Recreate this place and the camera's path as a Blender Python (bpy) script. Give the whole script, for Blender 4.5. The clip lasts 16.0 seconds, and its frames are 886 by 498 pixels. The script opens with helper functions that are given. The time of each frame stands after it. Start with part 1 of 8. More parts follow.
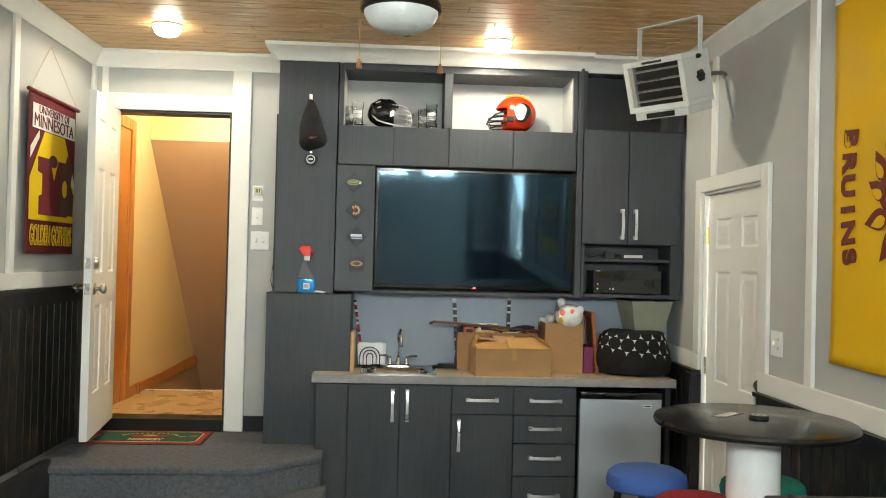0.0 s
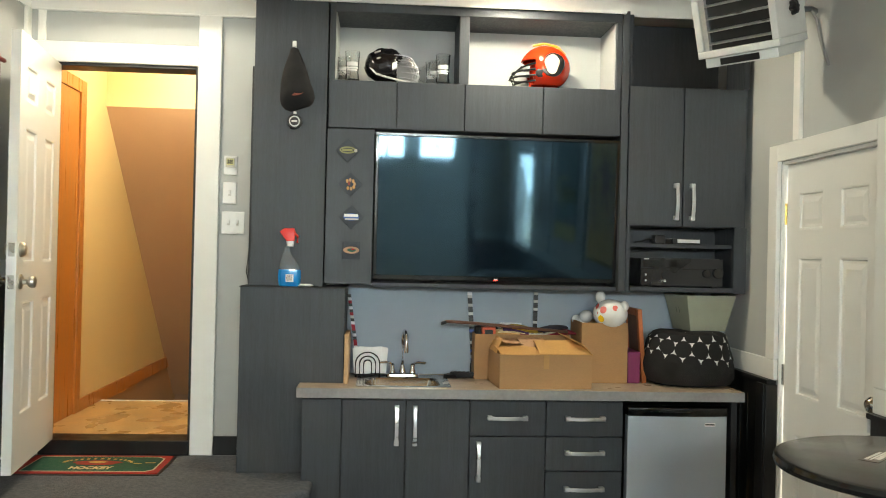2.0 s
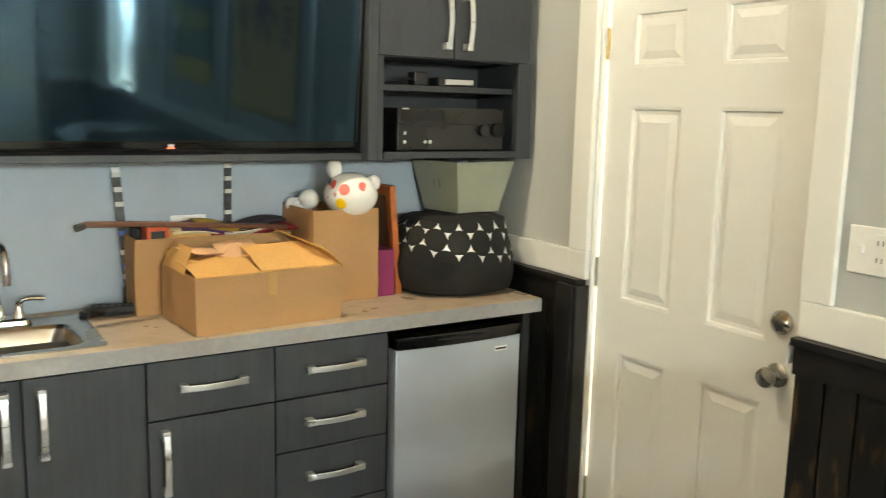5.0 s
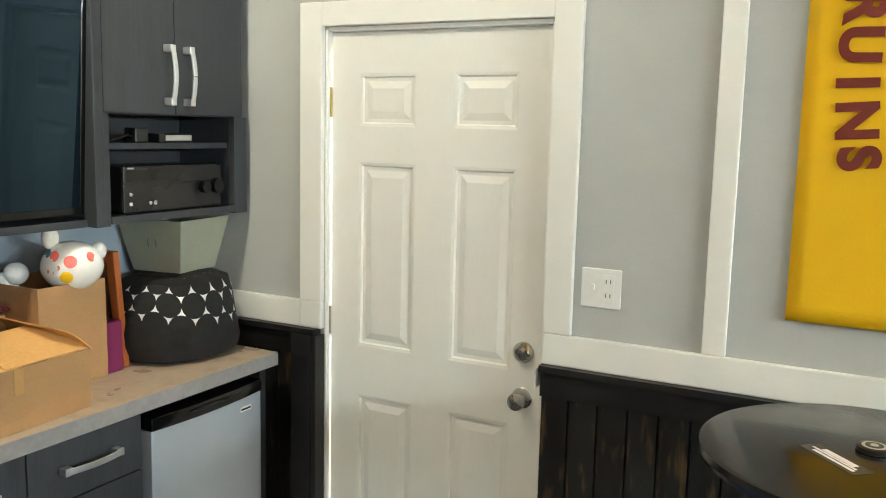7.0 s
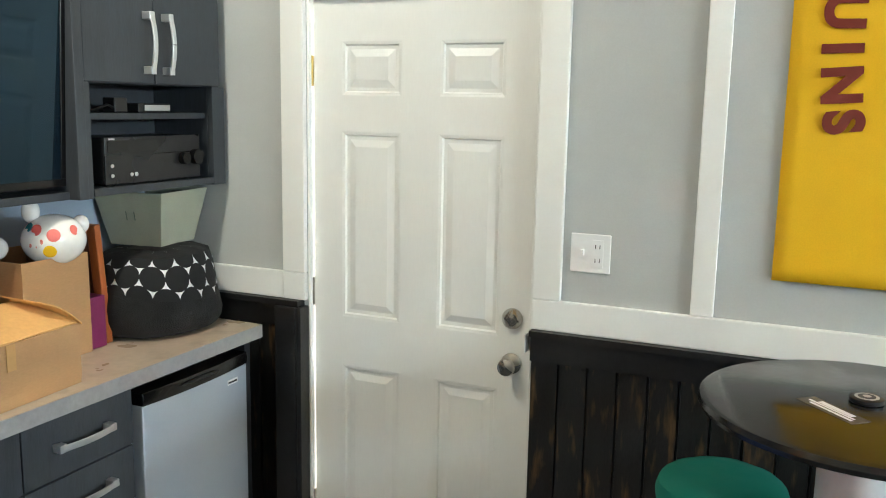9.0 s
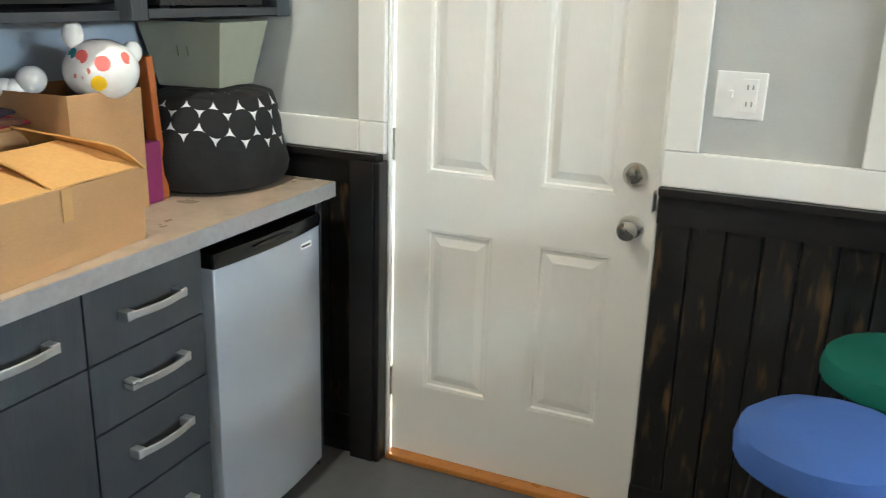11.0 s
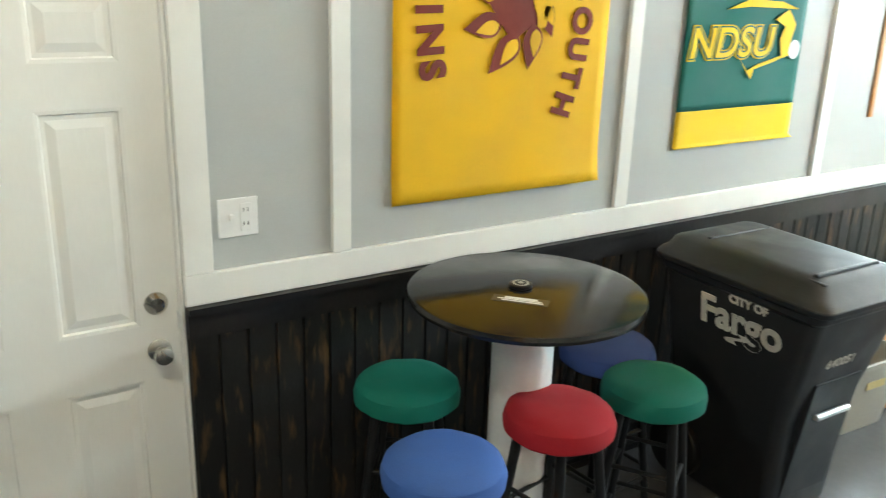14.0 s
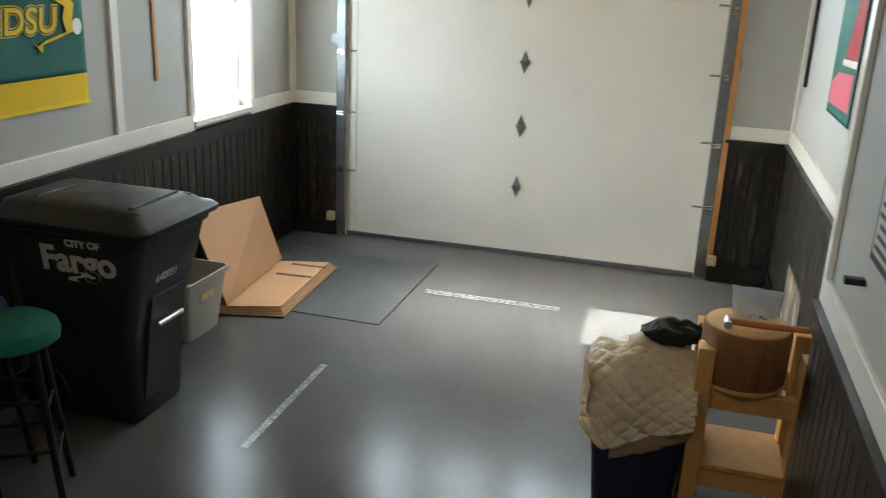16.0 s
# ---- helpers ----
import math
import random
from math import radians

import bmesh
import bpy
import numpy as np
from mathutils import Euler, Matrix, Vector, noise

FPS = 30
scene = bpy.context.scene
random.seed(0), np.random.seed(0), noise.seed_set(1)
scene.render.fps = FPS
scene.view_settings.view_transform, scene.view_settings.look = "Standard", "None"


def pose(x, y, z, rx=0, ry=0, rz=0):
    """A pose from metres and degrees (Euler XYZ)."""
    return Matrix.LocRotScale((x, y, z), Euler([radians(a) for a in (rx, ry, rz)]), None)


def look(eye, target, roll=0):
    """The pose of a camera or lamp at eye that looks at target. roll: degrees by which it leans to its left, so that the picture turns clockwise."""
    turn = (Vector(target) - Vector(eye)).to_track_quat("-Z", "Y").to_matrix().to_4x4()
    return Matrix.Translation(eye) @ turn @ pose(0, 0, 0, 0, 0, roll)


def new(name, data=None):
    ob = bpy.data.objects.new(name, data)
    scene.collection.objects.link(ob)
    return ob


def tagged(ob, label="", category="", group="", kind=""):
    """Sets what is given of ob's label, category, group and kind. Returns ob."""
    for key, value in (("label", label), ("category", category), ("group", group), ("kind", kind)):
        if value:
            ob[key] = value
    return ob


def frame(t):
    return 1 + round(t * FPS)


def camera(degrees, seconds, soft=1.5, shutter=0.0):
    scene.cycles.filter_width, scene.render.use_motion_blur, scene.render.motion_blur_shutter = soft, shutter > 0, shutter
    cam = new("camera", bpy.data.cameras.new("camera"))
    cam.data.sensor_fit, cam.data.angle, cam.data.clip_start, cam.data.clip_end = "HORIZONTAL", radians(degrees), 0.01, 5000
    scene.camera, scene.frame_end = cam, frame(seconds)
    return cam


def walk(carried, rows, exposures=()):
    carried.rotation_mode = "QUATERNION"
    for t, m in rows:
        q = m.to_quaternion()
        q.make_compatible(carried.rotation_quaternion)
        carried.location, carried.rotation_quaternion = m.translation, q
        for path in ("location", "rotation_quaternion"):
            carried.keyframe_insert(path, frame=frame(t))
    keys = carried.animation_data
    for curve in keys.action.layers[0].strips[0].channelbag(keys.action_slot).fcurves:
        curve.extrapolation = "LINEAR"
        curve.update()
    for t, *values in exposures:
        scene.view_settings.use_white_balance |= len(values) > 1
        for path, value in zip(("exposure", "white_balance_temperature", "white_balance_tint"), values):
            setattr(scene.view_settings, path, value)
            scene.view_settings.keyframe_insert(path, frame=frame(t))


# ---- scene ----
cam = camera(54.3, 16.0, soft=1.0, shutter=0.2)
PATH = [
    (0, (-0.079, 0.083, 1.636), (0.034, 2.08, 1.663), 1.4),
    (0.5, (-0.006, 0.288, 1.689), (0.085, 2.286, 1.691), 1.3),
    (1, (-0.028, 0.541, 1.676), (0.063, 2.539, 1.686), 1.3),
    (1.5, (-0.089, 0.811, 1.656), (0.004, 2.809, 1.661), 1.3),
    (2, (-0.153, 1.073, 1.6), (-0.013, 3.068, 1.61), 1.3),
    (2.5, (-0.121, 1.394, 1.57), (0.066, 3.385, 1.578), 1.4),
    (3, (-0.14, 1.712, 1.542), (0.058, 3.697, 1.397), 1.7),
    (3.5, (-0.187, 2.038, 1.591), (0.019, 4.005, 1.291), 1.9),
    (4, (-0.178, 2.373, 1.555), (0.122, 4.327, 1.248), 1.9),
    (4.5, (-0.212, 2.659, 1.536), (0.429, 4.529, 1.235), 1.9),
    (5, (-0.252, 2.864, 1.598), (0.805, 4.531, 1.278), 1.4),
    (7.3, (-0.757, 3.347, 1.754), (1.019, 4.218, 1.46), 1.1),
    (7.5, (-0.77, 3.371, 1.763), (1.015, 4.218, 1.448), 0.9),
    (8, (-0.79, 3.368, 1.754), (1.004, 4.188, 1.423), 1.1),
    (8.2, (-0.8, 3.384, 1.756), (1.002, 4.188, 1.433), 1.1),
    (10.3, (-0.653, 3.484, 1.596), (1.153, 4.264, 1.235), 1.5),
    (10.5, (-0.575, 3.538, 1.583), (1.191, 4.333, 1.085), 1.4),
    (11, (-0.586, 3.849, 1.524), (1.169, 4.612, 0.944), 1.7),
    (11.5, (-0.621, 4.129, 1.536), (1.156, 4.828, 0.941), 1.8),
    (12, (-0.585, 4.459, 1.612), (1.253, 4.973, 1.014), 1.8),
    (12.5, (-0.631, 4.621, 1.745), (1.267, 4.849, 1.158), 1.4),
    (13, (-0.639, 4.669, 1.882), (1.245, 4.431, 1.254), 1.3),
    (13.5, (-0.604, 4.773, 1.967), (1.165, 4.094, 1.329), 1.6),
    (14, (-0.659, 4.873, 2.009), (0.935, 3.838, 1.385), 1.8),
    (14.5, (-0.859, 5.025, 2.045), (0.476, 3.669, 1.429), 2.3),
    (15, (-1.021, 5.14, 2.044), (-0.049, 3.501, 1.437), 2.4),
    (15.2, (-1.04, 5.189, 2.011), (-0.204, 3.473, 1.416), 2.5),
    (15.5, (-1.105, 5.249, 2.038), (-0.399, 3.478, 1.431), 2.6),
    (16, (-1.173, 5.326, 2.036), (-0.692, 3.482, 1.429), 2.6),
]
EXPOSURES = [(0.0, 3.70, 7100, 4), (2.0, 3.72, 7100, 2), (3.0, 4.00, 7100, 2), (3.5, 4.25, 7100, 2), (5.0, 4.38, 7850, 2), (7.5, 4.25, 6500, 2), (8.2, 4.28, 6300, 2), (10.5, 4.42, 6150, 4), (11.0, 4.46, 6250, 4),
             (11.5, 4.46, 6700, 0), (12.0, 4.42, 6950, 0), (13.0, 4.36, 6450, 0), (14.0, 4.35, 6350, 0), (14.5, 3.75, 6000, 1), (15.0, 3.12, 5850, 2), (15.5, 2.83, 6100, 5), (16.0, 2.72, 6550, 5)]
walk(cam, [(t, look(eye, target, roll)) for t, eye, target, roll in PATH], EXPOSURES)

# ---- light ----
world = bpy.data.worlds.new("sky")
scene.world = world
world.use_nodes = True
wn = world.node_tree.nodes
sky = wn.new("ShaderNodeTexSky")
sky.sky_type, sky.sun_disc = "NISHITA", False
sky.sun_elevation, sky.sun_rotation = radians(23.7), radians(92)
wn["Background"].inputs["Strength"].default_value = 0.054
world.node_tree.links.new(sky.outputs["Color"], wn["Background"].inputs["Color"])


def lamp(name, kind, m, energy, color, **extra):
    data = bpy.data.lights.new(name, kind)
    data.energy, data.color = energy, color
    for key, value in extra.items():
        if key == "radius":
            data.shadow_soft_size = value
        elif key == "angle":
            data.angle = radians(value)
        elif key == "cone":
            data.spot_size, data.spot_blend = radians(value), 0.12
        elif key == "size":
            data.shape, data.size, data.size_y = "RECTANGLE", value[0], value[1]
    ob = new(name, data)
    ob.matrix_world = m
    return ob


SUN_WAY = Vector((-1.0, 0.042, -0.44))
lamp("sun", "SUN", look((8, 1, 5), Vector((8, 1, 5)) + SUN_WAY), 5.0, (1.0, 0.95, 0.86), angle=0.5)
DAY = (0.78, 0.89, 1.0)
WARM = (1.0, 0.93, 0.82)
lamp("window_daylight", "AREA", look((1.83, 0.165, 1.63), (0.2, 0.165, 1.2)), 3.8, DAY, size=(0.60, 0.96))
WINDOWS = [(-0.082 + c - 0.21, -0.082 + c + 0.21) for c in (-0.93, -0.31, 0.31, 0.93)]   # glass of the garage door
for wx0, wx1 in WINDOWS:
    lamp("door_glass_daylight", "AREA", look(((wx0 + wx1) / 2, -0.995, 2.155), ((wx0 + wx1) / 2, 2.1, 1.6)), 2.3, DAY, size=(0.40, 0.25))
BULBS = ((-1.39, 5.03, 2.0), (0.50, 5.11, 3.0))
for px, py, watts in BULBS:
    lamp("ceiling_bulb", "SPOT", pose(px, py, 2.845), watts, WARM, radius=0.05, cone=172)
lamp("hall_bulb", "POINT", pose(-1.35, 6.45, 2.72), 2.1, (1.0, 0.90, 0.74), radius=0.08)


# ---- materials ----
def srgb(r, g, b):
    return tuple((c / 255 / 12.92) if c <= 10 else ((c / 255 + 0.055) / 1.055) ** 2.4 for c in (r, g, b)) + (1.0,)


def mat(name, color, rough=0.5, metal=0.0, vary=0.12, scale=6.0, stretch=(1, 1, 1), bump=0.15, fine=60.0, rand=0.0,
        dark=None, dark_at=(0.55, 0.75), spec=0.5, coat=0.0, rough_vary=0.1, depth=0.004):
    """A painted, wooden or plastic surface: colour that varies at two scales, fine relief, uneven gloss."""
    m = bpy.data.materials.new(name)
    m.use_nodes = True
    nt, n = m.node_tree, m.node_tree.nodes
    p = n["Principled BSDF"]
    tc = n.new("ShaderNodeTexCoord")
    mp = n.new("ShaderNodeMapping")
    mp.inputs["Scale"].default_value = stretch
    nt.links.new(tc.outputs["Object"], mp.inputs["Vector"])
    big, small = n.new("ShaderNodeTexNoise"), n.new("ShaderNodeTexNoise")
    for node, s, d in ((big, scale, 3.0), (small, fine, 4.0)):
        node.inputs["Scale"].default_value, node.inputs["Detail"].default_value = s, d
        nt.links.new(mp.outputs["Vector"], node.inputs["Vector"])
    add = n.new("ShaderNodeMath")
    add.operation = "ADD"
    nt.links.new(big.outputs["Fac"], add.inputs[0])
    nt.links.new(small.outputs["Fac"], add.inputs[1])
    val = n.new("ShaderNodeMapRange")
    val.inputs["From Min"].default_value, val.inputs["From Max"].default_value = 0.7, 1.3
    val.inputs["To Min"].default_value, val.inputs["To Max"].default_value = 1 - vary, 1 + vary
    nt.links.new(add.outputs[0], val.inputs["Value"])
    out = val.outputs[0]
    if rand:
        info = n.new("ShaderNodeObjectInfo")
        shift = n.new("ShaderNodeMath")
        shift.operation = "MULTIPLY"
        shift.inputs[1].default_value = 37.0
        nt.links.new(info.outputs["Random"], shift.inputs[0])
        nt.links.new(shift.outputs[0], mp.inputs["Location"])
        rr = n.new("ShaderNodeMapRange")
        rr.inputs["To Min"].default_value, rr.inputs["To Max"].default_value = 1 - rand, 1 + rand
        nt.links.new(info.outputs["Random"], rr.inputs["Value"])
        mul = n.new("ShaderNodeMath")
        mul.operation = "MULTIPLY"
        nt.links.new(out, mul.inputs[0])
        nt.links.new(rr.outputs[0], mul.inputs[1])
        out = mul.outputs[0]
    hsv = n.new("ShaderNodeHueSaturation")
    hsv.inputs["Color"].default_value = color
    nt.links.new(out, hsv.inputs["Value"])
    col = hsv.outputs["Color"]
    if dark:
        stain = n.new("ShaderNodeTexNoise")
        stain.inputs["Scale"].default_value, stain.inputs["Detail"].default_value = scale * 1.7, 6.0
        nt.links.new(mp.outputs["Vector"], stain.inputs["Vector"])
        ramp = n.new("ShaderNodeMapRange")
        ramp.inputs["From Min"].default_value, ramp.inputs["From Max"].default_value = dark_at
        nt.links.new(stain.outputs["Fac"], ramp.inputs["Value"])
        mix = n.new("ShaderNodeMix")
        mix.data_type = "RGBA"
        nt.links.new(ramp.outputs[0], mix.inputs["Factor"])
        nt.links.new(col, mix.inputs["A"])
        mix.inputs["B"].default_value = dark
        col = mix.outputs["Result"]
    nt.links.new(col, p.inputs["Base Color"])
    rg = n.new("ShaderNodeMapRange")
    rg.inputs["From Min"].default_value, rg.inputs["From Max"].default_value = 0.3, 0.7
    rg.inputs["To Min"].default_value, rg.inputs["To Max"].default_value = max(0.02, rough - rough_vary), min(1, rough + rough_vary)
    nt.links.new(big.outputs["Fac"], rg.inputs["Value"])
    nt.links.new(rg.outputs[0], p.inputs["Roughness"])
    p.inputs["Metallic"].default_value = metal
    p.inputs["Specular IOR Level"].default_value = spec
    p.inputs["Coat Weight"].default_value = coat
    p.inputs["Coat Roughness"].default_value = 0.15
    if bump:
        b = n.new("ShaderNodeBump")
        b.inputs["Strength"].default_value, b.inputs["Distance"].default_value = bump, depth
        nt.links.new(small.outputs["Fac"], b.inputs["Height"])
        nt.links.new(b.outputs[0], p.inputs["Normal"])
    return m


def glass(name, color=(1, 1, 1, 1), rough=0.02):
    m = bpy.data.materials.new(name)
    m.use_nodes = True
    p = m.node_tree.nodes["Principled BSDF"]
    p.inputs["Base Color"].default_value, p.inputs["Roughness"].default_value = color, rough
    p.inputs["Transmission Weight"].default_value, p.inputs["IOR"].default_value = 1.0, 1.45
    return m


def glow(name, color, strength):
    m = bpy.data.materials.new(name)
    m.use_nodes = True
    p = m.node_tree.nodes["Principled BSDF"]
    p.inputs["Base Color"].default_value = color
    p.inputs["Emission Color"].default_value, p.inputs["Emission Strength"].default_value = color, strength
    return m


M_WALL = mat("grey_wall_paint", srgb(186, 188, 186), 0.75, vary=0.03, scale=1.5, bump=0.25, fine=220, depth=0.001)
M_TRIM = mat("white_trim_paint", srgb(238, 237, 232), 0.38, rough_vary=0.03, vary=0.012, scale=3, bump=0.08, fine=120, depth=0.001)
M_DOOR = mat("white_door_paint", srgb(236, 235, 230), 0.42, rough_vary=0.03, vary=0.015, scale=2, bump=0.12, fine=150, stretch=(1, 1, 0.2), depth=0.001,
             dark=srgb(214, 208, 192), dark_at=(0.70, 0.95))
M_WAINS = mat("black_distressed_wood", srgb(29, 29, 28), 0.42, vary=0.4, scale=3, stretch=(7, 7, 1.1), bump=0.4, fine=40, rand=0.3,
              dark=srgb(122, 94, 60), dark_at=(0.56, 0.84), depth=0.002)
M_CAPW = mat("black_trim_wood", srgb(25, 24, 24), 0.4, vary=0.3, scale=4, bump=0.2, fine=50)
M_CHAR = mat("charcoal_woodgrain_laminate", srgb(56, 60, 65), 0.5, vary=0.26, scale=11, stretch=(7, 7, 0.3), bump=0.3, fine=110, rand=0.05, depth=0.001)
M_CHARIN = mat("dark_laminate_edge", srgb(40, 41, 43), 0.5, vary=0.1)
M_COUNTER = mat("grey_stone_laminate", srgb(174, 157, 138), 0.35, vary=0.10, scale=7, bump=0.05, fine=40, dark=srgb(156, 140, 122), dark_at=(0.5, 0.7))
M_EDGE = mat("grey_counter_edge", srgb(150, 148, 148), 0.4, vary=0.1, scale=14)
# grey wall paint with the blue of the daylight put into its colour
M_SPLASH = mat("daylight_tinted_wall_paint", srgb(156, 168, 181), 0.6, vary=0.04, scale=2, bump=0.2, fine=200, depth=0.001)
M_STEEL = mat("brushed_steel", srgb(214, 215, 216), 0.34, 0.85, vary=0.06, scale=3, stretch=(1, 1, 14), bump=0.08, fine=60, depth=0.001)
M_FRIDGE = mat("silver_fridge_finish", srgb(182, 190, 200), 0.4, 0.35, vary=0.03, scale=2, bump=0.04, fine=160, depth=0.001)
M_CHROME = mat("chrome", srgb(220, 222, 225), 0.08, 1.0, vary=0.03, bump=0.0)
M_NICKEL = mat("satin_nickel", srgb(190, 186, 178), 0.25, 1.0, vary=0.05, bump=0.02)
M_BRASS = mat("brass", srgb(190, 160, 90), 0.35, 1.0, vary=0.1, bump=0.05)
M_BLACK = mat("black_plastic", srgb(22, 22, 23), 0.4, vary=0.15, scale=10, bump=0.05)
M_BLACKG = mat("glossy_black_plastic", srgb(12, 12, 13), 0.12, vary=0.1, bump=0.0)
M_SCREEN = mat("dark_glass_screen", srgb(16, 27, 36), 0.05, vary=0.02, scale=3, bump=0.0, spec=0.6, rough_vary=0.0)
M_SCREEN.node_tree.nodes["Principled BSDF"].inputs["Specular Tint"].default_value = (0.42, 0.75, 1.0, 1)
M_CARPET = mat("charcoal_carpet", srgb(108, 111, 116), 0.95, vary=0.32, scale=60, bump=1.0, fine=320, spec=0.1, depth=0.006)
M_FLOOR = mat("grey_epoxy_floor", srgb(98, 99, 101), 0.20, vary=0.06, scale=2.2, bump=0.12, fine=26, spec=0.16, rough_vary=0.03, depth=0.003)
M_MATR = mat("dark_rubber_mat", srgb(72, 74, 78), 0.7, vary=0.15, scale=8, bump=0.4, fine=180)
M_CARD = mat("brown_cardboard", srgb(174, 134, 92), 0.8, vary=0.07, scale=5, stretch=(1, 1, 3), bump=0.2, fine=90, depth=0.001)
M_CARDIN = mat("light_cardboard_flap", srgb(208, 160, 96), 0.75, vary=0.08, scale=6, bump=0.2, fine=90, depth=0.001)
M_CARDP = mat("pale_cardboard_sheet", srgb(205, 162, 124), 0.8, vary=0.06, scale=4, bump=0.15, fine=90, depth=0.001)
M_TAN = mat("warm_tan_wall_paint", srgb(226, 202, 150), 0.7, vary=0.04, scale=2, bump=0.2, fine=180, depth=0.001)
# darker and browner than M_TAN: hall soffit, lower wall and end wall
M_BROWNH = mat("brown_hall_surface", srgb(196, 160, 126), 0.75, vary=0.04, scale=2, bump=0.2, fine=180, depth=0.001)
M_OAK = mat("honey_oak_trim", srgb(190, 124, 58), 0.35, vary=0.15, scale=5, stretch=(6, 6, 0.5), bump=0.2, fine=60, depth=0.001)
M_HALLF = mat("mottled_vinyl_floor", srgb(204, 172, 122), 0.3, vary=0.12, scale=5, bump=0.1, fine=60, dark=srgb(192, 158, 108), dark_at=(0.40, 0.85))
M_PINE = mat("pine_ceiling_planks", srgb(214, 174, 122), 0.36, vary=0.13, scale=3, stretch=(0.5, 7, 1), bump=0.15, fine=40, depth=0.001,
             dark=srgb(188, 140, 88), dark_at=(0.52, 0.72))
M_WOOD = mat("raw_pine_lumber", srgb(206, 158, 92), 0.6, vary=0.15, scale=4, stretch=(6, 6, 0.6), bump=0.3, fine=50, depth=0.001)
M_WOODT = mat("thin_wood_strip", srgb(190, 136, 78), 0.5, vary=0.12, scale=5, stretch=(6, 6, 0.6))
M_WHITE = mat("white_plastic", srgb(238, 238, 236), 0.4, vary=0.03, bump=0.03)
M_WHITEM = mat("white_enamel_metal", srgb(226, 226, 222), 0.35, vary=0.03, bump=0.03)
M_GALV = mat("galvanised_steel", srgb(136, 142, 147), 0.38, 0.9, vary=0.14, scale=14, bump=0.1)
M_GDOOR = mat("white_garage_door_enamel", srgb(232, 231, 226), 0.42, vary=0.03, scale=2, bump=0.3, fine=130, depth=0.001)
M_BIN = mat("black_bin_plastic", srgb(38, 40, 43), 0.5, vary=0.15, scale=6, bump=0.35, fine=140, depth=0.001)
M_GREYP = mat("grey_tote_plastic", srgb(168, 168, 160), 0.5, vary=0.06, scale=5, bump=0.1)
M_PANE = glass("window_glass")
M_GLASS = glass("clear_glass", (0.95, 0.97, 0.97, 1))
M_BULB = glow("lit_lamp_glass", (1.0, 0.93, 0.8, 1), 2.7)
M_GOLD = mat("gold_banner_cloth", srgb(238, 186, 8), 0.75, vary=0.05, scale=5, bump=0.25, fine=260, depth=0.001)
M_MAROON = mat("maroon_print", srgb(122, 44, 28), 0.75, vary=0.06, bump=0.1)
M_GREENC = mat("green_banner_cloth", srgb(6, 100, 88), 0.75, vary=0.06, scale=5, bump=0.25, fine=260, depth=0.001)
M_YELLOWC = mat("yellow_banner_cloth", srgb(236, 200, 20), 0.75, vary=0.05, scale=5, bump=0.2, fine=260, depth=0.001)
M_REDC = mat("red_cloth", srgb(163, 18, 34), 0.8, vary=0.10, scale=8, bump=0.4, fine=300, depth=0.001)
M_BLUEC = mat("blue_cloth", srgb(62, 100, 172), 0.8, vary=0.10, scale=8, bump=0.4, fine=300, depth=0.001)
M_TEALC = mat("green_cloth", srgb(10, 112, 96), 0.8, vary=0.10, scale=8, bump=0.4, fine=300, depth=0.001)
M_NAVYC = mat("navy_cloth", srgb(64, 88, 154), 0.8, vary=0.10, scale=8, bump=0.4, fine=300, depth=0.001)


# ---- mesh helpers ----
def bm_new():
    return bmesh.new()


def box(bm, x0, x1, y0, y1, z0, z1):
    v = [bm.verts.new((x, y, z)) for z in (z0, z1) for y in (y0, y1) for x in (x0, x1)]
    for f in ((0, 2, 3, 1), (4, 5, 7, 6), (0, 1, 5, 4), (2, 6, 7, 3), (0, 4, 6, 2), (1, 3, 7, 5)):
        bm.faces.new([v[i] for i in f])


def ring_loft(bm, rings, cap=True):
    """Joins rings of equal length into a skin."""
    rows = [[bm.verts.new(p) for p in ring] for ring in rings]
    k = len(rows[0])
    for a, b in zip(rows, rows[1:]):
        for i in range(k):
            bm.faces.new((a[i], a[(i + 1) % k], b[(i + 1) % k], b[i]))
    if cap:
        bm.faces.new(rows[0][::-1])
        bm.faces.new(rows[-1])


def lathe(bm, cx, cy, profile, seg=24, cap=True):
    ring_loft(bm, [[(cx + r * math.cos(2 * math.pi * i / seg), cy + r * math.sin(2 * math.pi * i / seg), z) for i in range(seg)]
                   for r, z in profile], cap)


def rod(bm, a, b, r0, r1=None, seg=10):
    a, b = Vector(a), Vector(b)
    r1 = r0 if r1 is None else r1
    q = (b - a).to_track_quat("Z", "Y")
    ring_loft(bm, [[p + q @ Vector((r * math.cos(2 * math.pi * i / seg), r * math.sin(2 * math.pi * i / seg), 0)) for i in range(seg)]
                   for p, r in ((a, r0), (b, r1))])


def tube(bm, pts, r, seg=8):
    pts = [Vector(p) for p in pts]
    rings = []
    for i, p in enumerate(pts):
        d = (pts[min(i + 1, len(pts) - 1)] - pts[max(i - 1, 0)]).normalized()
        q = d.to_track_quat("Z", "Y")
        rings.append([p + q @ Vector((r * math.cos(2 * math.pi * k / seg), r * math.sin(2 * math.pi * k / seg), 0)) for k in range(seg)])
    ring_loft(bm, rings)


def prism(bm, pts, z0, z1):
    ring_loft(bm, [[(x, y, z0) for x, y in pts], [(x, y, z1) for x, y in pts]])


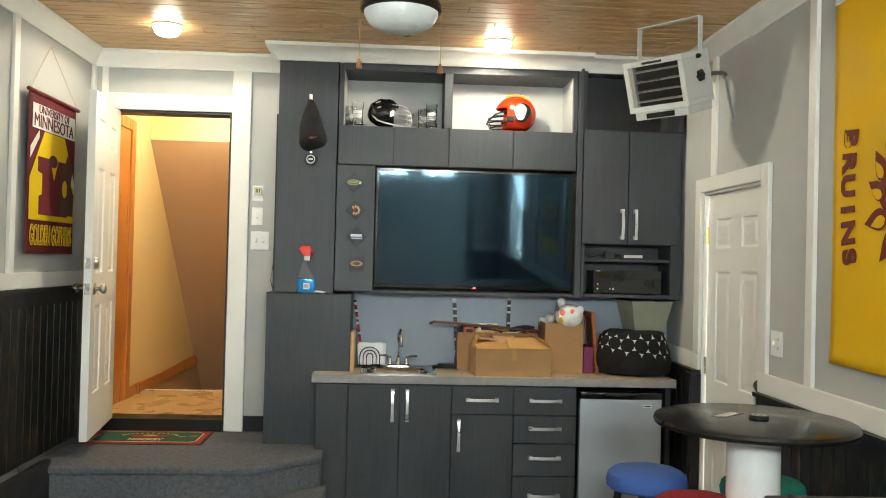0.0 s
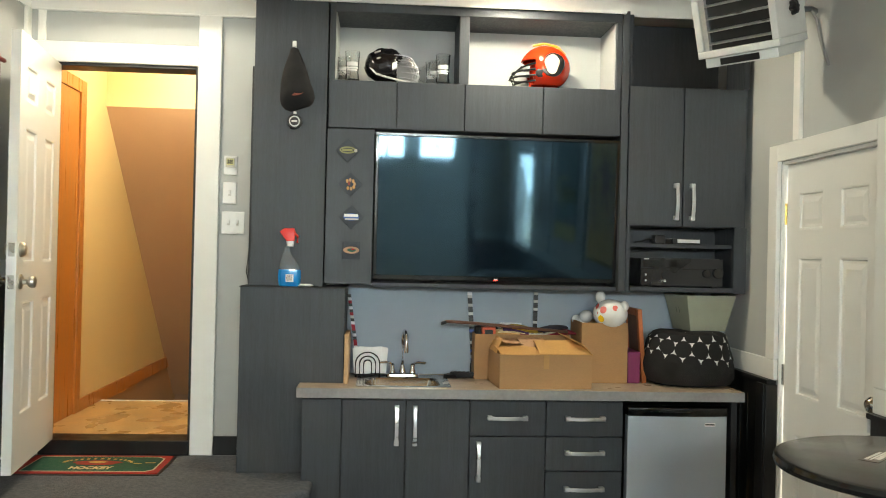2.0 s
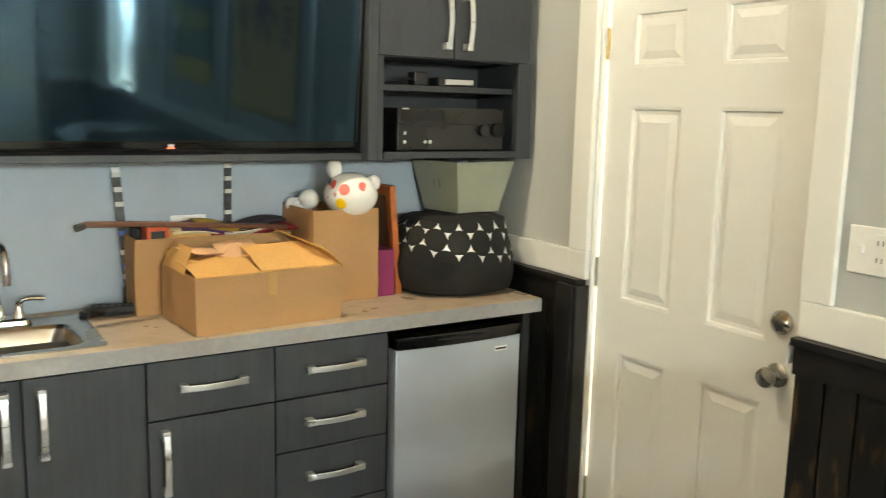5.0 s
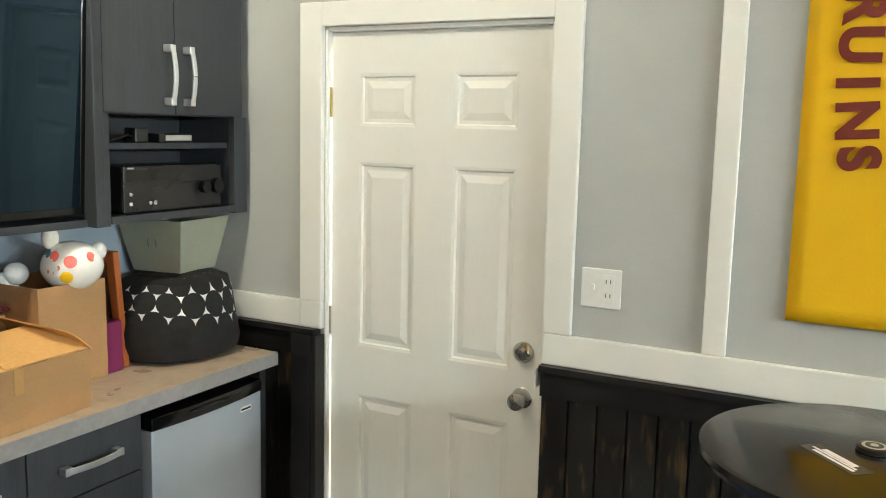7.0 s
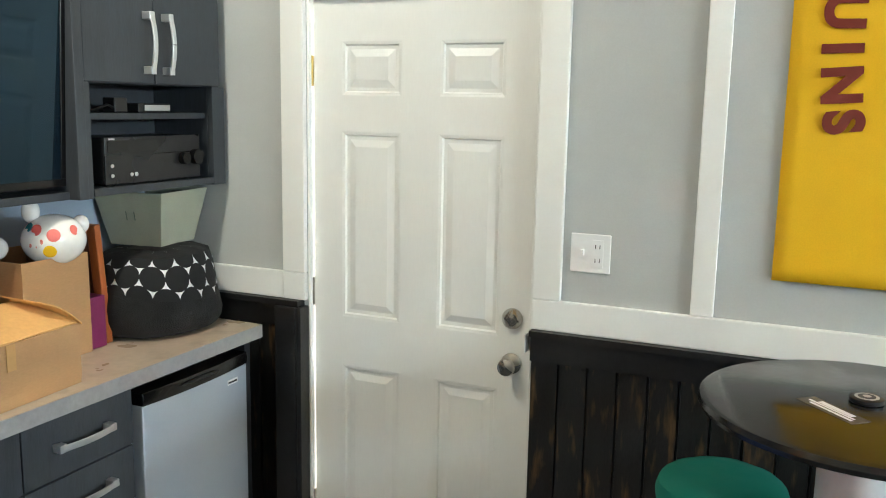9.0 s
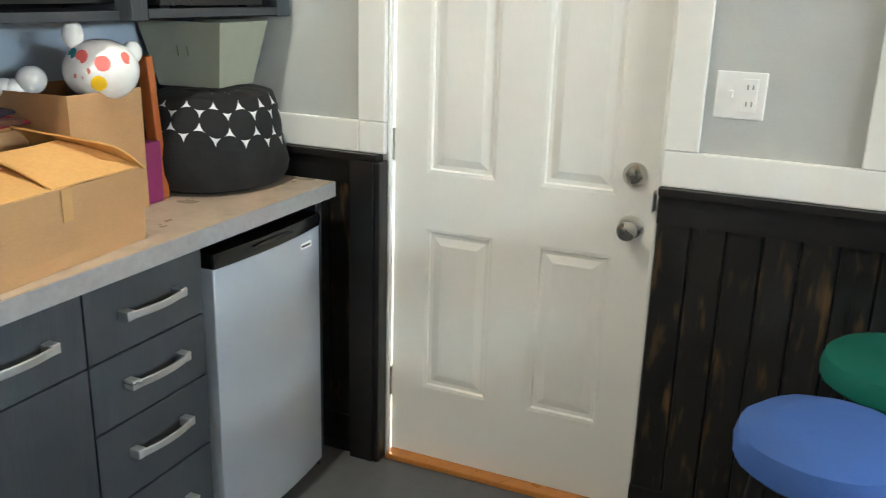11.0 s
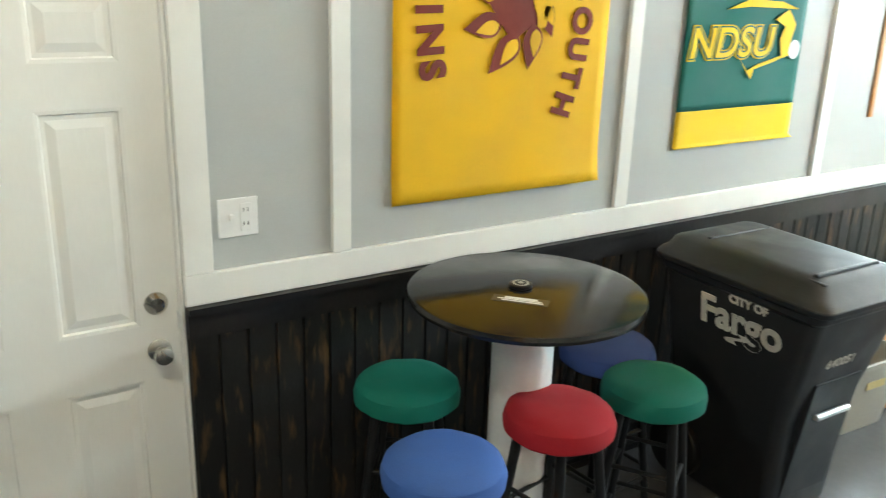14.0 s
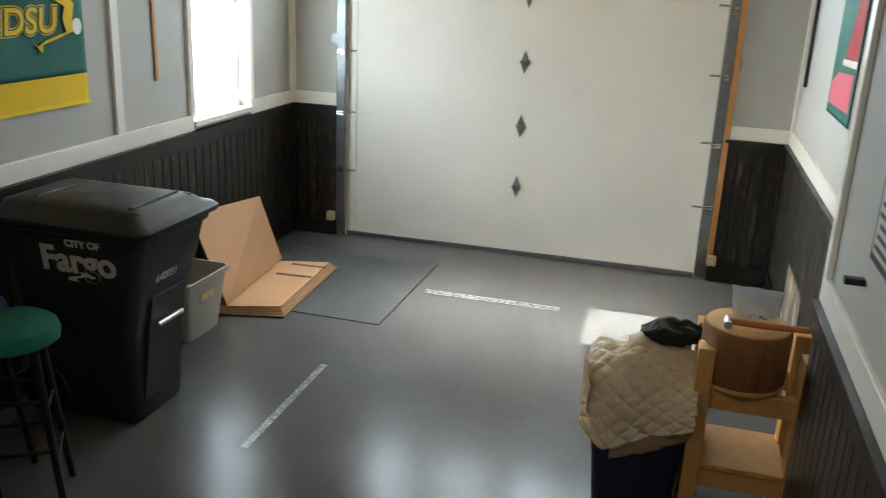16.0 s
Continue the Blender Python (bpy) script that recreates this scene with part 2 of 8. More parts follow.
def sweep(bm, path, profile):
    """A moulding: profile of (outward, z) carried along path of (x, y) with mitred corners; outward is to the path's right."""
    rings = []
    for i, (x, y) in enumerate(path):
        a, b = Vector(path[max(i - 1, 0)]), Vector(path[min(i + 1, len(path) - 1)])
        p = Vector((x, y))
        d0 = (p - a).normalized() if i else (b - p).normalized()
        d1 = (b - p).normalized() if i < len(path) - 1 else d0
        n0, n1 = Vector((d0.y, -d0.x)), Vector((d1.y, -d1.x))
        m = (n0 + n1).normalized()
        m /= max(0.3, m.dot(n0))
        rings.append([(x + m.x * o, y + m.y * o, z) for o, z in profile])
    ring_loft(bm, rings)


def sphere(bm, c, r, squash=(1, 1, 1), u=16, v=10):
    rows = []
    for j in range(1, v):
        th = math.pi * j / v
        rows.append([(c[0] + squash[0] * r * math.sin(th) * math.cos(2 * math.pi * i / u), c[1] + squash[1] * r * math.sin(th) * math.sin(2 * math.pi * i / u),
                      c[2] - squash[2] * r * math.cos(th)) for i in range(u)])
    ring_loft(bm, rows)


def thing(name, at, label, category, group="", turn=0):
    ob = new(name)
    ob.empty_display_size = 0.05
    ob.matrix_world = pose(*at, 0, 0, turn)
    return tagged(ob, label, category, group)


def settle(ob, dx, dy, turn=0.0, dz=0.0, wide=1.0):
    """Shifts a finished thing, turns it about its own base and widens it along y."""
    x, y, z = ob.matrix_basis.translation
    ob.matrix_basis = pose(x + dx, y + dy, z + dz, 0, 0, turn) @ Matrix.Diagonal((1, wide, 1, 1))


def finish(name, bm, material, parent=None, bevel=0.0, smooth=False, label="", local=False, seg=2):
    """Makes the mesh an object. World coordinates unless local; a part is laid into its thing's own space."""
    bmesh.ops.recalc_face_normals(bm, faces=bm.faces)
    if parent and not local:
        at = parent.matrix_basis.copy()
        up = parent.parent
        while up:
            at, up = up.matrix_basis @ at, up.parent
        bm.transform(at.inverted())
    me = bpy.data.meshes.new(name)
    bm.to_mesh(me)
    bm.free()
    me.materials.append(material)
    ob = new(name, me)
    if parent:
        ob.parent = parent
    if smooth:
        for p in me.polygons:
            p.use_smooth = True
        me.set_sharp_from_angle(angle=radians(35))
    if bevel:
        mod = ob.modifiers.new("bevel", "BEVEL")
        mod.width, mod.segments, mod.limit_method, mod.angle_limit = bevel, seg, "ANGLE", radians(40)
        mod.use_clamp_overlap = True
    if label:
        ob["label"] = label
    return ob


def boxes(name, dims, material, parent=None, bevel=0.003, **kw):
    bm = bm_new()
    for d in dims:
        box(bm, *d)
    return finish(name, bm, material, parent, bevel, **kw)


def structure(ob, label=""):
    return tagged(ob, label, kind="structure")


def lettering(name, body, m, size, material, parent, depth=0.0015, align="CENTER", bold=0.0):
    """Flat letters, lying in the local xy plane of m."""
    cu = bpy.data.curves.new(name, "FONT")
    cu.body, cu.size, cu.extrude, cu.align_x, cu.align_y = body, size, depth, align, "CENTER"
    cu.offset = bold
    tmp = bpy.data.objects.new(name, cu)
    scene.collection.objects.link(tmp)
    me = bpy.data.meshes.new_from_object(tmp.evaluated_get(bpy.context.evaluated_depsgraph_get()))
    bpy.data.objects.remove(tmp)
    bpy.data.curves.remove(cu)
    me.materials.clear()
    me.materials.append(material)
    bm = bm_new()
    bm.from_mesh(me)
    bm.transform(m)
    bpy.data.meshes.remove(me)
    return finish(name, bm, material, parent)


# ---- the room ----
XR, XL, YB, YG, ZC, ZL = 1.73, -2.02, 5.71, -0.915, 2.93, 0.51
RAIL0, RAIL1 = 1.033, 1.125


def wall(name, dims, material, label):
    return structure(boxes(name, dims, material, bevel=0), label)


structure(boxes("floor", [(-2.4, 2.1, -1.3, 5.9, -0.12, 0.0)], M_FLOOR, bevel=0), "grey glossy painted concrete garage floor")
# east wall: door opening y 4.235..5.04, window opening y -0.20..0.53
DY0, DY1, DZ = 4.228, 5.045, 2.06
WY0, WY1, WZ0, WZ1 = -0.20, 0.53, 1.09, 2.17
wall("wall_east", [(XR, XR + 0.16, DY1, 5.9, 0, ZC), (XR, XR + 0.16, DY0, DY1, DZ, ZC), (XR, XR + 0.16, WY1, DY0, 0, ZC),
                   (XR, XR + 0.16, WY0, WY1, 0, WZ0), (XR, XR + 0.16, WY0, WY1, WZ1, ZC), (XR, XR + 0.16, -1.3, WY0, 0, ZC)], M_WALL,
     "grey painted wall with white battens")
EX0, EX1, EZ0, EZ1 = -1.91, -1.140, 0.575, 2.555
wall("wall_north", [(-2.4, EX0, YB, YB + 0.14, 0, ZC), (EX1, XR, YB, YB + 0.14, 0, ZC), (EX0, EX1, YB, YB + 0.14, EZ1, ZC), (EX0, EX1, YB, YB + 0.14, 0, EZ0 - 0.03)],
     M_WALL, "grey painted wall round the house doorway")
LX2, LX1 = -1.955, -1.74
wall("wall_west", [(XL - 0.2, XL, 3.57, 5.71, 0, ZC), (XL - 0.2, LX1, 2.31, 3.57, 0, ZC), (XL - 0.2, LX2, -1.3, 2.31, 0, ZC)], M_WALL, "grey painted wall with white trim")
GX0, GX1, GZ = -1.436, 1.272, 2.38
GXC = (GX0 + GX1) / 2
wall("wall_south", [(GX1, XR, YG - 0.2, YG, 0, ZC), (LX2, GX0, YG - 0.2, YG, 0, ZC), (GX0, GX1, YG - 0.2, YG, GZ, ZC)], M_WALL, "grey painted wall round the garage door")


# ceiling of long planks across the room
def ceiling():
    bm = bm_new()
    rng = random.Random(3)
    y, w = -1.0, 0.088
    while y < 5.75:
        x = XL - 0.1 - rng.random() * 1.5
        while x < XR + 0.05:
            ln = 1.2 + rng.random() * 1.6
            x1 = min(x + ln, XR + 0.06)
            if x1 > XL - 0.05:
                z = ZC + rng.random() * 0.0012
                x0 = max(x, XL - 0.06)
                v = [bm.verts.new(p) for p in ((x0 + 0.0015, y + 0.001, z + 0.012), (x1 - 0.0015, y + 0.001, z + 0.012), (x1 - 0.0015, y + w - 0.001, z + 0.012), (x0 + 0.0015, y + w - 0.001, z + 0.012),
                                               (x0 + 0.004, y + 0.006, z), (x1 - 0.004, y + 0.006, z), (x1 - 0.004, y + w - 0.006, z), (x0 + 0.004, y + w - 0.006, z))]
                for f in ((4, 7, 6, 5), (0, 4, 5, 1), (1, 5, 6, 2), (2, 6, 7, 3), (3, 7, 4, 0)):
                    bm.faces.new([v[i] for i in f])
            x = x1
        y += w
    box(bm, XL - 0.2, XR + 0.16, -1.3, 5.85, ZC + 0.013, ZC + 0.1)
    return structure(finish("ceiling", bm, M_PINE), "varnished knotty pine plank ceiling")


ceiling()

# white trim of the upper walls
CROWN = [(0, ZC - 0.105), (0.012, ZC - 0.105), (0.016, ZC - 0.085), (0.03, ZC - 0.065), (0.055, ZC - 0.03), (0.07, ZC - 0.02), (0.072, ZC - 0.001), (0, ZC - 0.001)]
bm = bm_new()
sweep(bm, [(-0.80, YB), (XL, YB), (XL, 3.57), (LX1, 3.57), (LX1, 2.31), (LX2, 2.31), (LX2, YG), (XR, YG), (XR, 5.41)][::-1], [(o, z) for o, z in CROWN])
structure(finish("trim_crown", bm, M_TRIM, smooth=True), "white painted crown moulding")


def rail(name, dims):
    return structure(boxes(name, dims, M_TRIM, bevel=0.004), "white painted chair rail board")


T = 0.02
rail("trim_rail_east", [(XR - T, XR, 5.14, 5.69, RAIL0, RAIL1 + 0.005), (XR - T - 0.001, XR, DY1 + 0.005, 5.14, RAIL0, RAIL1 + 0.005),
                        (XR - T, XR, 0.55, DY0 - 0.005, RAIL0, RAIL1 + 0.005), (XR - T, XR, YG, -0.22, RAIL0, RAIL1 + 0.005)])
rail("trim_rail_south", [(GX1 + 0.07, XR - T, YG, YG + T, RAIL0, RAIL1), (LX2, GX0 - 0.09, YG, YG + T, RAIL0, RAIL1)])
rail("trim_rail_west", [(LX2, LX2 + T, YG + T, 2.31, RAIL0, RAIL1), (LX1, LX1 + T, 2.31, 3.57, RAIL0, RAIL1), (XL, XL + T, 3.57, YB, 1.435, 1.52)])
battens = [(XR - T, XR, y - 0.032, y + 0.032, RAIL1 + 0.006, ZC - 0.1) for y in (3.717, 2.513, 1.284)]
battens += [(XR - T, XR, YG, YG + 0.05, RAIL1 + 0.006, ZC - 0.1),
            (XR - T, XR, 4.85, 4.91, 2.152, ZC - 0.1), (XR - 0.04, XR - T, YG, YG + T, RAIL1, ZC - 0.1)]
battens += [(XL, XL + T, 4.52, 4.58, 1.52, ZC - 0.1), (XL, XL + T, YB - 0.055, YB, 1.52, ZC - 0.1), (LX2, LX2 + T, YG, YG + 0.06, RAIL1, ZC - 0.1),
            (LX1, LX1 + T, 2.31, 2.37, RAIL1, ZC - 0.1)]
structure(boxes("trim_battens", battens, M_TRIM, bevel=0.003), "white painted vertical wall battens")
# house doorway casing
structure(boxes("trim_house_doorway", [(EX1, -1.02, YB - 0.022, YB, ZL, ZC - 0.105), (EX0 - 0.09, EX1, YB - 0.020, YB, EZ1, 2.66), (EX0 - 0.075, EX0, YB - 0.022, YB, ZL, EZ1),
                                       (-1.965, EX1, YB - 0.019, YB, 2.82, ZC - 0.1), (-0.999 - 0.02, -0.80, YB - 0.019, YB, 2.82, ZC - 0.1),
                                       (EX0 - 0.055, EX0 - 0.115 + 0.1, YB - 0.018, YB, 2.66, 2.82)], M_TRIM, bevel=0.004), "white painted casing of the house doorway")
structure(boxes("trim_house_jamb", [(EX1 - 0.016, EX1, YB, YB + 0.14, EZ0, EZ1), (EX0, EX0 + 0.016, YB, YB + 0.14, EZ0, EZ1), (EX0 + 0.016, EX1 - 0.016, YB, YB + 0.14, EZ1 - 0.016, EZ1)],
                M_CHARIN, bevel=0.002), "dark weatherstripped door jamb")
structure(boxes("threshold", [(EX0 + 0.001, EX1 - 0.001, YB - 0.03, YB + 0.141, ZL + 0.001, EZ0 + 0.012)], M_BLACK, bevel=0.004), "dark metal door threshold")
# side door casing
structure(boxes("trim_side_door", [(XR - T - 0.002, XR, DY1 + 0.005, 5.14, RAIL1 + 0.006, 2.15), (XR - T - 0.002, XR, 4.135, DY0 - 0.005, RAIL1 + 0.006, 2.15),
                                   (XR - T - 0.002, XR, DY0 - 0.005, DY1 + 0.005, DZ + 0.01, 2.15),
                                   (XR - 0.001, XR + 0.16, DY1 - 0.006, DY1 + 0.004, 0, DZ), (XR - 0.001, XR + 0.16, DY0 - 0.004, DY0 + 0.006, 0, DZ), (XR - 0.001, XR + 0.16, DY0 + 0.006, DY1 - 0.006, DZ - 0.006, DZ + 0.009)],
                M_TRIM, bevel=0.003), "white painted side door casing")


# six-panel door leaf, in its own space: hinge at the origin, width along +x, face towards -y
def panel_door(name, at, turn, width, height, label):
    d = thing(name, at, label, "door", turn=turn)
    d["kind"] = "structure"
    th = 0.042
    bm = bm_new()
    ml, mm = 0.111, 0.138
    pw = (width - 2 * ml - mm) / 2
    cols = [(ml, ml + pw), (ml + pw + mm, width - ml)]
    k = height / 2.03
    rows = [(0.248 * k, 0.786 * k), (0.961 * k, 1.60 * k), (1.72 * k, 1.896 * k)]
    xs = [0] + [c for p in cols for c in p] + [width]
    zs = [0] + [c for p in rows for c in p] + [height]
    for i in range(len(xs) - 1):
        for j in range(len(zs) - 1):
            if not (i % 2 == 1 and j % 2 == 1):
                box(bm, xs[i], xs[i + 1], 0, th, zs[j], zs[j + 1])
    bmesh.ops.remove_doubles(bm, verts=bm.verts, dist=0.0002)
    seen = {}
    for f in list(bm.faces):
        key = tuple(round(c, 3) for c in f.calc_center_median())
        if key in seen:
            bmesh.ops.delete(bm, geom=[x for x in (f, seen[key]) if x.is_valid], context="FACES_ONLY")
        else:
            seen[key] = f
    finish("leaf", bm, M_DOOR, d, 0.0, local=True)
    for x0, x1 in cols:
        for z0, z1 in rows:
            bm = bm_new()
            for s, y0, y1, y2 in ((1, 0.0, 0.010, 0.003), (-1, th, th - 0.010, th - 0.003)):
                rings = []
                for inset, y in ((0, y0), (0.010, y0 + s * 0.002), (0.014, y1), (0.026, y1), (0.05, y2)):
                    rings.append([(x0 + inset, y, z0 + inset), (x1 - inset, y, z0 + inset), (x1 - inset, y, z1 - inset), (x0 + inset, y, z1 - inset)])
                rows_v = [[bm.verts.new(p) for p in r] for r in rings]
                for a, b in zip(rows_v, rows_v[1:]):
                    for i in range(4):
                        bm.faces.new((a[i], a[(i + 1) % 4], b[(i + 1) % 4], b[i]))
                bm.faces.new(rows_v[-1])
            finish("panel", bm, M_DOOR, d, local=True)
    for z, lock in ((0.878, False), (1.026, True)):
        bm = bm_new()
        for s, y in ((-1, 0.0), (1, th)):
            prof = [(0.034, 0.0), (0.034, 0.006), (0.028, 0.010), (0.013, 0.012), (0.012, 0.03)]
            prof += [(0.024, 0.038), (0.029, 0.05), (0.026, 0.062), (0.012, 0.068)] if not lock else [(0.026, 0.014), (0.024, 0.022), (0.008, 0.024)]
            if lock:
                prof = [(0.034, 0.0), (0.034, 0.008), (0.028, 0.016), (0.022, 0.022), (0.010, 0.024)]
            ring_loft(bm, [[(width - 0.064 + r * math.cos(2 * math.pi * i / 20), y + s * h, z * k + r * math.sin(2 * math.pi * i / 20)) for i in range(20)] for r, h in prof])
        finish("deadbolt" if lock else "knob", bm, M_NICKEL, d, smooth=True, local=True, label="satin nickel knob" if not lock else "satin nickel deadbolt")
        boxes("latch_plate", [(width - 0.001, width + 0.001, th / 2 - 0.013, th / 2 + 0.013, z * k - 0.03, z * k + 0.03)], M_NICKEL, d, 0, local=True)
    for z in (0.25, 1.04, 1.80):
        bm = bm_new()
        rod(bm, (-0.006, -0.006, z * k - 0.05), (-0.006, -0.006, z * k + 0.05), 0.007)
        box(bm, -0.004, -0.001, -0.004, 0.02, z * k - 0.05, z * k + 0.05)
        finish("hinge", bm, M_BRASS if z > 1.5 else M_NICKEL, d, local=True)
    return d


panel_door("door_side", (1.755, 5.037, 0.022), -90, 0.802, 2.03, "white six-panel side door, closed, with satin nickel knobs")
panel_door("door_house", (-1.885, 5.70, 0.588), -82.5, 0.745, 1.95, "white six-panel house door standing open on the landing")
structure(boxes("side_threshold", [(XR - 0.02, XR + 0.16, DY0 + 0.007, DY1 - 0.007, 0.0, 0.020)], M_OAK, bevel=0.004), "worn wooden door sill")

# hall behind the house doorway
HX0, HX1, HF = -2.0, -0.96, 0.58
structure(boxes("hall_floor", [(HX0 - 0.5, HX1 + 0.3, YB + 0.142, 6.92, HF - 0.2, HF)], M_HALLF, bevel=0.006), "mottled tan vinyl hall floor")
bm = bm_new()
for i in range(7):
    box(bm, HX0 + 0.005, HX1 + 0.3, 6.921 + 0.27 * i, 6.92 + 0.27 * (i + 1) + 0.02, -1.6, HF - 0.19 * (i + 1))
structure(finish("hall_stairs", bm, M_HALLF, bevel=0.006), "tan steps going down behind the landing")
boxes_nose = boxes("stair_nosing", [(HX0 + 0.02, HX1 + 0.29, 6.905, 6.93, HF - 0.022, HF + 0.004)], M_TRIM, bevel=0.003)
structure(boxes_nose, "pale metal nosing of the top stair")
wall("hall_wall_west", [(HX0 - 0.12, HX0, YB + 0.141, 9.2, HF, 3.2)], M_TAN, "warm tan hall wall")
wall("hall_wall_west_low", [(HX0 - 0.12, HX0, YB + 0.141, 9.2, -1.6, HF - 0.001)], M_BROWNH, "brown lower wall beside the stairs")
wall("hall_wall_east", [(HX1 + 0.3, HX1 + 0.42, YB + 0.141, 9.2, -1.6, 3.2)], M_TAN, "warm tan hall wall")
wall("hall_header", [(HX0, HX1 + 0.3, 6.94, 7.04, 2.525, 3.2)], M_TAN, "tan hall header")
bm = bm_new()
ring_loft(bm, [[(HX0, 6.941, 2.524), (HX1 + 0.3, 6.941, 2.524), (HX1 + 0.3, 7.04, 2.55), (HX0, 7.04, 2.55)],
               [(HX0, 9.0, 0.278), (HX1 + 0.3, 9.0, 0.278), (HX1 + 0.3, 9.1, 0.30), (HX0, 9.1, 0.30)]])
structure(finish("hall_soffit", bm, M_BROWNH), "brown sloping soffit under the upper stairs")
wall("hall_end", [(HX0, HX1 + 0.3, 9.06, 9.18, -1.6, 3.2)], M_BROWNH, "brown wall at the foot of the stairs")
wall("hall_ceiling", [(HX0 - 0.12, HX1 + 0.42, YB + 0.141, 7.09, 3.05, 3.2)], M_TAN, "tan hall ceiling")
structure(boxes("trim_hall_base", [(HX0, HX0 + 0.018, 6.512, 9.0, HF - 0.02, HF + 0.075)], M_OAK, bevel=0.004), "honey oak baseboard running on over the stairs")
structure(boxes("door_hall", [(HX0 + 0.002, HX0 + 0.02, 6.42, 6.51, HF, 2.60), (HX0 + 0.002, HX0 + 0.02, 5.87, 6.42, 2.52, 2.60), (HX0 + 0.001, HX0 + 0.008, 5.87, 6.42, HF, 2.52)],
                M_OAK, bevel=0.004), "honey oak door and casing in the hall")

# raised landing with carpet and steps
LAND = [(XL, YB), (XL, 4.725), (-0.81, 4.74), (-0.46, 5.055), (-0.46, YB)]


def carpet_step(name, pts, z0, z1, nose, label):
    bm = bm_new()
    prism(bm, pts, z0, z1 - 0.045)
    prism(bm, nose, z1 - 0.045, z1)
    return structure(finish(name, bm, M_CARPET, bevel=0.016, smooth=True, seg=3), label)


carpet_step("landing", [(XL, YB), (XL, 4.745), (-0.82, 4.76), (-0.47, 5.075), (-0.47, YB)], 0.0, ZL, LAND, "charcoal carpeted landing with rounded nosing")
carpet_step("step_upper", [(-1.855, 4.74), (-1.855, 4.47), (-0.74, 4.48), (-0.43, 4.765), (-0.43, 5.085), (-0.82, 4.755)], 0.0, 0.34,
            [(-1.855, 4.74), (-1.855, 4.45), (-0.73, 4.46), (-0.43, 4.745), (-0.43, 5.085), (-0.82, 4.755)], "charcoal carpeted step")
carpet_step("step_lower", [(-1.855, 4.465), (-1.855, 4.19), (-0.67, 4.20), (-0.45, 4.405), (-0.45, 4.73), (-0.745, 4.475)], 0.0, 0.17,
            [(-1.855, 4.465), (-1.855, 4.17), (-0.66, 4.18), (-0.45, 4.385), (-0.45, 4.73), (-0.745, 4.475)], "charcoal carpeted step")
structure(boxes("stair_side_board", [(-1.90, -1.857, 4.13, 4.76, 0, 0.54)], M_CAPW, bevel=0.004), "black painted board beside the steps")
structure(boxes("baseboard_north", [(-1.019, -0.80, YB - 0.014, YB, ZL, ZL + 0.10)], M_BLACK, bevel=0.003), "black vinyl baseboard")


# black beadboard wainscot: boards under a cap, with a base
def wainscot(name, a, b, z0, z1, inward, label, base=True):
    """Boards along the line a..b, standing out by inward."""
    a, b, n = Vector(a), Vector(b), Vector(inward)
    d = (b - a).normalized()
    ln = (b - a).length
    at = (a.x, a.y, z0)
    w = structure(boxes(name, [(0, 0.001, 0, 0.001, 0, 0.001)], M_CAPW, bevel=0), label)
    bm = bm_new()

    def slab(s0, s1, t0, t1, h0, h1):
        p = [a + d * s0 + n * t0, a + d * s1 + n * t0, a + d * s1 + n * t1, a + d * s0 + n * t1]
        prism(bm, [(q.x, q.y) for q in p], h0, h1)
    slab(0, ln, 0, 0.008, z0, z1 - 0.02)
    slab(0, ln, 0, 0.045, z1 - 0.02, z1)
    slab(0, ln, 0.008, 0.026, z1 - 0.10, z1 - 0.0205)
    if base:
        slab(0, ln, 0.008, 0.028, z0, z0 + 0.13)
        slab(0, ln, 0.008, 0.036, z0, z0 + 0.03)
    bmesh.ops.recalc_face_normals(bm, faces=bm.faces)
    bm.to_mesh(w.data)
    bm.free()
    n_b = max(1, round(ln / 0.092))
    pitch = ln / n_b
    bm = bm_new()
    ring_loft(bm, [[(0.0025, 0.0, 0), (0.0045, 0.009, 0), (pitch - 0.0045, 0.009, 0), (pitch - 0.0025, 0.0, 0)],
                   [(0.0025, 0.0, 1), (0.0045, 0.009, 1), (pitch - 0.0045, 0.009, 1), (pitch - 0.0025, 0.0, 1)]])
    bmesh.ops.recalc_face_normals(bm, faces=bm.faces)
    me = bpy.data.meshes.new("board")
    bm.to_mesh(me)
    bm.free()
    me.materials.append(M_WAINS)
    h0, h1 = z0 + (0.13 if base else 0), z1 - 0.10
    flip = d.x * n.y - d.y * n.x < 0
    for i in range(n_b):
        o = new("board", me)
        s = i * pitch if not flip else (i + 1) * pitch
        p = a + d * s + n * 0.008
        o.matrix_basis = Matrix(((d.x if not flip else -d.x, n.x, 0, p.x), (d.y if not flip else -d.y, n.y, 0, p.y), (0, 0, h1 - h0, h0), (0, 0, 0, 1)))
        o.parent = w
    return w


WT = RAIL0
wainscot("wainscot_east_corner", (XR, 5.065), (XR, 5.70), 0, WT, (-1, 0), "black distressed beadboard wainscot beside the side door")
wainscot("wainscot_east", (XR, 4.222), (XR, YG), 0, WT, (-1, 0), "black distressed beadboard wainscot with worn brown streaks")
wainscot("wainscot_south_east", (GX1 + 0.07, YG), (XR - 0.046, YG), 0, WT, (0, 1), "black beadboard wainscot beside the garage door")
wainscot("wainscot_south_west", (LX2 + 0.046, YG), (GX0 - 0.09, YG), 0, WT, (0, 1), "black beadboard wainscot beside the garage door")
wainscot("wainscot_west", (LX2, YG), (LX2, 2.31), 0, WT, (1, 0), "black beadboard wainscot")
wainscot("wainscot_west_inner", (LX1, 2.31), (LX1, 3.57), 0, WT, (1, 0), "black beadboard wainscot")
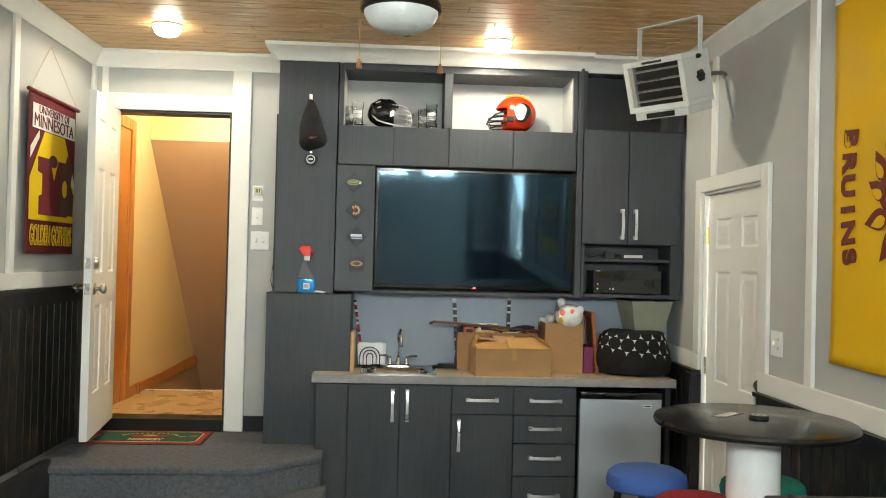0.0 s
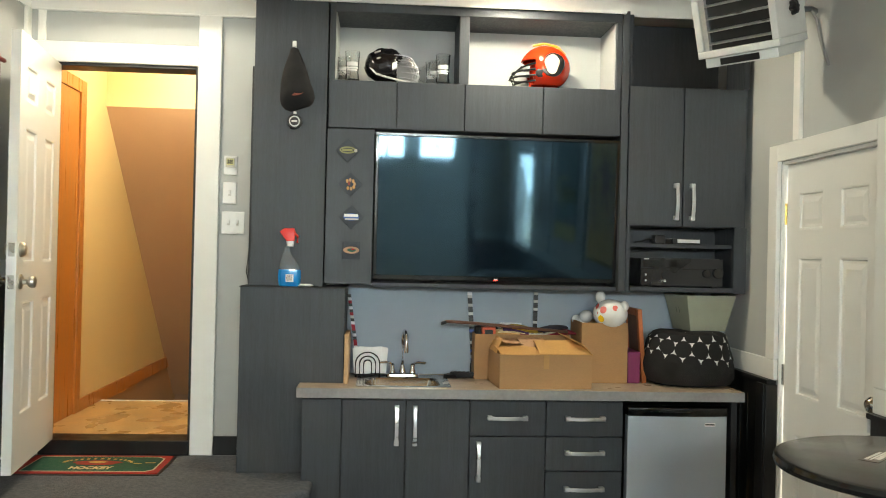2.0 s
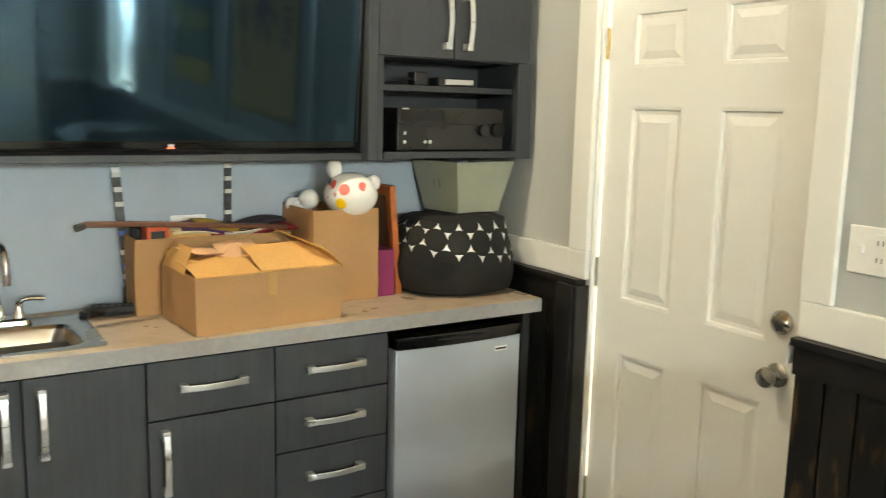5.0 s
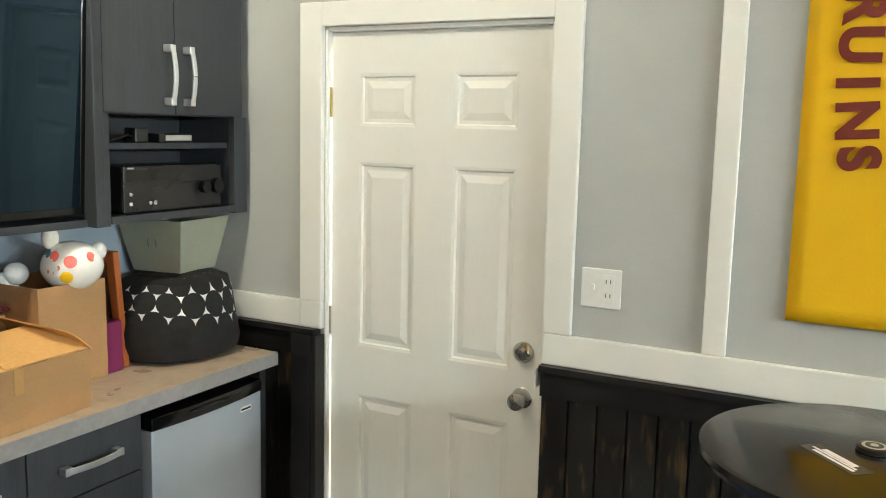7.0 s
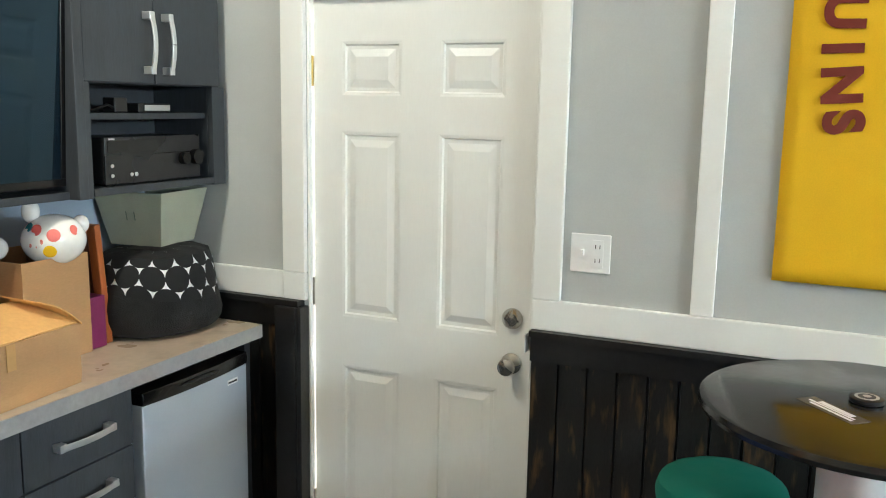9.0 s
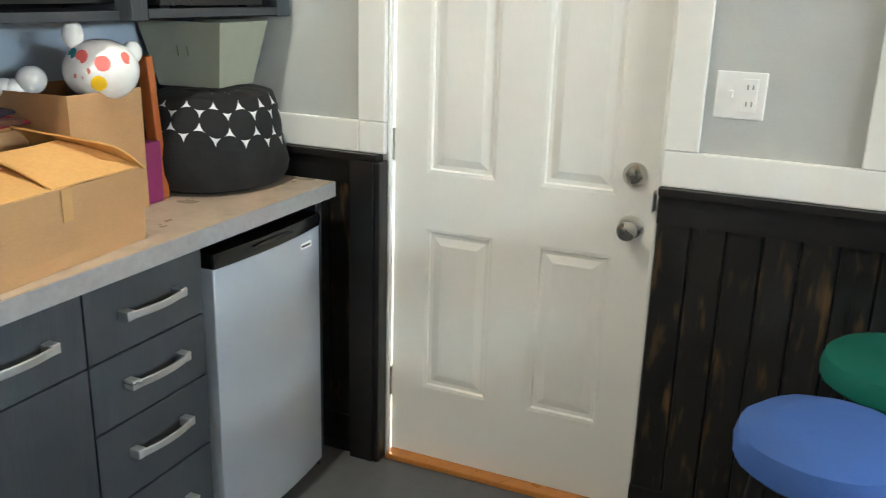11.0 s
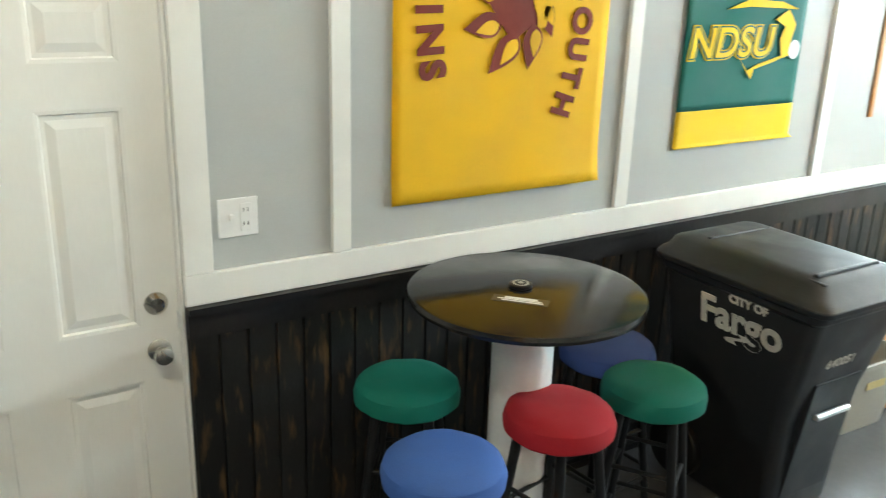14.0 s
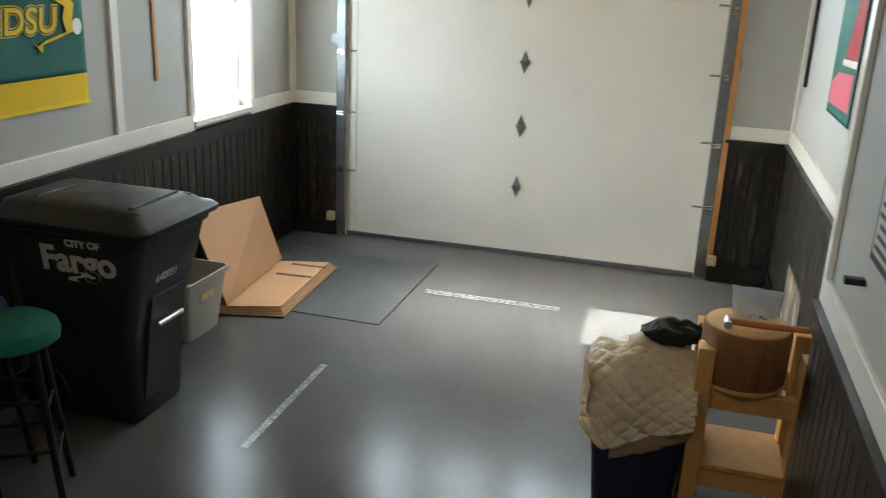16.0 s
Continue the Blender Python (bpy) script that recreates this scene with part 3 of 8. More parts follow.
wainscot("wainscot_west_landing", (XL, 4.2), (XL, YB - 0.03), ZL, 1.435, (1, 0), "black beadboard wainscot along the landing", base=False)
structure(boxes("wainscot_corner", [(XR - 0.0455, XR - 0.0175, YG + 0.001, YG + 0.0455, 0, WT - 0.021), (LX2 + 0.0175, LX2 + 0.0455, YG + 0.001, YG + 0.0455, 0, WT - 0.021)], M_CAPW, bevel=0.002), "black corner strips of the wainscot")
structure(boxes("wainscot_post", [(XR - 0.062, XR - 0.046, 5.065, 5.15, 0.0, WT - 0.02), (XR - 0.058, XR - 0.001, 5.046, 5.064, 0, WT - 0.02)], M_CAPW, bevel=0.003), "black corner board at the side door")

# ---- window in the east wall ----
win = thing("window_1", (XR, 0.165, WZ0), "white casement window, bright daylight outside", "window")
win["kind"] = "structure"
boxes("frame", [(XR + 0.06, XR + 0.11, WY0, WY0 + 0.06, WZ0 + 0.045, WZ1 - 0.045), (XR + 0.06, XR + 0.11, WY1 - 0.06, WY1, WZ0 + 0.045, WZ1 - 0.045),
                (XR + 0.06, XR + 0.11, WY0, WY1, WZ0, WZ0 + 0.045), (XR + 0.06, XR + 0.11, WY0, WY1, WZ1 - 0.045, WZ1)], M_TRIM, win)
boxes("reveal", [(XR + 0.001, XR + 0.06, WY0 + 0.0001, WY0 + 0.008, WZ0 + 0.03, WZ1), (XR + 0.001, XR + 0.06, WY1 - 0.008, WY1, WZ0 + 0.03, WZ1), (XR + 0.001, XR + 0.06, WY0, WY1, WZ1 - 0.008, WZ1 - 0.0001)], M_TRIM, win, 0)
boxes("casing", [(XR - 0.022, XR, WY0 - 0.05, WY0 + 0.002, RAIL0 + 0.0, 2.24), (XR - 0.022, XR, WY1 - 0.002, WY1 + 0.05, RAIL1, 2.24), (XR - 0.0225, XR, WY0 - 0.05, WY1 + 0.05, WZ1 - 0.002, 2.24)], M_TRIM, win)
boxes("sill", [(XR - 0.035, XR + 0.062, WY0 - 0.01, WY1 + 0.02, WZ0 - 0.035, WZ0 + 0.004)], M_TRIM, win, 0.006)
pane = boxes("pane", [(XR + 0.083, XR + 0.087, WY0 + 0.04, WY1 - 0.04, WZ0 + 0.04, WZ1 - 0.04)], M_PANE, win, 0)
pane.visible_shadow = False
bm = bm_new()
box(bm, XR + 0.045, XR + 0.06, WY0 + 0.05, WY0 + 0.07, WZ0 + 0.05, WZ0 + 0.12)
rod(bm, (XR + 0.045, WY0 + 0.06, WZ0 + 0.11), (XR + 0.03, WY0 + 0.06, WZ0 + 0.06), 0.006)
finish("latch", bm, M_WHITE, win)
structure(boxes("ground", [(-300, 300, -300, 300, -0.30, -0.13)], mat("bright_paving_outside", srgb(176, 176, 170), 0.8, vary=0.15, scale=0.4), bevel=0), "pale driveway and ground outside")

# ---- sectional garage door ----
gd = thing("garage_door", (GXC, YG - 0.06, 0), "white steel sectional garage door, closed, with galvanised hinges", "garage door")
gd["kind"] = "structure"
edges = [0.03, 0.53, 0.99, 1.453, 1.915, 2.375]
for i, (z0, z1) in enumerate(zip(edges, edges[1:])):
    y0, y1 = YG - 0.085, YG - 0.04
    if i < 4:
        boxes("section", [(GX0, GX1, y0, y1, z0 + 0.0003, z1 - 0.0003)], M_GDOOR, gd, 0.0006)
    else:
        wins = WINDOWS
        d = [(GX0, GX1, y0, y1, z0 + 0.0006, 2.02), (GX0, GX1, y0, y1, 2.29, z1)]
        xs = [GX0] + [v for w in wins for v in w] + [GX1]
        d += [(a, b, y0, y1, 2.02, 2.29) for a, b in zip(xs[::2], xs[1::2])]
        for a, b in wins:
            d += [((a + b) / 2 - 0.008, (a + b) / 2 + 0.008, y0 + 0.01, y1, 2.02, 2.29), (a, b, y0 + 0.01, y1 - 0.004, 2.148, 2.162)]
        boxes("section", d, M_GDOOR, gd, 0.0)
        for a, b in wins:
            p = boxes("pane", [(a, b, y0 + 0.005, y0 + 0.009, 2.02, 2.29)], M_PANE, gd, 0)
            p.visible_shadow = False
boxes("bottom_seal", [(GX0, GX1, YG - 0.09, YG - 0.03, 0.0, 0.031)], M_GALV, gd, 0.004)
boxes("end_stile", [(GX0 + 0.001, GX0 + 0.07, YG - 0.0395, YG - 0.034, 0.05, 2.36), (GX1 - 0.07, GX1 - 0.001, YG - 0.0395, YG - 0.034, 0.05, 2.36)], M_GDOOR, gd, 0.001)
for z in edges[1:5]:
    bm = bm_new()
    lo = [(GXC - 0.032, z), (GXC, z - 0.085), (GXC + 0.032, z), (GXC, z + 0.085)]
    ring_loft(bm, [[(x, YG - 0.0399, h) for x, h in lo], [(x, YG - 0.034, h) for x, h in lo]])
    rod(bm, (GXC - 0.034, YG - 0.03, z), (GXC + 0.034, YG - 0.03, z), 0.008)
    finish("centre_hinge", bm, M_GALV, gd)
    for xa, xb in ((GX0, -1), (GX1, 1)):
        bm = bm_new()
        rod(bm, (xa - xb * 0.07, YG - 0.012, z), (xa + xb * 0.05, YG - 0.012, z), 0.007)
        rod(bm, (xa + xb * 0.035, YG - 0.012, z), (xa + xb * 0.05, YG - 0.012, z), 0.022, seg=14)
        finish("roller", bm, M_GALV, gd)
for xa, s, nm in ((GX0 - 0.04, -1, "west"), (GX1 + 0.04, 1, "east")):
    tr = thing("garage_door_track", (xa, YG, 0), "galvanised steel garage door track", "door track", "garage door tracks")
    a0, a1 = (xa - 0.034, xa + 0.034)
    boxes("channel", [(a0, a1, YG - 0.03, YG - 0.027, 0.02, 2.5), (a0 if s < 0 else a1 - 0.003, a0 + 0.003 if s < 0 else a1, YG - 0.027, YG + 0.025, 0.02, 2.5), (a0, a1, YG + 0.022, YG + 0.025, 0.02, 2.5)], M_GALV, tr, 0)
    for z in (0.541, 0.983, 1.445, 1.887):
        bm = bm_new()
        rod(bm, (xa - 0.03, YG + 0.031, z + 0.008), (xa + 0.03, YG + 0.031, z + 0.008), 0.006, seg=10)
        rod(bm, (xa - 0.03, YG + 0.031, z - 0.010), (xa + 0.03, YG + 0.031, z - 0.010), 0.006, seg=10)
        box(bm, xa - 0.014, xa + 0.014, YG + 0.0255, YG + 0.030, z - 0.022, z + 0.022)
        finish("track_clip", bm, M_CHROME, tr, smooth=True)
    for z in (0.06, 0.8, 1.5):
        boxes("bracket", [(a0 - (0.05 if s < 0 else 0), a1 + (0.05 if s > 0 else 0), YG + 0.0005, YG + 0.004, z, z + 0.07)], M_GALV, tr, 0.001)
boxes("track_board", [(GX0 - 0.115, GX0 - 0.075, YG - 0.001, YG + 0.03, 0.12, 2.5)], M_WOODT, tagged(thing("wooden_jamb_strip", (GX0 - 0.095, YG, 0.1), "bare wooden strip beside the garage door track", "wood strip")), 0.003)
for x in (GX0 - 0.11, GX1 + 0.10):
    s = thing("door_sensor", (x, YG + 0.06, 0.16), "small beige garage door safety sensor", "sensor", "garage door sensors")
    boxes("housing", [(x - 0.03, x + 0.03, YG + 0.035, YG + 0.09, 0.13, 0.20)], mat("beige_plastic", srgb(196, 184, 150), 0.5), s, 0.006)
    boxes("bracket", [(x - 0.012, x + 0.012, YG + 0.002, YG + 0.034, 0.14, 0.19)], M_GALV, s, 0.001)


# ---- cabinet wall ----
def handle(parent, c, length, upright, y):
    """A bowed bar pull at c (x, z), in front of the face y."""
    x, z = c
    bm = bm_new()
    n, w = 9, 0.009
    rings = []
    for i in range(n):
        t = i / (n - 1) * 2 - 1
        o = 0.028 + 0.014 * (1 - t * t)
        a = t * length / 2
        if upright:
            rings.append([(x - w, y - o, z + a), (x + w, y - o, z + a), (x + w, y - o + 0.006, z + a), (x - w, y - o + 0.006, z + a)])
        else:
            rings.append([(x + a, y - o, z - w), (x + a, y - o, z + w), (x + a, y - o + 0.006, z + w), (x + a, y - o + 0.006, z - w)])
    ring_loft(bm, rings)
    for s in (-1, 1):
        a = s * (length / 2 - 0.012)
        if upright:
            box(bm, x - 0.011, x + 0.011, y - 0.031, y - 0.001, z + a - 0.012, z + a + 0.012)
        else:
            box(bm, x + a - 0.012, x + a + 0.012, y - 0.031, y - 0.001, z - 0.011, z + 0.011)
    return finish("handle", bm, M_STEEL, parent, 0.002, label="brushed steel bowed handle")


YF = 5.20          # face of the base fronts
CT = 0.953         # counter top
base = thing("base_cabinet", (0.3, 5.45, 0), "charcoal woodgrain base cabinet with drawers and steel pulls", "cabinet")
boxes("body", [(-0.515, 1.035, YF + 0.02, 5.70, 0.10, CT - 0.045), (-0.515, 1.035, YF + 0.07, 5.70, 0.0, 0.10)], M_CHARIN, base, 0.002)
boxes("filler_panel", [(-0.515, -0.331, YF, YF + 0.0195, 0.0, 0.897)], M_CHAR, base, 0.002)
g = 0.0025
xs = (-0.328, -0.024, 0.283, 0.653, 1.033)


def front(parent, kind, x0, x1, z0, z1):
    o = boxes(kind, [(x0 + g, x1 - g, YF, YF + 0.019, z0 + g, z1 - g)], M_CHAR, parent, 0.0015)
    return o


for x0, x1, hx in ((xs[0], xs[1], xs[1] - 0.042), (xs[1], xs[2], xs[1] + 0.045)):
    front(base, "door", x0, x1, 0.09, 0.897)
    handle(base, (hx, 0.777), 0.19, True, YF)
front(base, "drawer", xs[2], xs[3], 0.727, 0.897)
handle(base, (0.465, 0.817), 0.195, False, YF)
front(base, "door", xs[2], xs[3], 0.09, 0.727)
handle(base, (0.328, 0.607), 0.19, True, YF)
for z0, z1, hz in ((0.727, 0.897, 0.817), (0.560, 0.727, 0.652), (0.366, 0.560, 0.478), (0.09, 0.366, 0.254)):
    front(base, "drawer", xs[3], xs[4], z0, z1)
    handle(base, (0.843, hz), 0.195, False, YF)
boxes("side_panel", [(1.575, 1.605, YF + 0.01, 5.69, 0.0, CT - 0.046)], M_CHARIN, base, 0.002)

SX0, SX1, SY0, SY1 = -0.245, 0.165, 5.235, 5.60   # sink cut-out
ctr = thing("countertop", (0.53, 5.45, CT), "grey-beige stone-look laminate countertop with square edge", "countertop")
boxes("top", [(-0.541, SX0, 5.175, 5.69, CT - 0.045, CT), (SX1, 1.625, 5.175, 5.69, CT - 0.045, CT), (SX0, SX1, 5.175, SY0, CT - 0.045, CT), (SX0, SX1, SY1, 5.69, CT - 0.045, CT)], M_COUNTER, ctr, 0.0)
boxes("front_edge", [(-0.541, 1.625, 5.170, 5.1748, CT - 0.046, CT - 0.0005)], M_EDGE, ctr, 0.001, label="grey laminate edge band")

sink = thing("sink", (-0.04, 5.42, CT), "small stainless steel drop-in bar sink", "sink")
bm = bm_new()
inn = [(SX0 + 0.03, SY0 + 0.025), (SX1 - 0.03, SY0 + 0.025), (SX1 - 0.03, SY1 - 0.10), (SX0 + 0.03, SY1 - 0.10)]


def rrect(x0, x1, y0, y1, r, z, n=5):
    pts = []
    for cx, cy, a0 in ((x1 - r, y0 + r, -90), (x1 - r, y1 - r, 0), (x0 + r, y1 - r, 90), (x0 + r, y0 + r, 180)):
        for i in range(n):
            a = radians(a0 + 90 * i / (n - 1))
            pts.append((cx + r * math.cos(a), cy + r * math.sin(a), z))
    return pts


rings = [rrect(SX0 - 0.02, SX1 + 0.03, SY0 - 0.02, SY1 + 0.02, 0.02, CT + 0.001), rrect(SX0 - 0.02, SX1 + 0.03, SY0 - 0.02, SY1 + 0.02, 0.02, CT + 0.004), rrect(SX0 - 0.012, SX1 + 0.022, SY0 - 0.012, SY1 + 0.012, 0.02, CT + 0.006),
         rrect(SX0 + 0.02, SX1 - 0.02, SY0 + 0.012, SY1 - 0.09, 0.05, CT + 0.004), rrect(SX0 + 0.028, SX1 - 0.028, SY0 + 0.02, SY1 - 0.098, 0.05, CT - 0.006),
         rrect(SX0 + 0.04, SX1 - 0.04, SY0 + 0.032, SY1 - 0.11, 0.05, CT - 0.13), rrect(SX0 + 0.09, SX1 - 0.09, SY0 + 0.08, SY1 - 0.15, 0.04, CT - 0.145)]
rv = [[bm.verts.new(p) for p in r] for r in rings]
for a, b in zip(rv, rv[1:]):
    for i in range(len(a)):
        bm.faces.new((a[i], a[(i + 1) % len(a)], b[(i + 1) % len(a)], b[i]))
bm.faces.new(rv[-1])
finish("basin", bm, mat("polished_sink_steel", srgb(196, 192, 186), 0.2, 1.0, vary=0.05, scale=6, bump=0.03), sink, smooth=True)
fau = thing("faucet", (-0.03, 5.56, CT + 0.006), "chrome gooseneck bar faucet with two lever handles", "faucet")
FX, FY, FZ = -0.035, 5.555, CT + 0.006
bm = bm_new()
ring_loft(bm, [rrect(FX - 0.085, FX + 0.085, FY - 0.026, FY + 0.026, 0.02, FZ), rrect(FX - 0.083, FX + 0.083, FY - 0.024, FY + 0.024, 0.02, FZ + 0.012), rrect(FX - 0.075, FX + 0.075, FY - 0.018, FY + 0.018, 0.015, FZ + 0.018)])
finish("base_plate", bm, M_CHROME, fau, smooth=True)
bm = bm_new()
lathe(bm, FX, FY, [(0.018, FZ + 0.016), (0.018, FZ + 0.03), (0.013, FZ + 0.045), (0.0105, FZ + 0.06)], 16)
arc = [(FX, FY, FZ + 0.05), (FX, FY, FZ + 0.19)] + [(FX + 0.012 * (1 - math.cos(a)) * 0.6, FY - 0.055 * (1 - math.cos(a)), FZ + 0.19 + 0.05 * math.sin(a)) for a in [math.pi * i / 9 for i in range(1, 10)]] + [(FX + 0.014, FY - 0.112, FZ + 0.155)]
tube(bm, arc, 0.0095, 12)
rod(bm, (FX + 0.014, FY - 0.112, FZ + 0.165), (FX + 0.014, FY - 0.113, FZ + 0.135), 0.012, 0.011, 14)
finish("spout", bm, M_CHROME, fau, smooth=True)
for s in (-1, 1):
    bm = bm_new()
    hx = FX + s * 0.052
    lathe(bm, hx, FY, [(0.017, FZ + 0.016), (0.016, FZ + 0.03), (0.011, FZ + 0.04), (0.012, FZ + 0.06), (0.006, FZ + 0.067)], 14)
    tube(bm, [(hx, FY, FZ + 0.055), (hx + s * 0.012, FY, FZ + 0.068), (hx + s * 0.03, FY - 0.004, FZ + 0.072), (hx + s * 0.068, FY - 0.01, FZ + 0.070)], 0.0062, 10)
    finish("lever", bm, M_CHROME, fau, smooth=True)

bar = thing("bar_partition", (-0.58, 5.52, ZL), "tall charcoal laminate box partition on the landing", "cabinet")
boxes("body", [(-0.838, -0.331, 5.335, 5.70, ZL + 0.001, 1.414)], M_CHAR, bar, 0.002)
boxes("top_panel", [(-0.842, -0.326, 5.331, 5.70, 1.4145, 1.420)], M_CHARIN, bar, 0.001)
wall("backsplash", [(-0.33, XR - 0.001, 5.691, 5.708, CT + 0.001, 1.46)], M_SPLASH, "painted wall above the counter, blue of the daylight put into its grey")

# mini fridge
fr = thing("mini_fridge", (1.29, 5.45, 0), "compact silver refrigerator with black trim under the counter", "refrigerator")
boxes("cabinet", [(1.055, 1.515, 5.235, 5.66, 0.015, 0.855)], M_BLACK, fr, 0.006)
bm = bm_new()
ring_loft(bm, [[(1.050 + 0.492 * i / 12, 5.18 - 0.016 * (1 - (i / 6 - 1) ** 2), z) for i in range(13)] + [(1.542, 5.232, z), (1.050, 5.232, z)] for z in (0.055, 0.835)])
finish("door", bm, M_FRIDGE, fr, 0.003, smooth=True, label="silver curved fridge door")
bm = bm_new()
ring_loft(bm, [[(1.050 + 0.492 * i / 12, 5.18 - 0.016 * (1 - (i / 6 - 1) ** 2) - o, z) for i in range(13)] + [(1.542, 5.232, z), (1.050, 5.232, z)] for z, o in ((0.8355, 0.003), (0.858, 0.006), (0.876, 0.002))])
finish("top_trim", bm, M_BLACKG, fr, 0.002, smooth=True, label="glossy black handle trim")
bm = bm_new()
ring_loft(bm, [[(1.28 + 0.09 * math.cos(a), 5.156 + 0.0 * a, 0.862 + 0.006 * math.sin(a)) for a in [2 * math.pi * i / 16 for i in range(16)]], [(1.28 + 0.08 * math.cos(a), 5.150, 0.862 + 0.004 * math.sin(a)) for a in [2 * math.pi * i / 16 for i in range(16)]]])
finish("badge_recess", bm, M_BLACK, fr)
boxes("badge", [(1.425, 1.48, 5.1685, 5.1715, 0.788, 0.806)], M_WHITE, fr, 0.001, label="small white badge")
boxes("badge_print", [(1.430, 1.475, 5.1675, 5.1684, 0.794, 0.800)], M_BLACK, fr, 0)
for fx, fy in ((1.07, 5.25), (1.48, 5.25), (1.07, 5.6), (1.48, 5.6)):
    boxes("foot", [(fx, fx + 0.03, fy, fy + 0.03, 0, 0.0149)], M_BLACK, fr, 0)

# wall units
UF = 5.41
UPPER_FIT = Matrix.Translation((-0.121, 0, 1.57)) @ Matrix.Diagonal((0.9913, 1, 0.9913, 1)) @ Matrix.Translation((0.121, 0, -1.57))
up = thing("wall_unit", (0.12, 5.55, 1.43), "charcoal woodgrain wall unit with open shelves round the television", "cabinet")
boxes("tall_panel", [(-0.806, -0.4465, UF, 5.70, 1.4205, 2.86)], M_CHAR, up, 0.002)
boxes("side_strip", [(-0.824, -0.8065, 5.46, 5.70, 1.4205, 2.52)], M_CHARIN, up, 0.001)
boxes("logo_panel", [(-0.440, -0.205, UF, UF + 0.28, 1.437, 2.212)], M_CHAR, up, 0.002)
bk = [(-0.439, -0.098), (-0.098, 0.245), (0.245, 0.646), (0.646, 1.046)]
boxes("flap_body", [(-0.438, 1.046, UF + 0.02, 5.70, 2.216, 2.454)], M_CHARIN, up, 0.001)
for x0, x1 in bk:
    boxes("flap_front", [(x0 + g, x1 - g, UF, UF + 0.019, 2.218, 2.456)], M_CHAR, up, 0.0015)
boxes("shelf_frame", [(-0.438, -0.41, UF + 0.001, 5.70, 2.4565, 2.84), (0.212, 0.262, UF + 0.001, 5.69, 2.4565, 2.80), (-0.41, 1.048, UF + 0.001, 5.70, 2.80, 2.86), (1.02, 1.048, UF + 0.001, 5.70, 2.4565, 2.80)], M_CHAR, up, 0.002)
boxes("shelf_back", [(-0.41, 0.212, 5.690, 5.699, 2.4565, 2.80), (0.262, 1.02, 5.690, 5.699, 2.4565, 2.80)], M_WALL, up, 0, label="pale grey shelf back")
boxes("shelf_lining", [(1.014, 1.0195, UF + 0.02, 5.689, 2.457, 2.80)], M_WALL, up, 0)
boxes("shelf_lining", [(-0.4095, -0.405, UF + 0.02, 5.689, 2.457, 2.80)], M_WALL, up, 0)
boxes("television_recess", [(-0.204, 1.046, 5.60, 5.70, 1.437, 2.2155), (1.05, 1.085, UF - 0.005, 5.70, 1.425, 2.86), (-0.204, 1.05, UF + 0.03, 5.599, 1.425, 1.447)], M_CHAR, up, 0.002)
rc = thing("corner_wall_cabinet", (1.39, 5.55, 1.43), "charcoal two-door wall cabinet with open equipment shelf", "cabinet")
RX0, RX1 = 1.088, 1.722
boxes("body", [(RX0, RX0 + 0.025, UF + 0.02, 5.70, 1.425, 2.86), (RX1 - 0.065, RX1, UF + 0.02, 5.70, 1.425, 2.48), (RX0 + 0.025, RX1 - 0.065, 5.64, 5.70, 1.425, 2.86), (RX0 + 0.025, RX1 - 0.065, UF + 0.02, 5.64, 1.763, 1.785),
               (RX0 + 0.025, RX1 - 0.065, UF + 0.02, 5.64, 2.455, 2.48), (RX1 - 0.02, RX1, UF + 0.02, 5.64, 2.48, 2.86)], M_CHAR, rc, 0.002)
boxes("shelf", [(RX0 + 0.025, RX1 - 0.065, UF + 0.03, 5.64, 1.655, 1.675), (RX0 + 0.025, RX1 - 0.065, UF + 0.001, 5.64, 1.430, 1.452)], M_CHAR, rc, 0.001)
for d in ((RX0, RX0 + 0.02, UF, UF + 0.0195, 1.425, 1.765), (RX1 - 0.065, RX1, UF, UF + 0.0195, 1.425, 1.765), (RX1 - 0.03, RX1, UF, UF + 0.0195, 2.482, 2.86)):
    boxes("face_frame", [d], M_CHAR, rc, 0.001)
for x0, x1, hx in ((RX0, 1.380, 1.340), (1.380, RX1 - 0.02, 1.424)):
    boxes("door", [(x0 + g, x1 - g, UF, UF + 0.019, 1.767, 2.478)], M_CHAR, rc, 0.0015)
    handle(rc, (hx, 1.89), 0.19, True, UF)
# crown over the units
CROWN2 = [(0, ZC - 0.10), (0.01, ZC - 0.10), (0.014, ZC - 0.085), (0.03, ZC - 0.06), (0.06, ZC - 0.03), (0.078, ZC - 0.022), (0.08, ZC - 0.0015), (0, ZC - 0.0015)]
bm = bm_new()
sweep(bm, [(-0.802, YB), (-0.802, 5.363), (1.040, 5.363), (1.040, 5.41), (XR, 5.41)], CROWN2)
structure(finish("trim_crown_units", bm, M_TRIM, smooth=True), "white painted crown moulding over the wall units")

# television, tipped slightly down
TVX, TVZ = 0.425, 1.832
tv = thing("television", (TVX, 5.44, TVZ), "large flat television, switched off, reflecting the windows", "television")
tv.matrix_basis = pose(TVX, 5.44, TVZ, 0, 0, 1.6) @ pose(0, 0, 0, 3.4, 0, 0)
bm = bm_new()
box(bm, -0.62, 0.62, -0.018, 0.05, -0.365, 0.365)
finish("housing", bm, M_BLACK, tv, 0.004, local=True)
bm = bm_new()
for d in ((-0.624, 0.624, -0.024, -0.0185, 0.350, 0.367), (-0.624, 0.624, -0.024, -0.0185, -0.367, -0.345), (-0.624, -0.607, -0.024, -0.0185, -0.3445, 0.3495), (0.607, 0.624, -0.024, -0.0185, -0.3445, 0.3495)):
    box(bm, *d)
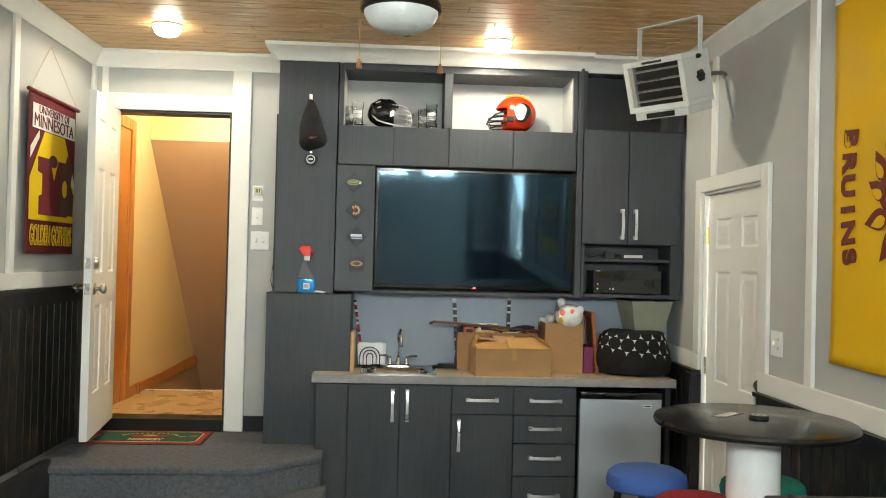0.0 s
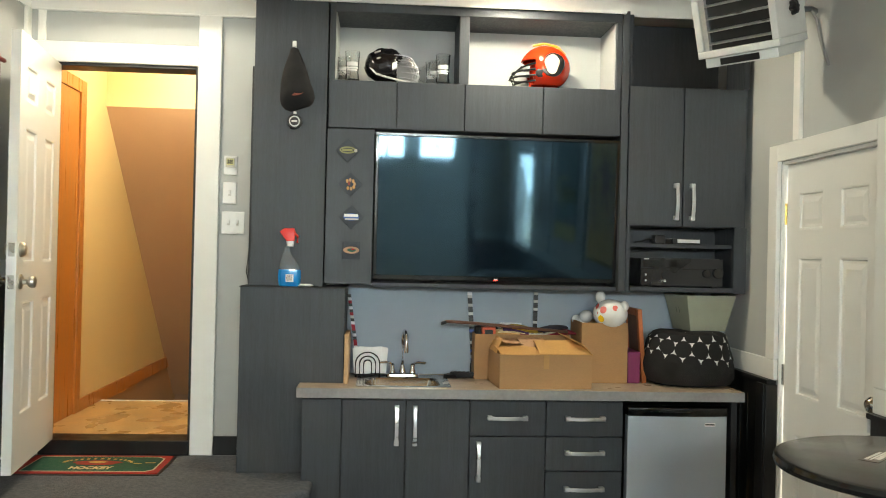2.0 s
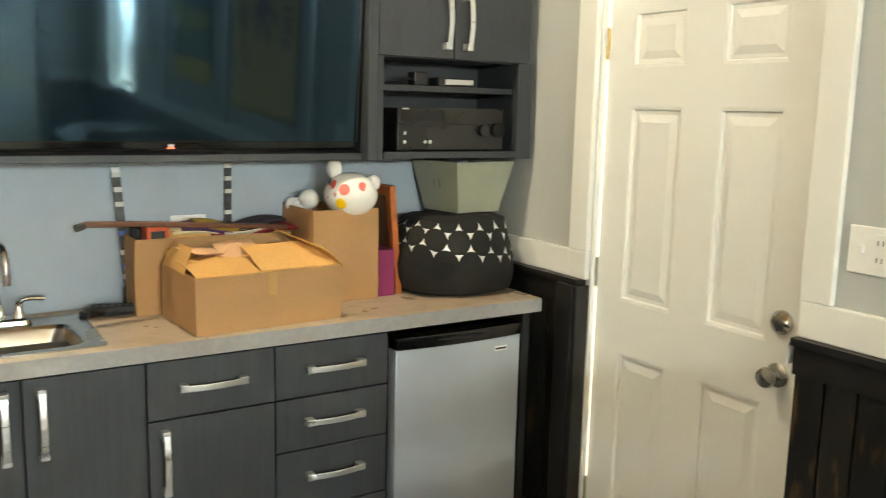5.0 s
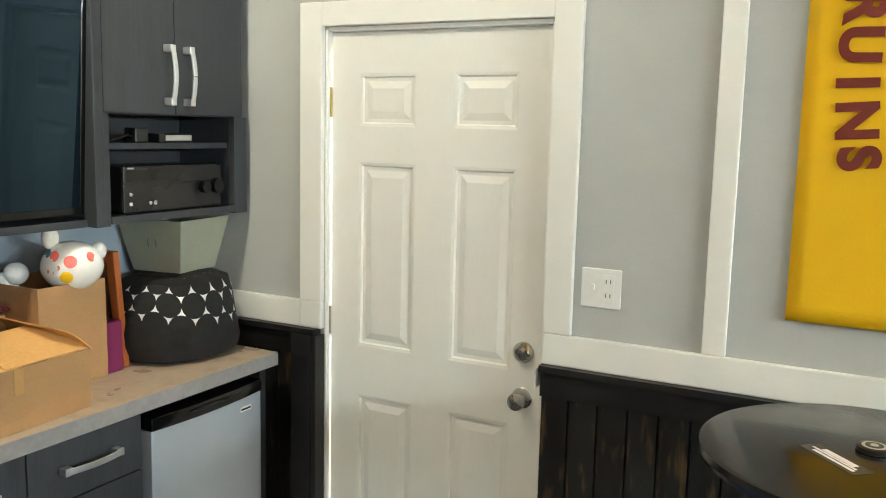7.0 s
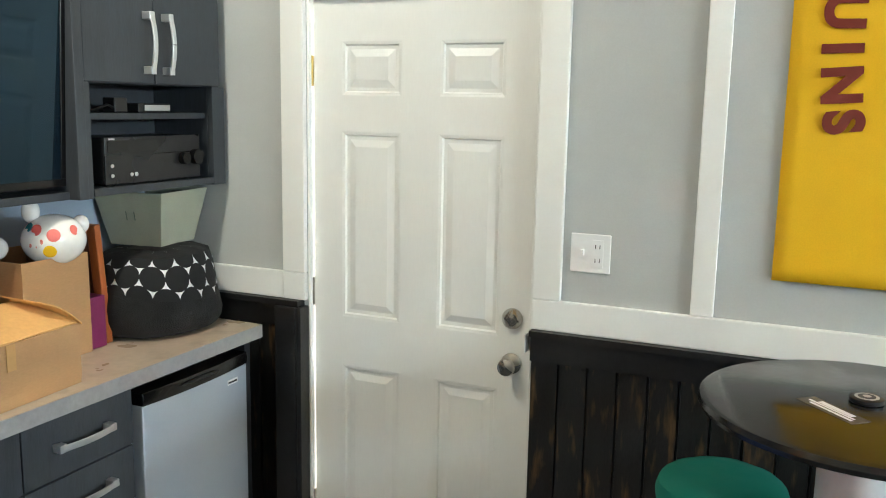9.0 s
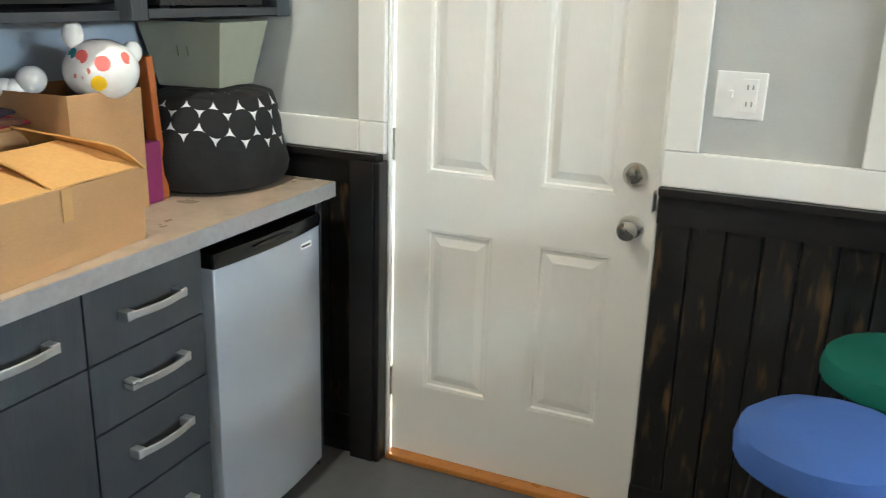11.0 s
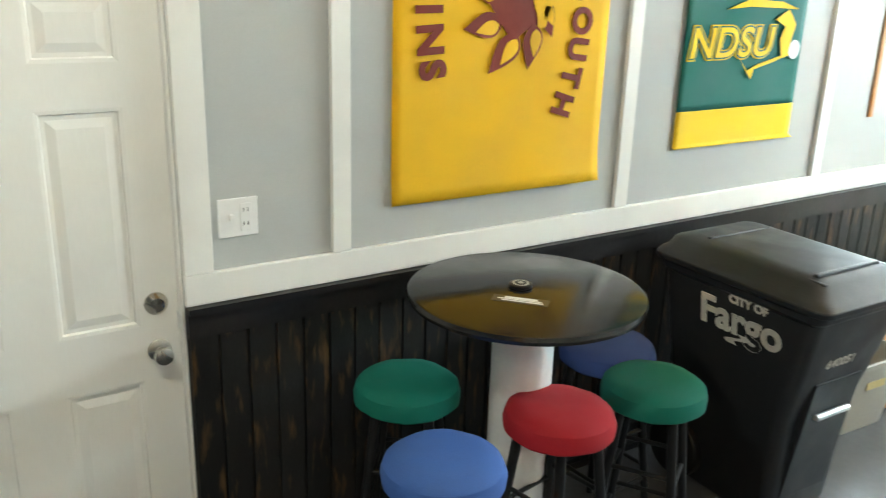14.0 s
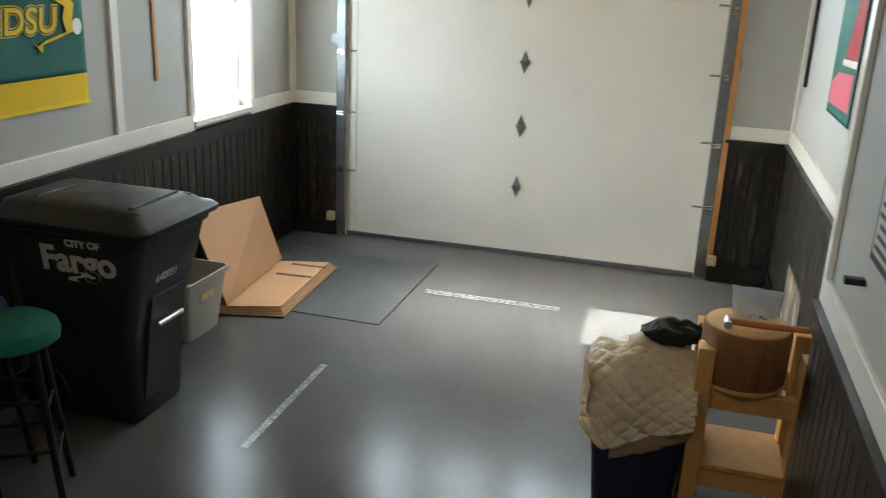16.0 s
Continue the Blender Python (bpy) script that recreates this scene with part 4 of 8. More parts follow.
finish("bezel", bm, M_BLACKG, tv, 0.002, local=True, label="glossy black bezel")
bm = bm_new()
box(bm, -0.6065, 0.6065, -0.0212, -0.0184, -0.3445, 0.3495)
finish("screen", bm, M_SCREEN, tv, local=True, label="dark glass screen")
bm = bm_new()
box(bm, -0.009, 0.009, -0.026, -0.0241, -0.360, -0.354)
finish("maker_badge", bm, M_STEEL, tv, local=True)
bm = bm_new()
box(bm, -0.010, 0.010, -0.0258, -0.0242, -0.3655, -0.3630)
finish("standby_light", bm, glow("red_standby_light", (1, 0.05, 0.03, 1), 0.8), tv, local=True)


# ---- pub table, stools ----
TX, TY, TZ, TR = 1.298, 3.29, 1.067, 0.372
tb = thing("pub_table", (TX, TY, 0), "round black pub table on a thick white column", "table")
bm = bm_new()
lathe(bm, TX, TY, [(TR - 0.02, TZ - 0.034), (TR - 0.004, TZ - 0.028), (TR, TZ - 0.016), (TR - 0.004, TZ - 0.004), (TR - 0.016, TZ)], 64)
finish("top", bm, mat("black_table_lacquer", srgb(30, 29, 28), 0.18, vary=0.12, scale=6, bump=0.08, fine=60, rough_vary=0.08), tb, smooth=True, label="glossy black lacquered top")
bm = bm_new()
lathe(bm, TX, TY, [(0.098, 0.02), (0.098, TZ - 0.035)], 40)
finish("column", bm, M_WHITE, tb, smooth=True, label="white plastic column")
bm = bm_new()
lathe(bm, TX, TY, [(0.26, 0), (0.26, 0.012), (0.2, 0.022), (0.099, 0.03)], 40)
finish("foot", bm, M_BLACK, tb, smooth=True)


def stool(cloth, label):
    s = thing("bar_stool", (0, 0, 0), label, "stool", "stools round the pub table")
    bm = bm_new()
    lathe(bm, 0, 0, [(0.135, 0.683), (0.158, 0.681), (0.170, 0.691), (0.172, 0.716), (0.165, 0.743), (0.145, 0.759), (0.10, 0.766), (0.03, 0.768)], 36)
    for v in bm.verts:
        v.co += Vector((noise.noise(v.co * 22), noise.noise(v.co * 22 + Vector((9, 0, 0))), noise.noise(v.co * 18 + Vector((0, 5, 0))))) * 0.003
    finish("seat", bm, cloth, s, smooth=True, local=True, label="stretch cloth seat cover")
    legs = [(math.cos(radians(45 + 90 * i)), math.sin(radians(45 + 90 * i))) for i in range(4)]
    for cx, cy in legs:
        bm = bm_new()
        rod(bm, (cx * 0.205, cy * 0.205, 0), (cx * 0.115, cy * 0.115, 0.695), 0.014, 0.017, 12)
        finish("leg", bm, M_BLACK, s, smooth=True, local=True)
    for i in range(4):
        a, b = legs[i], legs[(i + 1) % 4]
        for z in ((0.22, 0.42) if i % 2 else (0.27, 0.47)):
            r = 0.205 - 0.09 * z / 0.695
            bm = bm_new()
            rod(bm, (a[0] * r, a[1] * r, z), (b[0] * r, b[1] * r, z), 0.008)
            finish("rung", bm, M_BLACK, s, smooth=True, local=True)
    return s


for cloth, word, x, y, turn in ((M_BLUEC, "bright blue", 1.029, 3.752, 20), (M_TEALC, "green", 1.477, 3.606, 50), (M_REDC, "red", 1.093, 3.297, 10), (M_TEALC, "green", 1.083, 2.910, 33), (M_NAVYC, "navy blue", 1.385, 2.832, 5)):
    s = stool(cloth, "black wooden bar stool with a %s cloth-covered seat" % word)
    s.matrix_basis = pose(x, y, 0, 0, 0, turn)


# ---- wheeled rubbish bin ----
def bin_ring(x0, x1, y0, y1, r, z):
    return rrect(x0, x1, y0, y1, r, z, 5)


BN = thing("rubbish_bin", (1.36, 2.07, 0), "large black wheeled rubbish bin with a hinged lid", "bin")
bm = bm_new()
ring_loft(bm, [rrect(1.105, 1.60, 1.89, 2.25, 0.035, 0.0), rrect(1.092, 1.61, 1.88, 2.262, 0.04, 0.03), rrect(1.065, 1.62, 1.865, 2.295, 0.045, 0.45),
               rrect(1.060, 1.625, 1.86, 2.30, 0.05, 0.47), rrect(0.945, 1.65, 1.84, 2.365, 0.05, 0.90), rrect(0.925, 1.655, 1.825, 2.385, 0.05, 0.915), rrect(0.92, 1.655, 1.82, 2.39, 0.05, 0.95)])
finish("body", bm, M_BIN, BN, 0.004, smooth=True)
bm = bm_new()
ring_loft(bm, [rrect(0.89, 1.672, 1.80, 2.41, 0.05, 0.951), rrect(0.885, 1.672, 1.795, 2.415, 0.05, 0.975), rrect(0.905, 1.665, 1.815, 2.395, 0.05, 0.992),
               rrect(0.93, 1.66, 1.84, 2.37, 0.05, 0.996), rrect(0.975, 1.655, 1.875, 2.335, 0.05, 1.028), rrect(1.05, 1.60, 1.94, 2.27, 0.05, 1.045)])
finish("lid", bm, M_BIN, BN, 0.004, smooth=True)
for rx in (1.03, 1.50):
    boxes("lid_rib", [(rx, rx + 0.02, 1.93, 2.28, 1.028, 1.050)], M_BIN, BN, 0.006)
for ry in (1.90, 2.29):
    boxes("lid_rib", [(0.98, 1.60, ry, ry + 0.02, 1.020, 1.036)], M_BIN, BN, 0.006)
bm = bm_new()
ring_loft(bm, [[(1.086, 1.93, 0.10), (1.086, 2.20, 0.10), (1.16, 2.20, 0.10), (1.16, 1.93, 0.10)], [(1.013, 1.93, 0.62), (1.013, 2.20, 0.62), (1.05, 2.20, 0.62), (1.05, 1.93, 0.62)]])
finish("grip_recess", bm, M_BIN, BN, 0.004)
bm = bm_new()
rod(bm, (1.015, 1.98, 0.482), (1.015, 2.17, 0.482), 0.013, seg=12)
finish("grip_bar", bm, M_STEEL, BN, smooth=True, label="pale metal grip bar")
for yy in (1.87, 2.28):
    bm = bm_new()
    rod(bm, (1.54, yy - 0.03, 0.13), (1.54, yy + 0.03, 0.13), 0.13, seg=28)
    finish("wheel", bm, M_BLACK, BN, 0.008, smooth=True)
M_PRINT = mat("pale_grey_print", srgb(196, 196, 190), 0.6, vary=0.05)


def facing(normal, x, y, z, slant=0.0):
    """A pose for flat print: upright on a face that looks along the axis normal."""
    cols = {"-x": ((0, -1, 0), (0, 0, 1), (-1, 0, 0)), "+x": ((0, 1, 0), (0, 0, 1), (1, 0, 0)), "-y": ((1, 0, 0), (0, 0, 1), (0, -1, 0)), "+y": ((-1, 0, 0), (0, 0, 1), (0, 1, 0)), "+z": ((1, 0, 0), (0, 1, 0), (0, 0, 1))}[normal]
    m = Matrix((cols[0], cols[1], cols[2])).transposed().to_4x4()
    return Matrix.Translation((x, y, z)) @ m @ pose(0, 0, 0, slant, 0, 0)


lettering("bin_print", "Fargo", facing("+y", 1.262, 2.3535, 0.80, 8.5), 0.165, M_PRINT, BN, bold=0.005)
lettering("bin_print", "CITY OF", facing("+y", 1.225, 2.366, 0.885, 8.5), 0.046, M_PRINT, BN, bold=0.002)
bm = bm_new()
ring_loft(bm, [[(1.262 + (0.055 - 0.03 * abs(t)) * math.sin(t * 2.2) + w, 2.349 + o, 0.733 - 0.022 * t) for w, o in ((-0.022, 0), (0.022, 0), (0.022, 0.002), (-0.022, 0.002))] for t in [i / 6 - 1 for i in range(13)]])
finish("bin_swoosh", bm, M_PRINT, BN)
lettering("bin_number", "640051", facing("-x", 0.9955, 2.11, 0.705, 15) , 0.055, M_PRINT, BN)


settle(BN, -0.068, 0.014, -1.0)


# ---- ceiling fixtures ----
for px, py, _ in BULBS:
    d = thing("ceiling_light", (px, py, ZC), "small round flush ceiling light, switched on", "ceiling light", "ceiling lights")
    bm = bm_new()
    lathe(bm, px, py, [(0.082, ZC - 0.001), (0.082, ZC - 0.008), (0.078, ZC - 0.010)], 28)
    finish("rim", bm, M_WHITE, d, smooth=True)
    bm = bm_new()
    lathe(bm, px, py, [(0.077, ZC - 0.0105), (0.075, ZC - 0.03), (0.06, ZC - 0.052), (0.032, ZC - 0.064), (0.006, ZC - 0.067)], 28)
    finish("dome", bm, M_BULB, d, smooth=True, label="glowing glass dome")

FX, FY = -0.075, 3.32
fan = thing("ceiling_fan", (FX, FY, ZC), "dark bronze ceiling fan with a frosted glass bowl, at rest", "ceiling fan")
M_BRONZE = mat("dark_bronze", srgb(58, 46, 40), 0.35, 0.7, vary=0.15, bump=0.05)
bm = bm_new()
lathe(bm, FX, FY, [(0.07, ZC), (0.07, ZC - 0.03), (0.05, ZC - 0.06), (0.018, ZC - 0.065), (0.018, 2.73), (0.06, 2.72), (0.13, 2.70), (0.145, 2.67), (0.145, 2.615), (0.13, 2.60), (0.10, 2.598)], 36)
finish("motor_housing", bm, M_BRONZE, fan, smooth=True)
bm = bm_new()
lathe(bm, FX, FY, [(0.10, 2.597), (0.15, 2.592), (0.153, 2.57), (0.142, 2.563)], 40)
finish("light_ring", bm, M_BRONZE, fan, smooth=True)
bm = bm_new()
lathe(bm, FX, FY, [(0.140, 2.566), (0.138, 2.55), (0.12, 2.52), (0.08, 2.498), (0.03, 2.488), (0.005, 2.487)], 40)
finish("glass_bowl", bm, mat("frosted_glass_bowl", srgb(214, 220, 218), 0.35, vary=0.04, bump=0.0), fan, smooth=True, label="unlit frosted glass bowl")
for a in (-28, 92, 212):
    bm = bm_new()
    d = Vector((math.cos(radians(a)), math.sin(radians(a)), 0))
    n = Vector((-d.y, d.x, 0))
    rings = []
    for r, w in ((0.13, 0.025), (0.2, 0.05), (0.24, 0.062), (0.42, 0.07), (0.56, 0.066), (0.585, 0.05)):
        c = Vector((FX, FY, 2.635)) + d * r
        rings.append([c + n * w + Vector((0, 0, 0.012)), c - n * w - Vector((0, 0, 0.012)), c - n * w - Vector((0, 0, 0.006)), c + n * w + Vector((0, 0, 0.018))])
    ring_loft(bm, rings)
    finish("blade", bm, mat("dark_walnut_blade", srgb(70, 50, 38), 0.4, vary=0.2, scale=6, stretch=(1, 6, 1)), fan, 0.002)
for x, z in ((-0.228, 2.352), (0.077, 2.344)):
    bm = bm_new()
    rod(bm, (x, FY, z + 0.03), (x, FY, 2.60), 0.0012, seg=6)
    rod(bm, (x, FY, 2.595), (FX + (x - FX) * 0.8, FY, 2.60), 0.0012, seg=6)
    finish("pull_chain", bm, M_BRASS, fan)
    bm = bm_new()
    lathe(bm, x, FY, [(0.003, z + 0.032), (0.007, z + 0.02), (0.011, z + 0.005), (0.010, z - 0.004), (0.003, z - 0.008)], 12)
    finish("pull_knob", bm, mat("amber_wood_knob", srgb(150, 96, 56), 0.35), fan, smooth=True)

# ---- hanging heater ----
ht = thing("unit_heater", (1.35, 4.58, 2.615), "white metal electric unit heater hung from a ceiling bracket", "heater")
ht.matrix_basis = pose(1.35, 4.58, 2.615, 0, 0, -52) @ pose(0, 0, 0, 17, 0, 0)
W, D, Hh = 0.182, 0.125, 0.135
bm = bm_new()
for d in ((-W, W, -D, D, Hh - 0.03, Hh), (-W, W, -D, D, -Hh, -Hh + 0.03), (-W, -W + 0.03, -D, D, -Hh + 0.03, Hh - 0.03), (W - 0.03, W, -D, D, -Hh + 0.03, Hh - 0.03), (-W + 0.03, W - 0.03, 0.0, D, -Hh + 0.03, Hh - 0.03)):
    box(bm, *d)
finish("case", bm, M_WHITEM, ht, 0.004, local=True)
bm = bm_new()
box(bm, -W + 0.045, W - 0.03, -0.10, -0.001, -Hh + 0.03, Hh - 0.03)
finish("dark_core", bm, M_BLACK, ht, local=True, label="dark heating core")
for i in range(4):
    z = -0.080 + i * 0.052
    bm = bm_new()
    v = [(-W + 0.032, -D + 0.004, z - 0.004), (W - 0.032, -D + 0.004, z - 0.004), (W - 0.032, -D + 0.024, z + 0.004), (-W + 0.032, -D + 0.024, z + 0.004)]
    ring_loft(bm, [v, [(a, b, c + 0.003) for a, b, c in v]])
    finish("louvre", bm, M_STEEL, ht, local=True)
for x in (-W + 0.034,):
    bm = bm_new()
    box(bm, x, x + 0.022, -D + 0.005, -D + 0.03, -Hh + 0.03, Hh - 0.03)
    finish("louvre_rail", bm, M_STEEL, ht, local=True)
bm = bm_new()
box(bm, -W + 0.02, W - 0.02, -D + 0.02, D, -Hh - 0.042, -Hh - 0.001)
finish("control_tray", bm, M_WHITEM, ht, 0.003, local=True)
bm = bm_new()
box(bm, -W + 0.09, W - 0.10, -D + 0.017, -D + 0.0195, -Hh - 0.036, -Hh - 0.009)
finish("control_slot", bm, M_BLACK, ht, local=True)
bm = bm_new()
box(bm, -0.06, 0.06, -D - 0.001, -D + 0.001, Hh - 0.022, Hh - 0.010)
finish("maker_print", bm, M_CHARIN, ht, local=True)
for z, r in ((0.005, 0.028), (0.105, 0.012)):
    bm = bm_new()
    ring_loft(bm, [[(W + h, 0.0 + rr * r * (1 + (0.12 if i % 4 < 2 else -0.1) * (r > 0.02)) * math.cos(2 * math.pi * i / 24), z + rr * r * (1 + (0.12 if i % 4 < 2 else -0.1) * (r > 0.02)) * math.sin(2 * math.pi * i / 24)) for i in range(24)]
                   for h, rr in ((0.008, 1.0), (0.022, 1.0), (0.03, 0.6))])
    finish("knob", bm, M_BLACK, ht, local=True)
br = thing("heater_bracket", (1.35, 4.58, ZC), "white steel yoke bracket screwed to the ceiling", "bracket")
br.matrix_basis = pose(1.35, 4.58, ZC, 0, 0, -52)
bm = bm_new()
for x in (-W - 0.008, W + 0.003):
    box(bm, x, x + 0.005, -0.018, 0.018, -0.335, -0.0055)
box(bm, -W - 0.008, W + 0.008, -0.018, 0.018, -0.0055, -0.0005)
finish("yoke", bm, M_WHITEM, br, 0.001, local=True)
cd = thing("heater_conduit", (1.6, 4.6, 2.6), "flexible grey conduit and cable to the heater", "cable")
bm = bm_new()
tube(bm, [(1.475, 4.66, 2.60), (1.56, 4.69, 2.66), (1.64, 4.72, 2.70), (1.70, 4.74, 2.71), (1.728, 4.745, 2.70)], 0.013, 10)
finish("conduit", bm, M_GALV, cd, smooth=True)
bm = bm_new()
tube(bm, [(1.70, 4.74, 2.705), (1.72, 4.725, 2.66), (1.722, 4.70, 2.58), (1.722, 4.66, 2.50), (1.722, 4.62, 2.44)], 0.007, 8)
finish("cable", bm, mat("grey_cable", srgb(150, 150, 148), 0.5), cd, smooth=True)


# ---- plates and switches ----
def plate(name, at, face, w, h, kind, label):
    p = thing(name, at, label, "switch plate" if kind != "thermo" else "thermostat")
    m = facing(face, *at)

    def slab(part, x0, x1, y0, y1, z0, z1, material, bev=0.001):
        bm = bm_new()
        box(bm, x0, x1, y0, y1, z0, z1)
        bm.transform(m)
        finish(part, bm, material, p, bev)
    slab("plate", -w / 2, w / 2, -h / 2, h / 2, 0.0, 0.006, M_WHITE, 0.003)
    if kind == "one" or kind == "two":
        for x in ((0,) if kind == "one" else (-0.023, 0.023)):
            slab("toggle", x - 0.005, x + 0.005, -0.004, 0.014, 0.0062, 0.018, M_WHITE)
            slab("slot", x - 0.007, x + 0.007, -0.014, 0.016, 0.0061, 0.0066, mat("pale_slot", srgb(205, 203, 198), 0.5), 0)
    if kind == "combo":
        slab("toggle", -0.028, -0.018, -0.006, 0.012, 0.0062, 0.018, M_WHITE)
        slab("socket", 0.006, 0.040, -0.042, 0.042, 0.0061, 0.0085, M_WHITE)
        for y in (-0.020, 0.022):
            for x in (0.016, 0.029):
                slab("socket_slot", x - 0.0012, x + 0.0012, y - 0.006, y + 0.006, 0.0086, 0.009, M_BLACK, 0)
    if kind == "outlet":
        for x in (-0.03, 0.03):
            slab("socket", x - 0.02, x + 0.02, -0.015, 0.015, 0.0061, 0.008, M_WHITE)
    if kind == "thermo":
        slab("display", -0.024, 0.024, -0.012, 0.038, 0.0062, 0.022, mat("thermostat_case", srgb(196, 192, 176), 0.5), 0.003)
        slab("window", -0.018, 0.018, 0.0, 0.032, 0.0222, 0.023, mat("pale_display", srgb(216, 212, 150), 0.4), 0)
        for x in (-0.010, 0.0, 0.010):
            slab("button", x - 0.003, x + 0.003, 0.004, 0.028, 0.0231, 0.0238, M_CHARIN, 0)
    return p


plate("combination_plate", (XR - 0.0005, 4.05, 1.284), "-x", 0.122, 0.118, "combo", "white wall plate with a switch and socket")
plate("double_switch", (-0.944, YB - 0.0005, 1.736), "-y", 0.118, 0.118, "two", "white double light switch beside the doorway")
plate("light_switch", (-0.965, YB - 0.0005, 1.892), "-y", 0.072, 0.115, "one", "white single light switch beside the doorway")
plate("thermostat", (-0.963, YB - 0.0005, 2.04), "-y", 0.070, 0.10, "thermo", "small beige wall thermostat with display")
plate("counter_outlet", (0.545, 5.6905, 1.185), "-y", 0.118, 0.10, "outlet", "white wall socket above the counter")
lp = thing("strike_plate", (1.71, 4.225, 1.0), "satin metal latch guard on the door edge", "latch plate")
boxes("guard", [(1.700, 1.756, 4.2375, 4.2400, 0.955, 1.015)], M_WHITEM, lp, 0.001)
cb = thing("loose_cable", (-0.83, 5.66, 1.42), "thin dark cable hanging by the wall unit", "cable")
bm = bm_new()
tube(bm, [(-0.808, 5.66, 1.66), (-0.85, 5.66, 1.58), (-0.862, 5.66, 1.48), (-0.845, 5.66, 1.425)], 0.003, 6)
finish("strand", bm, M_BLACK, cb, smooth=True)


# ---- banners ----
def cloth_sheet(name, parent, y0, y1, z0, z1, x, material, ripple=0.006, curl=0.02, seed=0, face=-1):
    """A hanging sheet on a wall across x, rippled, with a curled lower edge."""
    bm = bm_new()
    nu, nv = 22, 36
    rows = []
    for j in range(nv + 1):
        row = []
        for i in range(nu + 1):
            u, v = i / nu, j / nv
            off = 0.004 + ripple * (0.5 + 0.5 * noise.noise(Vector((u * 3 + seed, v * 1.2, seed)))) + curl * max(0, 1 - v * 9) ** 2 * (0.4 + 0.6 * u)
            row.append(bm.verts.new((x + face * off, y0 + (y1 - y0) * u, z0 + (z1 - z0) * v)))
        rows.append(row)
    for a, b in zip(rows, rows[1:]):
        for i in range(nu):
            bm.faces.new((a[i], a[i + 1], b[i + 1], b[i]))
    ob = finish(name, bm, material, parent, smooth=True)
    mod = ob.modifiers.new("thickness", "SOLIDIFY")
    mod.thickness = 0.0015
    return ob


def flat_shape(name, parent, outline, x, material, up=0.0, face=-1):
    """A flat printed shape on a wall across x; outline of (y, z)."""
    bm = bm_new()
    ring_loft(bm, [[(x + face * up, y, z) for y, z in outline], [(x + face * (up + 0.0012), y, z) for y, z in outline]])
    return finish(name, bm, material, parent)


def leaf_shape(cy, cz, ang, ln, w, n=9, bend=0.0):
    a = radians(ang)
    d, s = (math.cos(a), math.sin(a)), (-math.sin(a), math.cos(a))
    pts = []
    for k, side in ((range(n + 1), 1), (range(n - 1, 0, -1), -1)):
        for i in k:
            t = i / n
            ww = w * math.sin(math.pi * t ** 0.75) * (1 - 0.25 * t) * side + bend * t * t
            pts.append((cy + d[0] * ln * t + s[0] * ww, cz + d[1] * ln * t + s[1] * ww))
    return pts


BX = XR - 0.004
yb = thing("gold_banner", (XR, 3.11, 2.75), "gold school banner with maroon paw and lettering, hung sideways", "banner")
cloth_sheet("cloth", yb, 3.548, 2.682, 1.266, 2.76, BX, M_GOLD, 0.004, 0.018, 1)
boxes("top_hem", [(BX - 0.014, BX, 2.682, 3.548, 2.735, 2.762)], M_WHITE, yb, 0.004, label="white hem")
PX = BX - 0.0135
CW = Matrix(((0, 0, -1), (0, -1, 0), (-1, 0, 0))).to_4x4()
for i, ch in enumerate("BRUINS"):
    t = (i - 2.5) / 2.5
    lettering("letter", ch, Matrix.Translation((PX, 3.430 - 0.018 * t * t, 1.935 - 0.094 * (i - 2.5))) @ CW @ pose(0, 0, 0, 0, 0, 6 * t), 0.128, M_MAROON, yb, bold=0.006)
for i, ch in enumerate("SOUTH"):
    t = (i - 0.5) / 4.0
    lettering("letter", ch, Matrix.Translation((PX, 2.81 + 0.085 * max(0, t) ** 2, 1.945 - 0.096 * i)) @ CW @ pose(0, 0, 0, 0, 0, -20 * max(0, t)), 0.115, M_MAROON, yb, bold=0.005)
pc = (3.075, 1.950)
flat_shape("paw_pad", yb, [(pc[0] + (0.115 + 0.022 * math.cos(3 * a + 0.6)) * math.cos(a), pc[1] + (0.15 + 0.02 * math.sin(4 * a)) * math.sin(a)) for a in [2 * math.pi * i / 40 for i in range(40)]], PX, M_MAROON)
for ang, r0, ln, w in ((20, 0.09, 0.13, 0.042), (62, 0.11, 0.15, 0.046), (100, 0.12, 0.15, 0.044), (140, 0.10, 0.12, 0.04), (-12, 0.09, 0.12, 0.04), (-48, 0.11, 0.15, 0.048), (-85, 0.12, 0.17, 0.05), (-120, 0.11, 0.15, 0.045), (-155, 0.09, 0.12, 0.04)):
    cy, cz = pc[0] + r0 * math.cos(radians(ang)), pc[1] + 1.15 * r0 * math.sin(radians(ang))
    flat_shape("claw", yb, leaf_shape(cy, cz, ang + 25, ln, w, bend=0.03), PX, M_MAROON, 0.0015)
    flat_shape("claw_inset", yb, leaf_shape(cy + 0.02 * math.cos(radians(ang)), cz + 0.02 * math.sin(radians(ang)), ang + 25, ln * 0.62, w * 0.55, bend=0.012), PX, M_GOLD, 0.003)
flat_shape("paw_inset", yb, [(2.985 + 0.035 * math.cos(a) * (1 + 0.3 * math.sin(3 * a)), 1.895 + 0.07 * math.sin(a)) for a in [2 * math.pi * i / 24 for i in range(24)]], PX, M_GOLD, 0.003)

